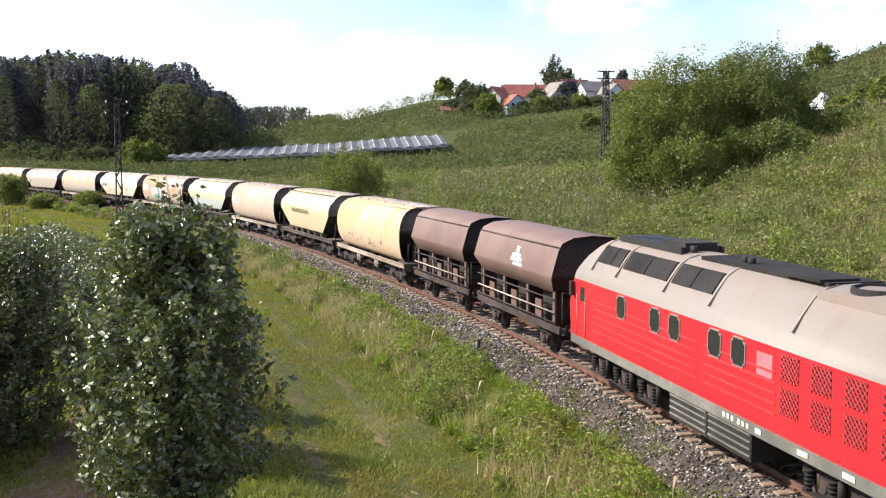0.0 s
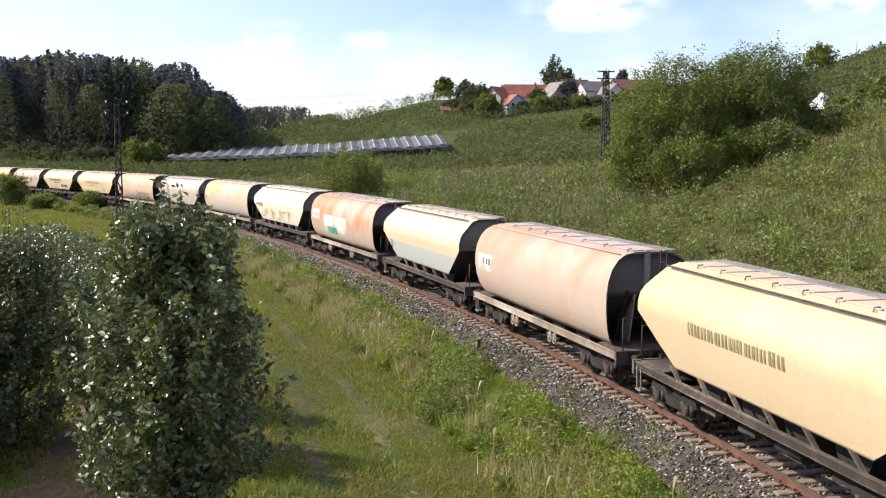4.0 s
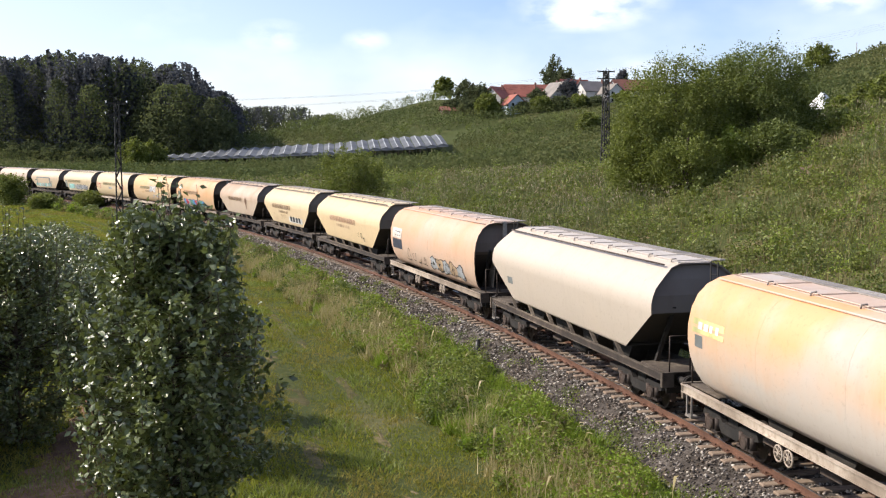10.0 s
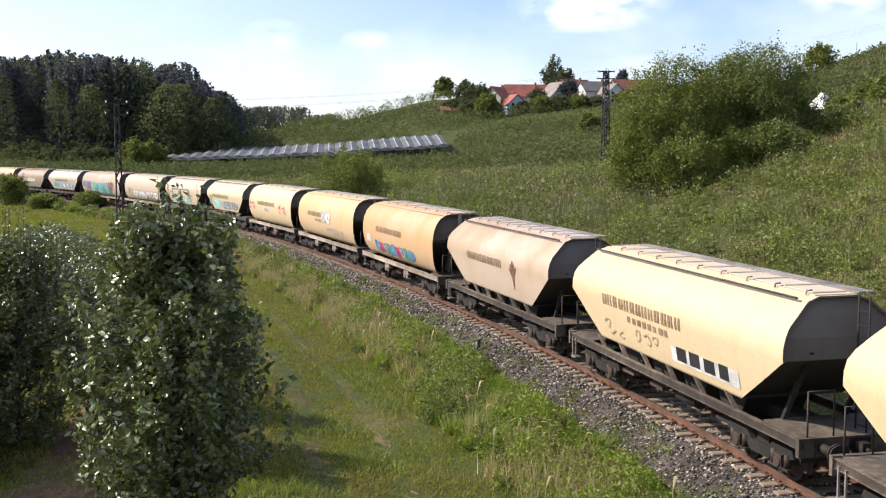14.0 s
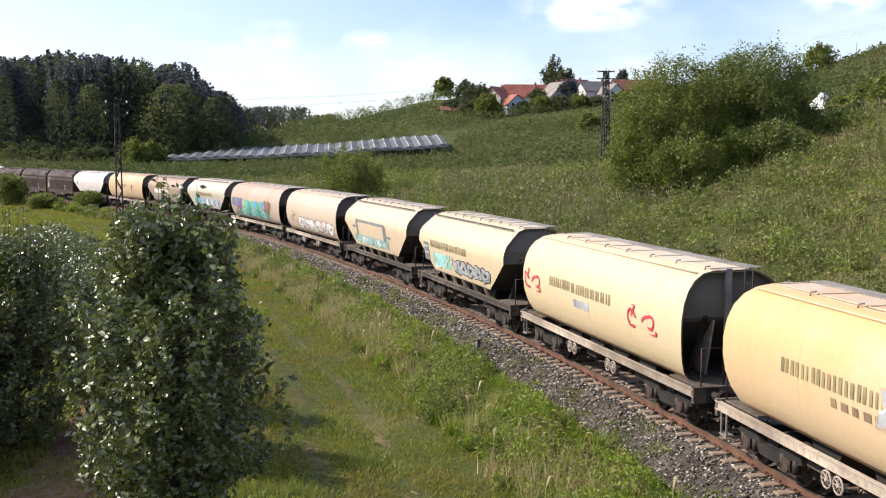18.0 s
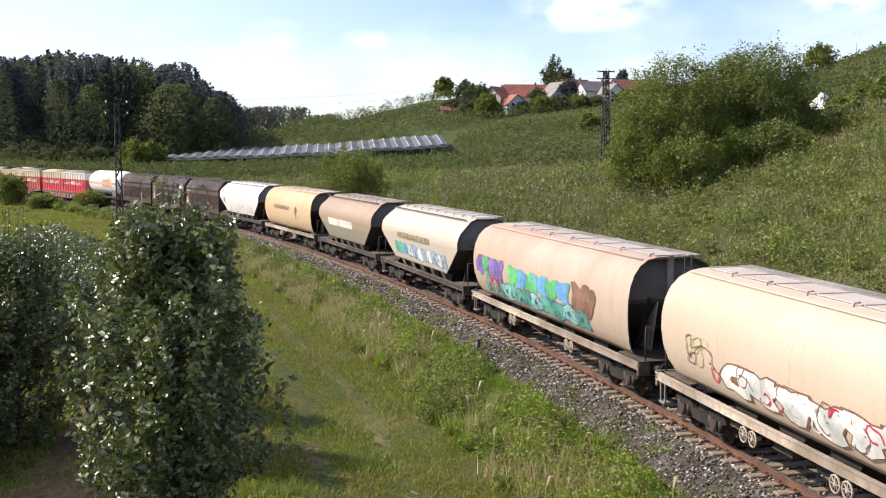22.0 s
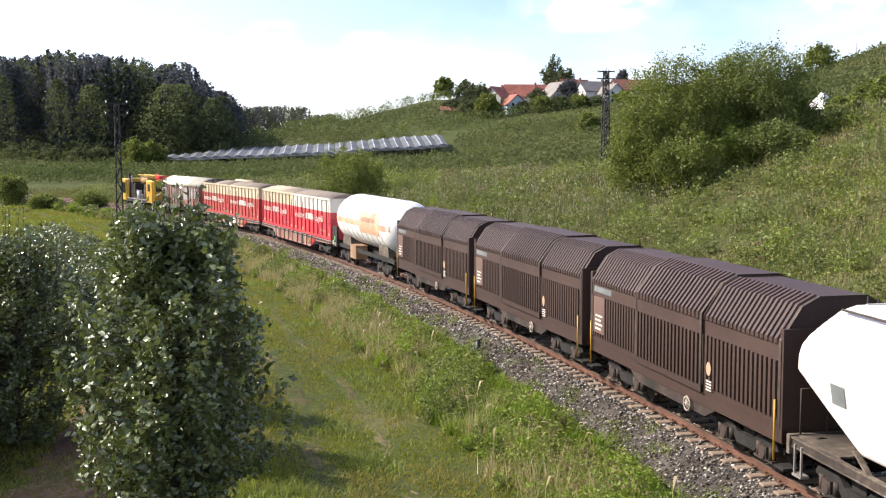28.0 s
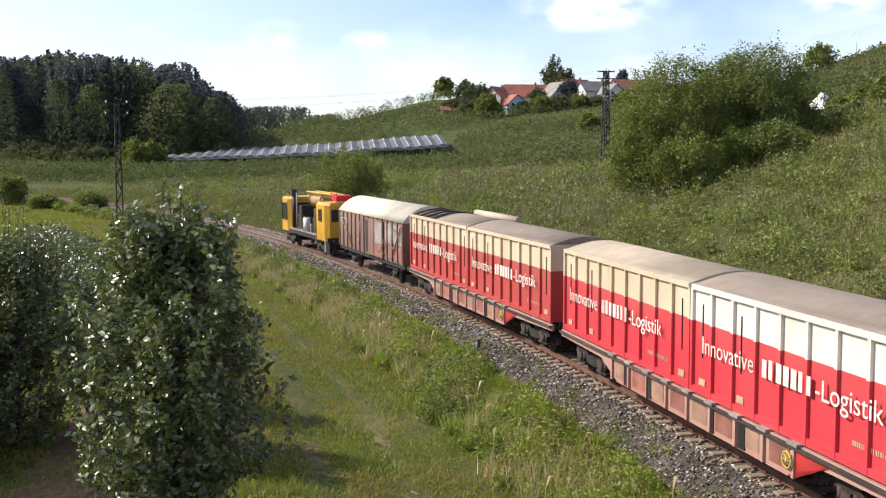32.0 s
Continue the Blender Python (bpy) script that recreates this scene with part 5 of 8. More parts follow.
def build_gas_tank():
    i, gap = 29, 1.5
    h = half(i, gap)
    root = thing("gas_tank_wagon", pose(0, 0, 0), "white pressure tank wagon with an orange belt", "tank wagon")
    white = wagon_paint("tank_white", (0.86, 0.84, 0.8), (0.6, 0.5, 0.42), 0.5, 4.0, rough=0.4)
    orange = flat_paint("tank_orange", (0.72, 0.42, 0.27))
    zc, R = 2.78, 1.47
    stations = [(-h, 0.0), (-h + 0.05, 0.4), (-h + 0.18, 0.8), (-h + 0.4, 1.12), (-h + 0.75, 1.36), (-h + 1.15, 1.46), (-h + 1.5, R)]
    stations = stations + [(-x, r) for x, r in reversed(stations)]
    n = 40
    bm = bmesh.new()
    rings = []
    for x, r in stations:
        rings.append([bm.verts.new((x, 0, zc))] if r == 0 else [bm.verts.new((x, -r * math.cos(2 * math.pi * k / n), zc + r * math.sin(2 * math.pi * k / n))) for k in range(n)])
    for a, b in zip(rings, rings[1:]):
        for k in range(n):
            q = (k + 1) % n
            vs = [a[0], b[k], b[q]] if len(a) == 1 else [a[k], b[0], a[q]] if len(b) == 1 else [a[k], b[k], b[q], a[q]]
            bm.faces.new(vs).smooth = True
    bmesh.ops.recalc_face_normals(bm, faces=bm.faces)
    part("tank", bm, white, root)

    class Round:
        def point(self, x, z, off):
            r = float(np.interp(x, [a for a, _ in stations], [b for _, b in stations])) + off
            return Vector((x, -math.sqrt(max(0.01, r * r - (z - zc) ** 2)), z))

    rd = Round()
    bm = bmesh.new()
    m = 40
    prev = None
    for k in range(m + 1):
        x = -h + 0.3 + (2 * h - 0.6) * k / m
        cur = [bm.verts.new(rd.point(x, z, 0.012)) for z in (2.62, 2.78, 2.94)]
        if prev:
            for a in (0, 1):
                bm.faces.new((prev[a], cur[a], cur[a + 1], prev[a + 1]))
        prev = cur
    part("belt", bm, orange, root, "faded orange belt round the tank")
    stripe(root, rd, 0.2, 4.2, 2.3, 3.5, orange, "panel", "faded orange name panel", 0.018)
    word_bars(root, rd, 0.6, 3.4, 2.95, 3.2, INK["rose"], 10, off=0.03)
    for x in [-h + 1.4 + 1.02 * k for k in range(10)]:
        bm = bmesh.new()
        for k in range(n):
            a, b = 2 * math.pi * k / n, 2 * math.pi * (k + 1) / n
            tube(bm, (x, -(R + .004) * math.cos(a), zc + (R + .004) * math.sin(a)), (x, -(R + .004) * math.cos(b), zc + (R + .004) * math.sin(b)), 0.012, 4, caps=False)
        part("weld_seam", bm, M["grey_steel"], root)
    for y in (-1.25, 1.15):
        bm = bmesh.new()
        box(bm, -h - 0.3, h + 0.3, y, y + 0.1, 0.98, 1.2)
        part("side_sill", bm, M["grime"], root)
    for x in (-h + 2.2, h - 2.2):
        bm = bmesh.new()
        prism(bm, [(x - 1.0, 1.2), (x + 1.0, 1.2), (x + 0.7, 2.1), (x - 0.7, 2.1)], -1.1, 1.1)
        part("saddle", bm, M["frame_tan"], root)
    bm = bmesh.new()
    box(bm, -h + 3.7, -h + 5.0, -1.3, -0.6, 0.55, 1.35)
    part("valve_box", bm, flat_paint("valve_box_tan", (0.4, 0.24, 0.14)), root, "tan steel valve box")
    bm = bmesh.new()
    box(bm, -h - 0.2, -h + 0.9, -1.42, -1.3, 0.95, 2.2)
    bd = part("sign_board", bm, M["grime"], root, "dark board with small labels")
    for a, b, z0, z1, ink in ((0.05, 0.3, 1.05, 1.3, "white"), (0.45, 0.75, 1.3, 1.6, "green"), (0.5, 0.8, 1.02, 1.2, "faint"), (0.05, 0.35, 1.7, 2.1, "black")):
        stripe(root, Flat(1.42), -h - 0.2 + a, -h - 0.2 + b, z0, z1, INK[ink], "data_label")
    bm = bmesh.new()
    box(bm, -h - 0.3, h + 0.3, -0.3, 0.3, 0.9, 1.2)
    part("centre_sill", bm, M["grime"], root)
    bogie(root, h - 2.0)
    bogie(root, -h + 2.0)
    buffers(root, h + 0.3, -h - 0.3)
    in_train(root, i, gap)


def build_container_wagons():
    red = wagon_paint("container_red", (0.52, 0.04, 0.055), (0.44, 0.12, 0.1), 0.5, 2.6, rough=0.45)
    dull = wagon_paint("container_dull_red", (0.4, 0.05, 0.045), (0.32, 0.1, 0.07), 0.6, 2.4, rough=0.55)
    cream = wagon_paint("container_cream", (0.58, 0.49, 0.35), (0.46, 0.36, 0.24), 0.6, 2.8, rough=0.5)
    pale = wagon_paint("container_white", (0.66, 0.63, 0.57), (0.5, 0.44, 0.36), 0.6, 3.0, rough=0.5)
    tarp = speckled("dusty_tarpaulin", [(0.24, 0.2, 0.16), (0.34, 0.28, 0.23)], 2, 0.9)
    tarp_pale = speckled("pale_tarpaulin", [(0.36, 0.3, 0.22), (0.5, 0.42, 0.32)], 2, 0.9)
    PANEL_RUST, PANEL_TAN = flat_paint("panel_rust", (0.32, 0.13, 0.1)), flat_paint("panel_tan", (0.42, 0.25, 0.18))
    flat_red = wagon_paint("flat_wagon_red", (0.38, 0.15, 0.115), (0.4, 0.27, 0.22), 0.8, 0.4, rough=0.6)
    tip_red = flat_paint("sill_bright_red", (0.5, 0.035, 0.035))
    brass = flat_paint("brake_wheel_yellow", (0.55, 0.42, 0.1))
    for i in (30, 31):
        gap = 1.0
        h = half(i, gap)
        root = thing("container_wagon", pose(0, 0, 0), "red skeleton flat wagon carrying two open-top bulk containers", "freight wagon", "container wagons")
        for y in (-1.35, 1.25):
            bm = bmesh.new()
            outline = [(-h, 1.15), (h, 1.15), (h, 0.95), (h - 3.6, 0.9), (h - 4.9, 0.42), (-h + 4.9, 0.42), (-h + 3.6, 0.9), (-h, 0.95)]
            prism(bm, outline, y, y + 0.1)
            part("side_sill", bm, flat_red, root, "fish-bellied red side sill")
        for k in range(9):
            x = -h + 4.6 + (2 * h - 9.2) * k / 8
            bm = bmesh.new()
            box(bm, x - 0.05, x + 0.05, -1.42, -1.34, 0.45, 1.12)
            part("sill_rib", bm, flat_red, root)
            bm = bmesh.new()
            box(bm, x - 0.2, x + 0.2, -1.45, -1.3, 1.13, 1.2)
            part("stake", bm, M["grey_steel"], root)
        bm = bmesh.new()
        box(bm, -h, h, -1.44, -1.3, 1.06, 1.12)
        part("sill_flange", bm, M["frame_dark"], root, "dark dusty flange along the sill")
        bm = bmesh.new()
        prism(bm, [(h - 4.55, 0.47), (h - 4.55, 1.04), (h - 3.3, 1.04), (h - 3.6, 0.92), (h - 4.85, 0.47)], -1.372, -1.352)
        part("sill_tip", bm, tip_red, root, "bright red sill end")
        # black boxes on the sill face stand for the shade in its openings
        for x in (-h + 5.6, -h + 7.2, h - 6.8, h - 8.3):
            bm = bmesh.new()
            box(bm, x - 0.14, x + 0.14, -1.38, -1.345, 0.46, 1.05)
            part("pocket", bm, M["black_paint"], root, "black patch for the shade in a sill opening")
        for k in range(8):
            x = -h + 4.6 + (2 * h - 9.2) * (k + 0.5) / 8
            stripe(root, Flat(1.35), x - 0.4, x + 0.4, 0.55, 1.0, PANEL_RUST if k % 2 else PANEL_TAN, "side_panel")
        hw = placed("handwheel", BOGIE["handwheel"], root, pose(h - 4.75, -1.46, 0.8), "yellow brake wheel")
        hw.data = BOGIE["handwheel"].copy()
        hw.data.materials[0] = brass
        bm = bmesh.new()
        box(bm, -h, h, -0.4, 0.4, 0.85, 1.12)
        for x in (-h + 0.1, h - 0.3, -h + 3.5, h - 3.5, 0):
            box(bm, x - 0.1, x + 0.1, -1.3, 1.3, 0.95, 1.12)
        part("centre_sill", bm, M["grime"], root)
        bogie(root, h - 2.2)
        bogie(root, -h + 2.2)
        buffers(root, h, -h)
        in_train(root, i, gap)
        for c in range(2):
            x0 = -h + 0.15 + c * (h - 0.1)
            x1 = x0 + h - 0.25
            low, top = (red, pale if (i, c) == (30, 1) else cream) if i == 30 else (dull, cream)
            bx = part("container", bmesh.new(), low, root, "red and cream corrugated bulk container")
            bm = bmesh.new()
            box(bm, x0, x1, -1.25, 1.25, 1.2, 2.95)
            part("lower_wall", bm, low, bx)
            bm = bmesh.new()
            box(bm, x0, x1, -1.25, 1.25, 2.95, 3.75)
            part("upper_wall", bm, top, bx)
            n = 9
            for k in range(n + 1):
                x = x0 + (x1 - x0) * k / n
                for mat, z0, z1 in ((low, 1.2, 2.95), (top, 2.95, 3.72)):
                    bm = bmesh.new()
                    box(bm, x - 0.05, x + 0.05, -1.33, -1.24, z0, z1)
                    part("wall_rib", bm, mat, bx)
            bm = bmesh.new()
            box(bm, x0, x1, -1.34, -1.2, 3.72, 3.84)
            box(bm, x0, x1, 1.2, 1.34, 3.72, 3.84)
            box(bm, x0 - 0.02, x0 + 0.1, -1.3, 1.3, 3.72, 3.84)
            box(bm, x1 - 0.1, x1 + 0.02, -1.3, 1.3, 3.72, 3.84)
            part("top_frame", bm, top, bx)
            bm = bmesh.new()
            m = 8
            xa = x0 + (4.3 if (i, c) == (31, 0) else 0.05)
            pts = [(-1.27 + 2.54 * k / m, 3.84 + 0.26 * math.sin(math.pi * k / m)) for k in range(m + 1)]
            lo = [[bm.verts.new((x, y, z)) for y, z in pts] for x in (xa, x1 - 0.05)]
            for k in range(m):
                bm.faces.new((lo[0][k], lo[1][k], lo[1][k + 1], lo[0][k + 1])).smooth = True
            for r in lo:
                bm.faces.new(r)
            bmesh.ops.recalc_face_normals(bm, faces=bm.faces)
            part("cover", bm, tarp if c or i == 31 else tarp_pale, bx, "dusty arched tarpaulin cover")
            if (i, c) == (31, 0):
                # the box is closed on top; a dark sheet stands for the shade inside
                bm = bmesh.new()
                box(bm, x0 + 0.12, xa, -1.18, 1.18, 3.75, 3.765)
                part("opening", bm, M["grime"], bx, "dark sheet for the shade inside the open container")
                bm = bmesh.new()
                tube(bm, (xa - 1.6, 1.25, 4.0), (x1 - 0.6, 1.25, 4.0), 0.16, 8)
                part("rolled_cover", bm, tarp_pale, bx, "pale rolled-up tarpaulin")
                for k in range(4):
                    bm = bmesh.new()
                    pipe(bm, [(x0 + 0.5 + 1.05 * k, y, z) for y, z in pts], 0.04)
                    part("roof_bow", bm, M["rust_steel"], bx)
            f = Flat(1.25)
            lettered(bx, "Innovative", x0 + 0.65, x0 + 3.1, 1.345, 2.25, 0.6, INK["panel"])
            word_bars(bx, Flat(1.33), x0 + 3.45, x0 + 5.5, 2.25, 2.67, INK["panel"], 7)
            lettered(bx, "-Logistik", x0 + 5.55, x0 + 7.75, 1.345, 2.25, 0.6, INK["panel"])
            word_bars(bx, f, x0 + 6.7, x0 + 8.0, 1.62, 1.72, INK["faint"], 9)
            bm = bmesh.new()
            box(bm, x0, x1, -1.32, -1.24, 1.2, 1.36)
            part("bottom_rail", bm, low, bx)
            for x in (x0 + 0.5, x1 - 0.5, x0 + 2.4):
                bm = bmesh.new()
                box(bm, x - 0.012, x + 0.012, -1.275, -1.245, 2.1, 3.4)
                part("lashing", bm, M["grime"], bx, "dark hanging strap")
                bm = bmesh.new()
                box(bm, x - 0.16, x + 0.16, -1.275, -1.252, 1.42, 1.58)
                part("data_label", bm, INK["faint"], bx)


def build_box_wagon():
    i, gap = 32, 0.9
    h = half(i, gap)
    root = thing("covered_wagon", pose(0, 0, 0), "old brown sliding-door box wagon with a pale arched roof", "freight wagon")
    wall = wagon_paint("box_wagon_brown", (0.17, 0.095, 0.075), (0.26, 0.16, 0.12), 0.7, 2.4, rough=0.6)
    roof = speckled("pale_roof", [(0.52, 0.48, 0.38), (0.68, 0.63, 0.5)], 3, 0.75)
    bm = bmesh.new()
    box(bm, -h, h, -1.38, 1.38, 1.15, 3.3)
    part("wall", bm, wall, root)
    m = 12
    pts = [(-1.46 + 2.92 * k / m, 3.3 + 0.85 * math.sin(math.pi * k / m) ** 0.8) for k in range(m + 1)]
    bm = bmesh.new()
    cols = [[bm.verts.new((x, y, z)) for y, z in pts] for x in (-h - 0.05, h + 0.05)]
    for k in range(m):
        bm.faces.new((cols[0][k], cols[1][k], cols[1][k + 1], cols[0][k + 1])).smooth = True
    for r in cols:
        bm.faces.new(r)
    bm.faces.new((cols[0][0], cols[1][0], cols[1][-1], cols[0][-1]))
    bmesh.ops.recalc_face_normals(bm, faces=bm.faces)
    part("roof", bm, roof, root, "pale dusty arched roof")
    for k in range(15):
        x = -h + 0.05 + (2 * h - 0.1) * k / 14
        bm = bmesh.new()
        box(bm, x - 0.05, x + 0.05, -1.45, -1.37, 1.15, 3.28)
        part("post", bm, wall, root)
    for a, b in ((-0.2, 1.4), (1.5, 3.1)):
        bm = bmesh.new()
        box(bm, a, b, -1.5, -1.44, 1.2, 3.2)
        part("door", bm, wall, root)
    pale = flat_paint("worn_grey_panel", (0.36, 0.34, 0.32))
    rosy = flat_paint("worn_rose_panel", (0.36, 0.17, 0.13))
    stripe(root, Flat(1.5), 1.75, 3.0, 1.95, 3.1, pale, "panel", "worn grey patch on the door")
    stripe(root, Flat(1.38), 3.3, h - 0.4, 2.1, 3.1, pale, "panel", "worn grey patch")
    stripe(root, Flat(1.38), 3.3, h - 0.4, 1.3, 2.05, rosy, "panel", "faded red patch")
    stripe(root, Flat(1.5), 1.6, 3.0, 1.3, 1.9, rosy, "panel", "faded red patch")
    # the door is closed; a black strip on it stands for the gap's shade
    stripe(root, Flat(1.5), -0.2, 0.25, 1.3, 3.1, M["black_paint"], "door_gap", "black strip for the shade in the door gap")
    blob_paint(root, Flat(1.515), 2.0, h - 0.6, 1.5, 2.9, [INK["mud"]], 4, 3, "brown scrawl", 0.08)
    blob_paint(root, Flat(1.46), -h + 0.5, -1.5, 1.6, 2.9, [INK["silver"]], 3, 5, "faded grey scrawl", 0.06)
    for x0, x1 in ((-h + 0.4, -0.4), (h - 0.3, 3.2)):
        bm = bmesh.new()
        tube(bm, (x0, -1.46, 3.1), (x0 + (x1 - x0) * 0.5, -1.46, 1.3), 0.035, 5)
        part("brace", bm, wall, root)
    for y in (-1.35, 1.25):
        bm = bmesh.new()
        box(bm, -h - 0.1, h + 0.1, y, y + 0.1, 0.95, 1.15)
        part("side_sill", bm, M["grime"], root)
    for x in (-h + 2.4, h - 2.4):
        wheelset(root, x)
        for turn in (0, 180):
            placed("axle_box", BOGIE["axle_box"], root, pose(x, 0, 0, 0, 0, turn))
    bm = bmesh.new()
    box(bm, -h - 0.1, h + 0.1, -0.3, 0.3, 0.9, 1.15)
    part("centre_sill", bm, M["grime"], root)
    buffers(root, h, -h)
    in_train(root, i, gap)


def build_machine():
    i, gap = 33, 1.0
    h = half(i, gap) - 1.2
    root = thing("track_machine", pose(0, 0, 0), "yellow track maintenance machine with a crane boom and open working gear", "rail vehicle")
    tan = flat_paint("drum_tan", (0.5, 0.3, 0.13))
    orange = flat_paint("boom_yellow", (0.7, 0.42, 0.06))
    bm = bmesh.new()
    box(bm, -h, h, -1.3, 1.3, 0.95, 1.25)
    part("frame", bm, M["grime"], root)
    bm = bmesh.new()
    box(bm, -h + 2.4, h - 2.6, -1.36, 1.36, 1.25, 1.33)
    part("deck", bm, M["grey_steel"], root, "pale grey working deck")
    for a, b in ((h - 2.6, h - 0.1), (-h + 0.1, -h + 2.2)):
        front = a > 0
        bm = bmesh.new()
        cut = 0.28
        # plan with cut corners
        plan = [(a + cut, -1.4), (b - cut, -1.4), (b, -1.4 + cut), (b, 1.4 - cut), (b - cut, 1.4), (a + cut, 1.4), (a, 1.4 - cut), (a, -1.4 + cut)]
        lower = [bm.verts.new((x, y, 1.05)) for x, y in plan]
        upper = [bm.verts.new((x, y, 3.35)) for x, y in plan]
        mid = (a + b) / 2
        lid = [bm.verts.new((mid + (x - mid) * 0.92, y * 0.92, 3.52)) for x, y in plan]
        for p, q in ((lower, upper), (upper, lid)):
            for j in range(8):
                bm.faces.new((p[j], p[(j + 1) % 8], q[(j + 1) % 8], q[j]))
        bm.faces.new(lid)
        bm.faces.new(lower)
        bmesh.ops.recalc_face_normals(bm, faces=bm.faces)
        c = part("cab", bm, M["yellow_paint"], root, "yellow steel cab with cut corners")
        bm = bmesh.new()
        x0, x1 = (a + 0.95, a + 1.55) if front else (a + 0.5, b - 0.35)
        z0 = 2.35 if front else 1.9
        box(bm, x0, x1, -1.425, -1.39, z0, 3.05)
        part("window", bm, M["glass"], c)
        bm = bmesh.new()
        pipe(bm, [(x0 - 0.04, -1.42, z0 - 0.04), (x1 + 0.04, -1.42, z0 - 0.04), (x1 + 0.04, -1.42, 3.09), (x0 - 0.04, -1.42, 3.09), (x0 - 0.04, -1.42, z0 - 0.04)], 0.03)
        part("window_seal", bm, M["black_paint"], c)
        for x in (a - 0.012, b - 0.008):
            bm = bmesh.new()
            box(bm, x, x + 0.02, -1.0, 1.0, 2.3, 3.1)
            part("window", bm, M["glass"], c)
        bm = bmesh.new()
        box(bm, a + 0.2, a + 0.24, -1.425, -1.395, 1.2, 3.2)
        part("door_gap", bm, M["grime"], c)
    a, b = -h + 2.3, h - 2.7
    span = b - a
    # engine block, tanks and winch on the deck
    for x, w, y0, y1, z1, mat in ((a + 0.2 * span, 0.9, -0.9, 1.0, 3.0, M["grime"]), (a + 0.45 * span, 0.6, -1.2, -0.5, 2.2, M["black_paint"]), (a + 0.62 * span, 1.1, -0.5, 1.1, 2.7, M["grime"]), (a + 0.85 * span, 0.7, -1.1, 0.9, 3.0, M["frame_dark"]), (a + 0.75 * span, 0.5, -1.25, -0.8, 1.9, M["grey_steel"])):
        bm = bmesh.new()
        box(bm, x - w / 2, x + w / 2, y0, y1, 1.33, z1)
        bmesh.ops.bevel(bm, geom=[e for e in bm.edges], offset=0.05, segments=2, affect="EDGES")
        part("working_gear", bm, mat, root)
    bm = bmesh.new()
    tube(bm, (a + 0.58 * span, -1.15, 1.33), (a + 0.58 * span, -1.15, 2.25), 0.24, 14)
    part("gas_bottle", bm, M["white_paint"], root, "white upright tank")
    bm = bmesh.new()
    tube(bm, (a + 0.1 * span, -1.15, 1.3), (a + 0.1 * span, -1.15, 4.05), 0.12, 10)
    box(bm, a + 0.1 * span - 0.3, a + 0.1 * span + 0.12, -1.32, -0.98, 3.6, 4.1)
    part("mast", bm, M["black_paint"], root, "black upright mast")
    bm = bmesh.new()
    tube(bm, (a + 0.24 * span, -1.2, 1.3), (a + 0.24 * span, -1.2, 3.9), 0.06, 8)
    part("hydraulic_pipe", bm, M["grey_steel"], root, "pale hydraulic ram")
    for k in range(4):
        bm = bmesh.new()
        x = a + span * (0.35 + 0.17 * k)
        pipe(bm, [(x, -1.28, 1.33), (x, -1.28, 2.35), (x + 0.4, -1.28, 2.35), (x + 0.4, -1.28, 1.33)], 0.028)
        part("guard_rail", bm, M["grey_steel"], root)
    bm = bmesh.new()
    tube(bm, (a + 0.3 * span, 0.1, 3.45), (a + 0.72 * span, 0.1, 3.45), 0.5, 20)
    for x in (a + 0.3 * span, a + 0.7 * span):
        tube(bm, (x - 0.05, 0.1, 3.45), (x + 0.05, 0.1, 3.45), 0.58, 20)
    part("drum", bm, tan, root, "tan cable drum lying under the boom")
    bm = bmesh.new()
    for y, z in ((-0.55, 4.0), (0.15, 4.0), (-0.2, 3.72)):
        tube(bm, (a + 0.3 * span, y, z), (h - 0.9, y, z), 0.055, 6)
    for k in range(9):
        x0 = a + 0.3 * span + (h - 0.9 - a - 0.3 * span) * k / 9
        x1 = a + 0.3 * span + (h - 0.9 - a - 0.3 * span) * (k + 1) / 9
        g = k % 2
        tube(bm, (x0, -0.55 if g else 0.15, 4.0), (x1, 0.15 if g else -0.55, 4.0), 0.03, 5)
        tube(bm, (x0, -0.55, 4.0), (x1, -0.2, 3.72), 0.03, 5)
    part("boom", bm, orange, root, "yellow lattice boom along the roof")
    bm = bmesh.new()
    box(bm, h - 1.3, h - 0.15, -0.65, 0.5, 3.6, 4.0)
    bmesh.ops.bevel(bm, geom=[e for e in bm.edges], offset=0.08, segments=2, affect="EDGES")
    part("basket", bm, LOCO_RED, root, "red basket at the end of the boom")
    bm = bmesh.new()
    pipe(bm, [(h - 1.3, -0.65, 4.0), (h - 1.3, -0.65, 4.2), (h - 0.15, -0.65, 4.2), (h - 0.15, -0.65, 4.0)], 0.03)
    part("basket_rail", bm, LOCO_RED, root)
    for x in (-h + 0.7, h - 2.0):
        bm = bmesh.new()
        tube(bm, (x, -1.05, 3.5), (x, -1.05, 3.72), 0.07, 8, 0.05)
        part("beacon", bm, orange, root)
    bm = bmesh.new()
    box(bm, h - 0.35, h - 0.15, -1.42, -1.15, 0.3, 1.05)
    part("step", bm, M["grey_steel"], root)
    bogie(root, h - 1.8)
    bogie(root, -h + 1.8)
    buffers(root, h, -h)
    TRAIN.append((root, REAR[i] - h, h - 1.8))


build_loco()
build_ballast_wagons()
build_hood_wagons()
build_gas_tank()
build_container_wagons()
build_box_wagon()
build_machine()


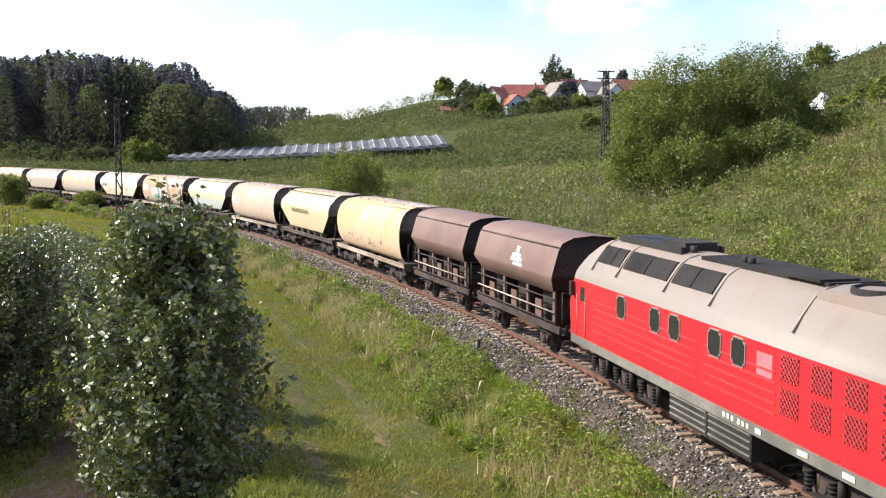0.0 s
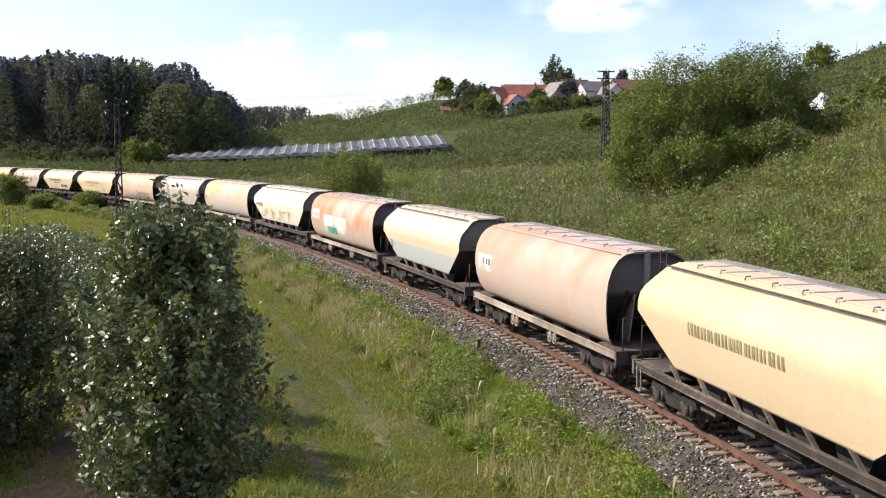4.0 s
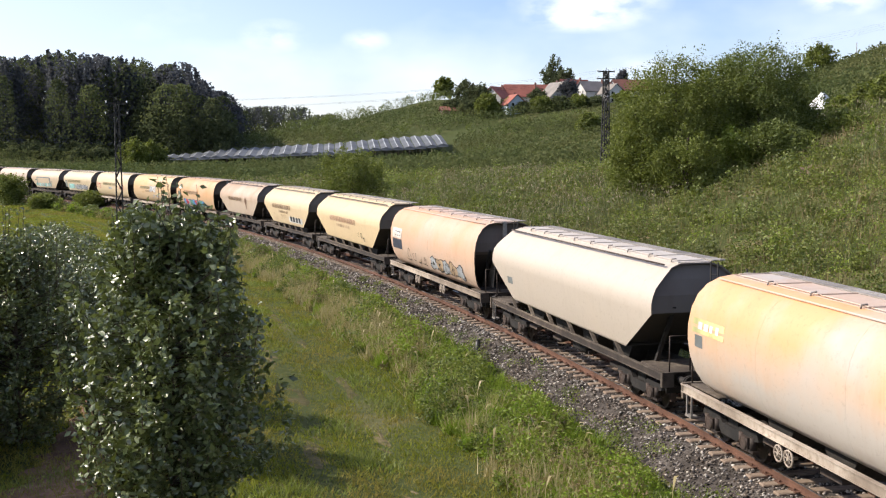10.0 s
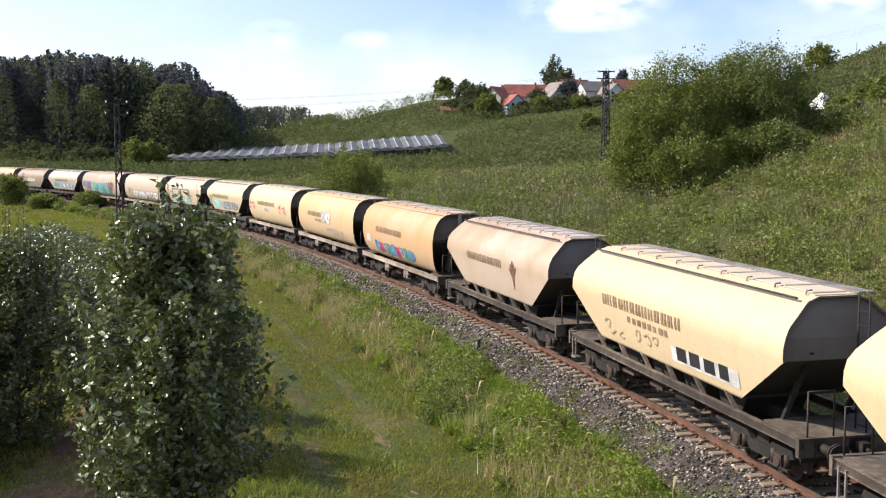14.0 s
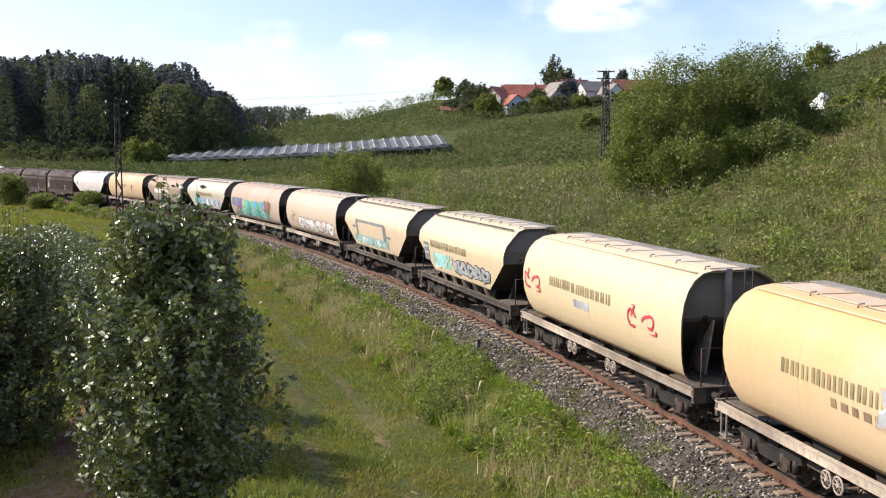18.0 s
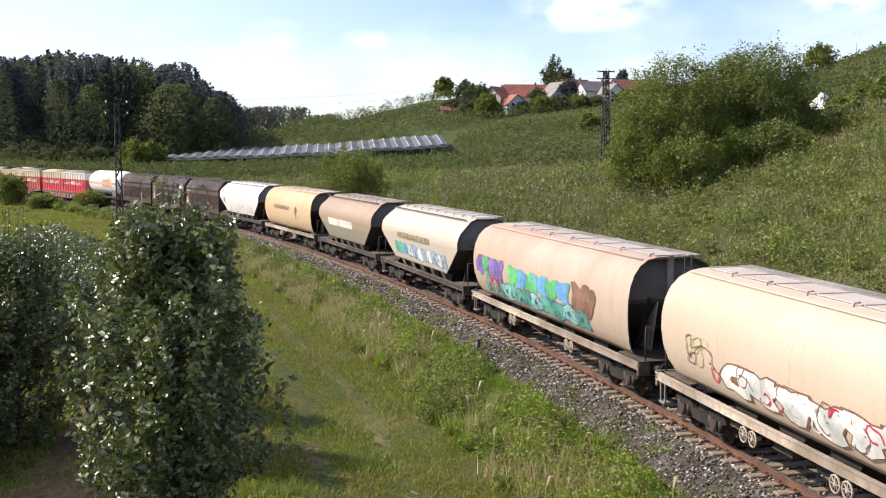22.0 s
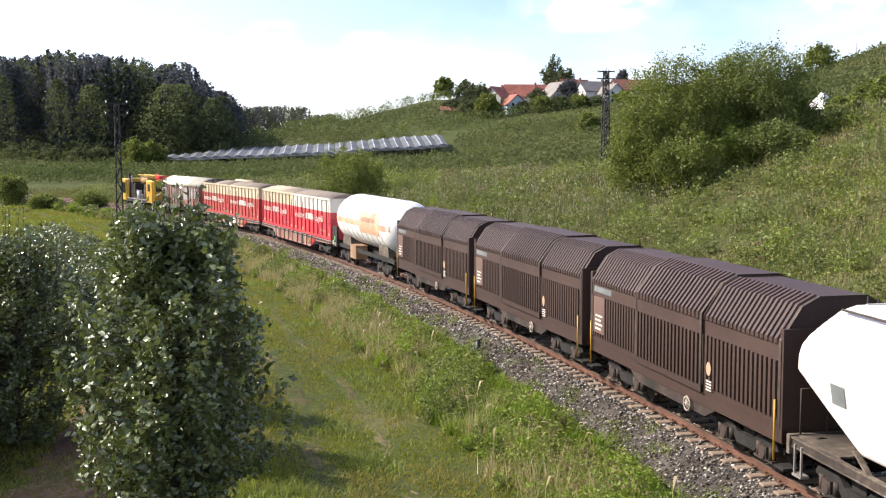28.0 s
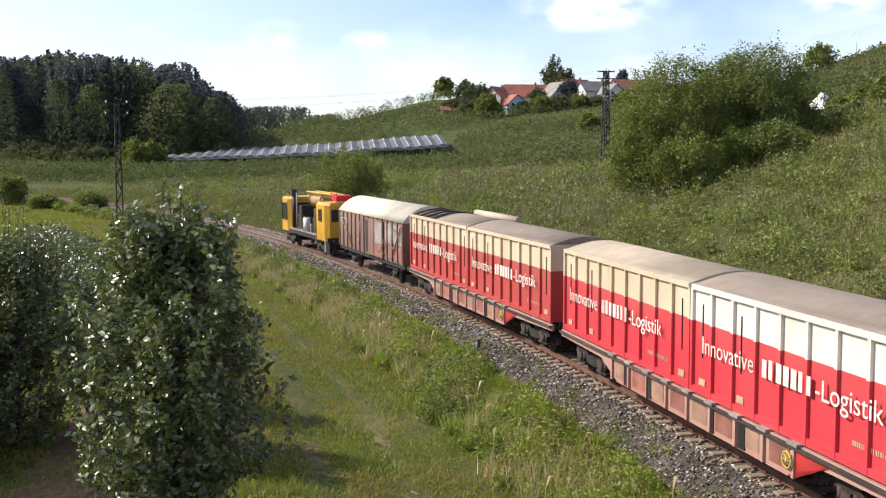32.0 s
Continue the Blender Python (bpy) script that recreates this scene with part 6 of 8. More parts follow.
# ---- plants ----
def leafy(name, dark, light, rough=0.5, through_light=0.3, warm=None, patch=None, patch_scale=0.12, gloss=0.3, lit=0.5):
    m, nt, b = material(name, rough)
    b.inputs["Specular IOR Level"].default_value = gloss
    geo = nt.nodes.new("ShaderNodeNewGeometry")
    stops = [(0.0, dark), (0.6, light)] + ([(0.9, warm)] if warm else [(1.0, tuple(min(1, 1.25 * v) for v in light))])
    col = ramp_node(nt, geo.outputs["Random Per Island"], stops)
    wide = noise_node(nt, 0.35, 3.0)
    col = mix_node(nt, ramp_node(nt, wide, [(0.35, (0.0, 0.0, 0.0)), (0.65, (0.45, 0.45, 0.45))]), col, tuple(0.65 * v for v in light))
    if patch:
        broad = noise_node(nt, patch_scale, 5.0, 0.65)
        col = mix_node(nt, ramp_node(nt, broad, [(0.46, (0.0, 0.0, 0.0)), (0.62, (0.85, 0.85, 0.85))]), col, patch)
    nt.links.new(col, b.inputs["Base Color"])
    if through_light:
        t = nt.nodes.new("ShaderNodeBsdfTranslucent")
        bright = mix_node(nt, lit, col, (0.25, 0.3, 0.03))
        nt.links.new(bright, t.inputs["Color"])
        mx = nt.nodes.new("ShaderNodeMixShader")
        mx.inputs["Fac"].default_value = through_light
        nt.links.new(b.outputs["BSDF"], mx.inputs[1])
        nt.links.new(t.outputs["BSDF"], mx.inputs[2])
        nt.links.new(mx.outputs["Shader"], nt.nodes["Material Output"].inputs["Surface"])
    return m


def raw_mesh(name, verts, faces, mats, index=None, smooth=False):
    """A mesh from arrays: verts (n, 3), faces (m, k)."""
    me = bpy.data.meshes.new(name)
    n, k = faces.shape
    me.vertices.add(len(verts))
    me.vertices.foreach_set("co", np.ascontiguousarray(verts, dtype=np.float32).ravel())
    me.loops.add(n * k)
    me.loops.foreach_set("vertex_index", np.ascontiguousarray(faces, dtype=np.int32).ravel())
    me.polygons.add(n)
    me.polygons.foreach_set("loop_start", np.arange(0, n * k, k, dtype=np.int32))
    for m in mats:
        me.materials.append(m)
    if index is not None:
        me.polygons.foreach_set("material_index", np.ascontiguousarray(index, dtype=np.int32))
    me.update(calc_edges=True)
    return me


def leaves(gen, centres, length, wide=0.55, lift=0.35, spread=0.35):
    """Folded leaves at the given places: four points, two triangles each."""
    n = len(centres)
    d = gen.normal(size=(n, 3))
    d[:, 2] = d[:, 2] * (1 - lift) - 0.1
    d /= np.linalg.norm(d, axis=1)[:, None]
    u = np.cross(d, gen.normal(size=(n, 3)))
    u /= np.linalg.norm(u, axis=1)[:, None]
    w = np.cross(d, u)
    ln = (np.broadcast_to(length, n) * gen.uniform(1 - spread, 1 + spread, n))[:, None]
    a = centres
    tip = centres + d * ln
    mid = centres + d * ln * 0.45
    l = mid + u * ln * wide * 0.5 + w * ln * 0.1
    r = mid - u * ln * wide * 0.5 + w * ln * 0.1
    verts = np.stack([a, l, tip, r], 1).reshape(-1, 3)
    i = np.arange(n)[:, None] * 4
    faces = np.concatenate([i + [0, 1, 2], i + [0, 2, 3]], 1).reshape(-1, 3)
    return verts, faces


def blades(gen, feet, height, width, lean=0.25):
    """Grass blades, one narrow triangle each."""
    n = len(feet)
    a = gen.uniform(0, 2 * np.pi, n)
    side = np.stack([np.cos(a), np.sin(a), np.zeros(n)], -1) * (np.broadcast_to(width, n) * gen.uniform(0.6, 1.3, n))[:, None] / 2
    h = np.broadcast_to(height, n) * gen.uniform(0.55, 1.25, n)
    tip = feet + np.stack([gen.normal(0, lean, n) * h, gen.normal(0, lean, n) * h, h], -1)
    verts = np.stack([feet - side, feet + side, tip], 1).reshape(-1, 3)
    return verts, np.arange(3 * n).reshape(-1, 3)


def stuff(name, verts, faces, mats, label, category, index=None):
    ob = new(name, raw_mesh(name, verts, faces, mats, index))
    return tagged(ob, label, category, kind="stuff")


LEAF = {
    "apple": leafy("apple_leaf", (0.045, 0.065, 0.02), (0.125, 0.158, 0.052), 0.36, 0.16, (0.22, 0.26, 0.1), gloss=0.9),
    "bush": leafy("bush_leaf", (0.066, 0.086, 0.018), (0.175, 0.205, 0.046), 0.55, 0.3),
    "cherry": leafy("cherry_leaf", (0.05, 0.072, 0.02), (0.15, 0.185, 0.05), 0.5, 0.26),
    # distance haze is painted into the wood: pale blue-grey needles, greyed leaves
    "wood": leafy("hazed_needles", (0.09, 0.096, 0.106), (0.118, 0.125, 0.132), 0.9, 0.45, gloss=0.05, lit=0.0),
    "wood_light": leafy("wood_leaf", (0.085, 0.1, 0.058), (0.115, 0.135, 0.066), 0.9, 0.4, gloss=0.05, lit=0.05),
    "wood_bright": leafy("wood_bright_leaf", (0.11, 0.13, 0.06), (0.145, 0.168, 0.074), 0.9, 0.4, gloss=0.05, lit=0.1),
    "orchard": leafy("orchard_leaf", (0.078, 0.1, 0.042), (0.12, 0.147, 0.06), 0.9, 0.25, None, (0.15, 0.15, 0.065), 0.02, gloss=0.05, lit=0.2),
    "grass": leafy("meadow_grass", (0.12, 0.155, 0.012), (0.225, 0.25, 0.024), 0.7, 0.35, (0.36, 0.31, 0.075), (0.31, 0.23, 0.07), 0.3, gloss=0.15),
    "lush": leafy("lush_grass", (0.115, 0.205, 0.016), (0.24, 0.37, 0.036), 0.6, 0.4, (0.3, 0.38, 0.08), gloss=0.2),
    "straw": leafy("dry_grass", (0.3, 0.25, 0.11), (0.48, 0.4, 0.21), 0.7, 0.3, (0.6, 0.5, 0.32)),
    "bank": leafy("bank_grass", (0.095, 0.098, 0.036), (0.18, 0.172, 0.07), 0.7, 0.25, (0.33, 0.25, 0.15), (0.29, 0.205, 0.12), 0.12, gloss=0.15),
    "reed": leafy("reed_blade", (0.085, 0.1, 0.05), (0.16, 0.175, 0.09), 0.6, 0.25, (0.29, 0.265, 0.16), gloss=0.2),
    "herb": leafy("bank_herb", (0.045, 0.06, 0.02), (0.145, 0.165, 0.058), 0.6, 0.28, (0.26, 0.26, 0.13), (0.2, 0.217, 0.05), 0.3, gloss=0.25),
    "weed": leafy("weed_leaf", (0.1, 0.155, 0.02), (0.245, 0.32, 0.045), 0.55, 0.35, (0.36, 0.39, 0.12), (0.17, 0.2, 0.058), 0.5),
    "dock": leafy("dark_weed_leaf", (0.045, 0.075, 0.02), (0.11, 0.155, 0.04), 0.5, 0.25, (0.2, 0.22, 0.07)),
    "plume": leafy("grass_plume", (0.28, 0.215, 0.15), (0.42, 0.34, 0.25), 0.8, 0.3),
}
M["bark"] = speckled("bark", [(0.06, 0.045, 0.035), (0.13, 0.1, 0.08), (0.19, 0.16, 0.13)], 12, 0.9, 0, 0.8, 0.02)


def tree_mesh_parts(gen, height, radius, trunk_r, clumps, per, leaf, clump_r, base=0.25, column=False, shoots=True):
    """Wood and leaves of one tree at the origin. Returns a bmesh of the trunk, limbs, and the leaf arrays."""
    wood = bmesh.new()
    tube(wood, (0, 0, -0.2), (0.05, 0.03, height * 0.45), trunk_r, 9, trunk_r * 0.7)
    tube(wood, (0.05, 0.03, height * 0.45), (0.0, 0.08, height * 0.9), trunk_r * 0.7, 8, trunk_r * 0.2)
    cs = []
    while len(cs) < clumps:
        p = gen.uniform(-1, 1, 3)
        f = (p[2] + 1) / 2
        if column:
            limit = 0.62 + 0.38 * math.sin(math.pi * min(1, 0.2 + f * 0.75)) - 0.45 * max(0, f - 0.75)
        else:
            limit = math.sqrt(max(0.0, 1 - abs(2 * f - 0.9) ** 2.3 / 1.25))
        rr = math.hypot(p[0], p[1])
        if rr > limit or rr < limit * 0.35 * gen.random():
            continue
        wob = 1 + 0.22 * math.sin(5 * math.atan2(p[1], p[0]) + 7 * f)
        cs.append((p[0] * radius * wob, p[1] * radius * wob, height * (base + (1 - base) * f)))
    cs = np.array(cs)
    limbs = bmesh.new()
    for c in cs[::max(1, clumps // 26)]:
        z0 = max(height * 0.15, c[2] - math.hypot(c[0], c[1]) * 0.8)
        tube(limbs, (0.02, 0.02, min(z0, height * 0.85)), (c[0] * 0.9, c[1] * 0.9, c[2]), trunk_r * 0.32, 5, trunk_r * 0.08)
    tall = cs[cs[:, 2] > height * 0.45]
    tall = tall[gen.integers(0, len(tall), 90 if shoots else 0)]
    up = gen.random((len(tall), 16, 1)) * np.array([0.25, 0.15, 1.0]) * (height * 0.17)
    up = (tall[:, None] + up + gen.normal(0, 0.1, (len(tall), 16, 3))).reshape(-1, 3)
    pts = np.repeat(cs, per, 0) + gen.normal(size=(clumps * per, 3)).clip(-1.7, 1.7) * clump_r * np.array([1, 1, 0.8])
    v, f = leaves(gen, np.concatenate([pts, up]), leaf)
    return wood, limbs, v, f


def tree(name, gen, m, label, height, radius, trunk_r, clumps, per, leaf, clump_r, mat, group="", category="tree", base=0.25, column=False):
    root = thing(name, m, label, category, group)
    wood, limbs, v, f = tree_mesh_parts(gen, height, radius, trunk_r, clumps, per, leaf, clump_r, base, column)
    part("trunk", wood, M["bark"], root)
    part("branchwork", limbs, M["bark"], root)
    placed("crown", raw_mesh("crown", v, f, [mat]), root)
    return root


def apple_tree(gen, m, height, radius, shoots, label, group, leaf=0.1, per=46):
    """A trained apple tree: a stem, tiers of side branches and many upright shoots set with leaves."""
    root = thing("apple_tree", m, label, "tree", group)
    wood = bmesh.new()
    tube(wood, (0, 0, -0.3), (0.02, 0.04, height * 0.9), 0.075, 8, 0.02)
    part("trunk", wood, M["bark"], root)
    limbs = bmesh.new()
    pts = []
    lobes = gen.uniform(0, 2 * math.pi, 3)
    for k in range(shoots):
        f = gen.random() ** 0.9
        z0 = 0.15 + (height - 0.75) * f
        a = gen.uniform(0, 2 * math.pi)
        # uneven outline: a narrow foot, a broad shoulder, gaps between the tiers
        form = 0.68 + 0.95 * f - 1.2 * f ** 2.2
        form *= 1 + 0.16 * math.sin(2 * a + lobes[0] + 3 * f) + 0.13 * math.sin(3 * a + lobes[1] - 8 * f) + 0.1 * math.sin(17 * f + lobes[2] + a)
        reach = radius * form * gen.uniform(0.35, 1.1)
        d = np.array([math.cos(a), math.sin(a)])
        end = np.array([d[0] * reach, d[1] * reach, z0 + reach * gen.uniform(-0.2, 0.35)])
        tip = end + np.array([d[0] * 0.18, d[1] * 0.18, gen.uniform(0.3, 0.95)]) + gen.normal(0, 0.12, 3)
        if tip[2] > height:
            tip[2] = height - gen.uniform(0, 0.4)
        start = np.array([0.0, 0.0, max(0.1, z0 - 0.25)])
        if k % 2 == 0:
            tube(limbs, start, end, 0.018, 4, 0.01, caps=False)
            tube(limbs, end, tip, 0.01, 4, 0.004, caps=False)
        n = per
        t = gen.random(n)
        inner = start + (end - start) * (0.4 + 0.6 * t[:, None])
        outer = end + (tip - end) * t[:, None]
        pick = (gen.random(n) < 0.68)[:, None]
        pts.append(np.where(pick, outer, inner) + gen.normal(0, 0.05, (n, 3)))
    for k in range(26):
        a = gen.uniform(0, 2 * math.pi)
        r = gen.uniform(0.05, 0.85) * radius
        p0 = np.array([math.cos(a) * r, math.sin(a) * r, height - 0.9 - 0.3 * r])
        p1 = p0 + np.array([gen.normal(0, 0.1), gen.normal(0, 0.1), gen.uniform(0.5, 1.5)])
        tube(limbs, p0, p1, 0.01, 4, 0.004, caps=False)
        pts.append(p0 + (p1 - p0) * gen.random((20, 1)) + gen.normal(0, 0.03, (20, 3)))
    part("branchwork", limbs, M["bark"], root)
    v, f = leaves(gen, np.concatenate(pts), leaf, 0.6, 0.3)
    placed("crown", raw_mesh("crown", v, f, [LEAF["apple"]]), root)
    return root


def build_apple_rows():
    gen = np.random.default_rng(11)
    main = apple_tree(gen, pose(-5.0, 19.8, gz(-5.0, 19.8)), 5.9, 1.62, 560, "tall apple tree thick with glossy dark leaves", "apple trees beside the line", 0.135, 46)
    second = apple_tree(gen, pose(-10.0, 25.4, gz(-10.0, 25.4)), 5.2, 1.6, 420, "apple tree with dense dark foliage beside bare soil", "apple trees beside the line", 0.105, 48)
    third = apple_tree(gen, pose(-7.6, 26.5, gz(-7.6, 26.5)), 3.6, 1.4, 260, "apple tree with dense dark foliage", "apple trees beside the line", 0.15, 20)
    fourth = apple_tree(gen, pose(-8.6, 30.5, gz(-8.6, 30.5)), 3.4, 1.4, 240, "apple tree with dense dark foliage", "apple trees beside the line", 0.15, 20)
    base = [second, third, fourth]
    # two more row trees out of view, added to shade the soil alley
    for x, y in ((-12.2, 22.4), (-13.4, 26.8)):
        copy_thing(second, pose(x, y, gz(x, y), 0, 0, 70 * x))
    k = 0
    for row, lat, s0 in ((0, 15.4, 17.0), (1, 19.6, 9.0), (2, 23.8, 14.0), (3, 28.0, 20.0), (4, 32.2, 28.0)):
        s = s0
        while s < 80:
            p = on_line(s, lat + 0.07 * (s - 12))
            near = min(math.hypot(p.x - o.location.x, p.y - o.location.y) for o in (main, second, third, fourth))
            px = p.x / max(p.y, 1)
            low = 248 + (7.3 - gz(p.x, p.y) - 3.1) * 1950 / p.y
            # the wider left limit keeps near row trees out of view, for their shade
            if near > 2.0 and (-0.6 if p.y < 26 else -0.45) < px and p.y > 15 and low > 385:
                c = copy_thing(base[k % 3 if p.y < 25 else 1 + k % 2], pose(p.x + gen.uniform(-0.3, 0.3), p.y + gen.uniform(-0.3, 0.3), gz(p.x, p.y), 0, 0, gen.uniform(0, 360)) )
                q = gen.uniform(0.78, 0.95) * (0.92 if s > 40 else 1.0)
                c.scale = (1.05, 1.05, q)
                k += 1
            s += 2.7
    return k


build_apple_rows()


def build_big_trees():
    gen = np.random.default_rng(5)
    def spot(px, d):
        x = (px - 784) / 1950 * d
        return x, d
    # the group on the brow of the bank
    for px, d, top, rad, tone, clumps in ((1192, 84, 108, 4.2, "bush", 430), (1338, 86, 88, 4.3, "cherry", 470), (1136, 82, 180, 2.6, "bush", 170), (1215, 79, 235, 2.2, "bush", 110), (1365, 80, 225, 2.2, "cherry", 110), (1262, 87, 128, 2.6, "cherry", 190), (1402, 85, 178, 1.9, "cherry", 120), (1112, 83, 240, 1.4, "bush", 80), (1300, 81, 232, 1.3, "weed", 70), (1490, 84, 205, 1.9, "bush", 110)):
        x, y = spot(px, d)
        hgt = 7.3 + (248 - top) / 1950 * d - gz(x, y)
        tree("cherry_tree", gen, pose(x, y, gz(x, y)), "broad cherry tree in full dark green leaf" if rad > 2 else "young cherry tree in green leaf", hgt, rad, 0.2 if rad > 2 else 0.08, clumps, 100, 0.17, 0.38, LEAF[tone], "trees on the bank", base=0.05)
    # bush beyond the track and small ones beside it
    for px, d, hgt, rad in ((622, 118, 6.0, 3.7), (18, 150, 4.0, 2.0), (160, 138, 2.0, 1.5), (75, 140, 1.6, 1.3)):
        x, y = spot(px, d)
        tree("bush", gen, pose(x, y, gz(x, y)), "round green bush beside the railway", hgt, rad, 0.09, 170, 64, 0.24, 0.4, LEAF["bush"], "bushes", "bush", base=0.05)
    # round trees before the wood, and trees round the houses
    for px, d, hgt, rad, tone in ((240, 290, 9.0, 3.4, "bush"), (272, 296, 7.6, 3.4, "bush"), (787, 450, 7.6, 3.6, "bush"), (822, 410, 9, 4.0, "wood_light"), (846, 395, 10, 4.5, "wood_light"), (860, 385, 8, 3.6, "bush"), (978, 440, 15.5, 4.6, "wood_light"), (996, 430, 11, 4.0, "wood_light"), (905, 395, 5, 3.0, "bush"), (950, 400, 6, 3.0, "wood_light"), (1004, 395, 9, 3.0, "wood"), (1098, 430, 9.5, 2.5, "wood"), (1443, 215, 7.2, 2.9, "bush"), (1535, 100, 1.9, 2.0, "bush"), (1575, 92, 2.8, 2.0, "bush"), (1492, 98, 1.5, 1.5, "bush"), (800, 400, 4, 3.0, "wood_light"), (872, 386, 4.4, 3.0, "bush"), (925, 388, 3.6, 2.8, "wood_light"), (958, 386, 5.0, 3.4, "bush"), (990, 388, 4.0, 3.0, "wood_light"), (1022, 388, 4.0, 3.0, "bush"), (1052, 386, 3.2, 2.8, "wood_light"), (1100, 388, 3.6, 3.0, "bush"), (830, 392, 5.0, 3.2, "wood_light"), (1040, 330, 5, 3.5, "bush"), (1085, 300, 4, 3.0, "bush")):
        x, y = spot(px, d)
        tree("tree", gen, pose(x, y, gz(x, y)), "leafy green tree on the hillside", hgt, rad, 0.18, 90, 34, 0.011 * math.sqrt(d) * 3.2, rad * 0.16, LEAF[tone], "trees on the hill", base=0.08)


build_big_trees()


def build_wood():
    """The dark wood on the far side of the fields, and a strip of wood on the horizon."""
    gen = np.random.default_rng(21)
    V, F, I = [], [], []
    count = 0

    def add(x, y, hgt, rad, kind, per, size=0.8):
        nonlocal count
        z = gz(x, y)
        f = gen.random(per) ** (0.75 if kind == "spruce" else 0.6)
        a = gen.uniform(0, 2 * np.pi, per)
        if kind == "spruce":
            tier = 1 + 0.3 * np.sin(f * hgt * 3.2 + 2 * np.sin(a * 2))
            r = rad * (1 - f) ** 0.85 * np.sqrt(gen.uniform(0.4, 1, per)) * tier
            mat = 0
        elif kind == "pine":
            g = np.clip((f - 0.25) / 0.75, 0, 1)
            r = rad * np.sqrt(np.clip(1 - (1.7 * g - 0.75) ** 2, 0.05, 1)) * np.sqrt(gen.uniform(0.3, 1, per))
            r *= 1 + 0.4 * np.sin(4 * a + 17 * f + x)
            mat = 0
        else:
            r = rad * np.sqrt(np.clip(1 - (2 * f - 0.85) ** 2 / 1.35, 0.05, 1)) * np.sqrt(gen.uniform(0.55, 1, per))
            r *= 1 + 0.2 * np.sin(3 * a + 9 * f + y) + 0.12 * np.sin(7 * a - 15 * f)
            mat = {"oak": 1, "lime": 2}[kind]
        p = np.stack([x + r * np.cos(a), y + r * np.sin(a), z + hgt * (0.03 + 0.97 * f)], -1)
        v, q = leaves(gen, p, size, 0.8, 0.2)
        V.append(v)
        F.append(q + count)
        I.append(np.full(len(q), mat))
        count += len(v)

    skyline = ((-120, 0, 60, 95, 130, 165, 205, 260, 288, 300, 325, 350, 372, 395, 415, 432), (100, 102, 100, 90, 92, 97, 100, 108, 122, 115, 110, 122, 150, 162, 170, 200))
    for k in range(270):
        px = -120 + 545 * ((k * 0.618034) % 1.0)
        y = 335 + 95 * gen.random() ** 1.7
        x = (px - 784) / 1950 * y
        kind = "spruce" if gen.random() < 0.45 else ("pine" if gen.random() < 0.6 else "oak")
        top = np.interp(px, *skyline)
        hgt = max(5.0, 7.3 + (248 - top) / 1950 * y - gz(x, y)) * gen.uniform(0.8, 1.02)
        rad = {"spruce": gen.uniform(2.6, 3.8), "pine": gen.uniform(3.2, 4.4), "oak": gen.uniform(4.0, 5.5)}[kind]
        add(x, y, hgt, rad, kind, 620 if y < 385 else 340)
    # lighter broadleaved trees before and among the spruces
    for px, top, rad in ((165, 150, 4.6), (108, 140, 3.6), (300, 150, 6.5), (330, 150, 5.0), (355, 170, 5.5), (285, 185, 5.5), (380, 175, 4.5), (318, 200, 5.0), (345, 210, 5.0), (375, 215, 5.0), (400, 195, 4.0), (408, 222, 4.0), (255, 190, 4.0), (12, 135, 3.5), (270, 215, 4.5)):
        y = gen.uniform(324, 334)
        x = (px - 784) / 1950 * y
        add(x, y, 7.3 + (248 - top) / 1950 * y - gz(x, y), rad, "lime" if px in (300, 330, 165) else "oak", 1000, 0.75)
    for k in range(34):
        px = gen.uniform(-40, 425)
        y = gen.uniform(318, 326)
        add((px - 784) / 1950 * y, y, gen.uniform(2, 5), gen.uniform(2, 3.5), "oak", 160)
    for k in range(160):
        y = gen.uniform(560, 600)
        px = gen.uniform(395, 600)
        x = (px - 784) / 1950 * y
        hgt = max(3.0, 7.3 + (248 - (190 if px < 545 else 204)) / 1950 * y - gz(x, y)) * gen.uniform(0.85, 1.05)
        add(x, y, hgt, 5.0, "spruce" if gen.random() < 0.6 else "oak", 220, 0.7)
    stuff("wood", np.concatenate(V), np.concatenate(F), [LEAF["wood"], LEAF["wood_light"], LEAF["wood_bright"]], "mixed wood of spruce and oak behind the fields, distance haze in its colour", "forest", np.concatenate(I))


build_wood()


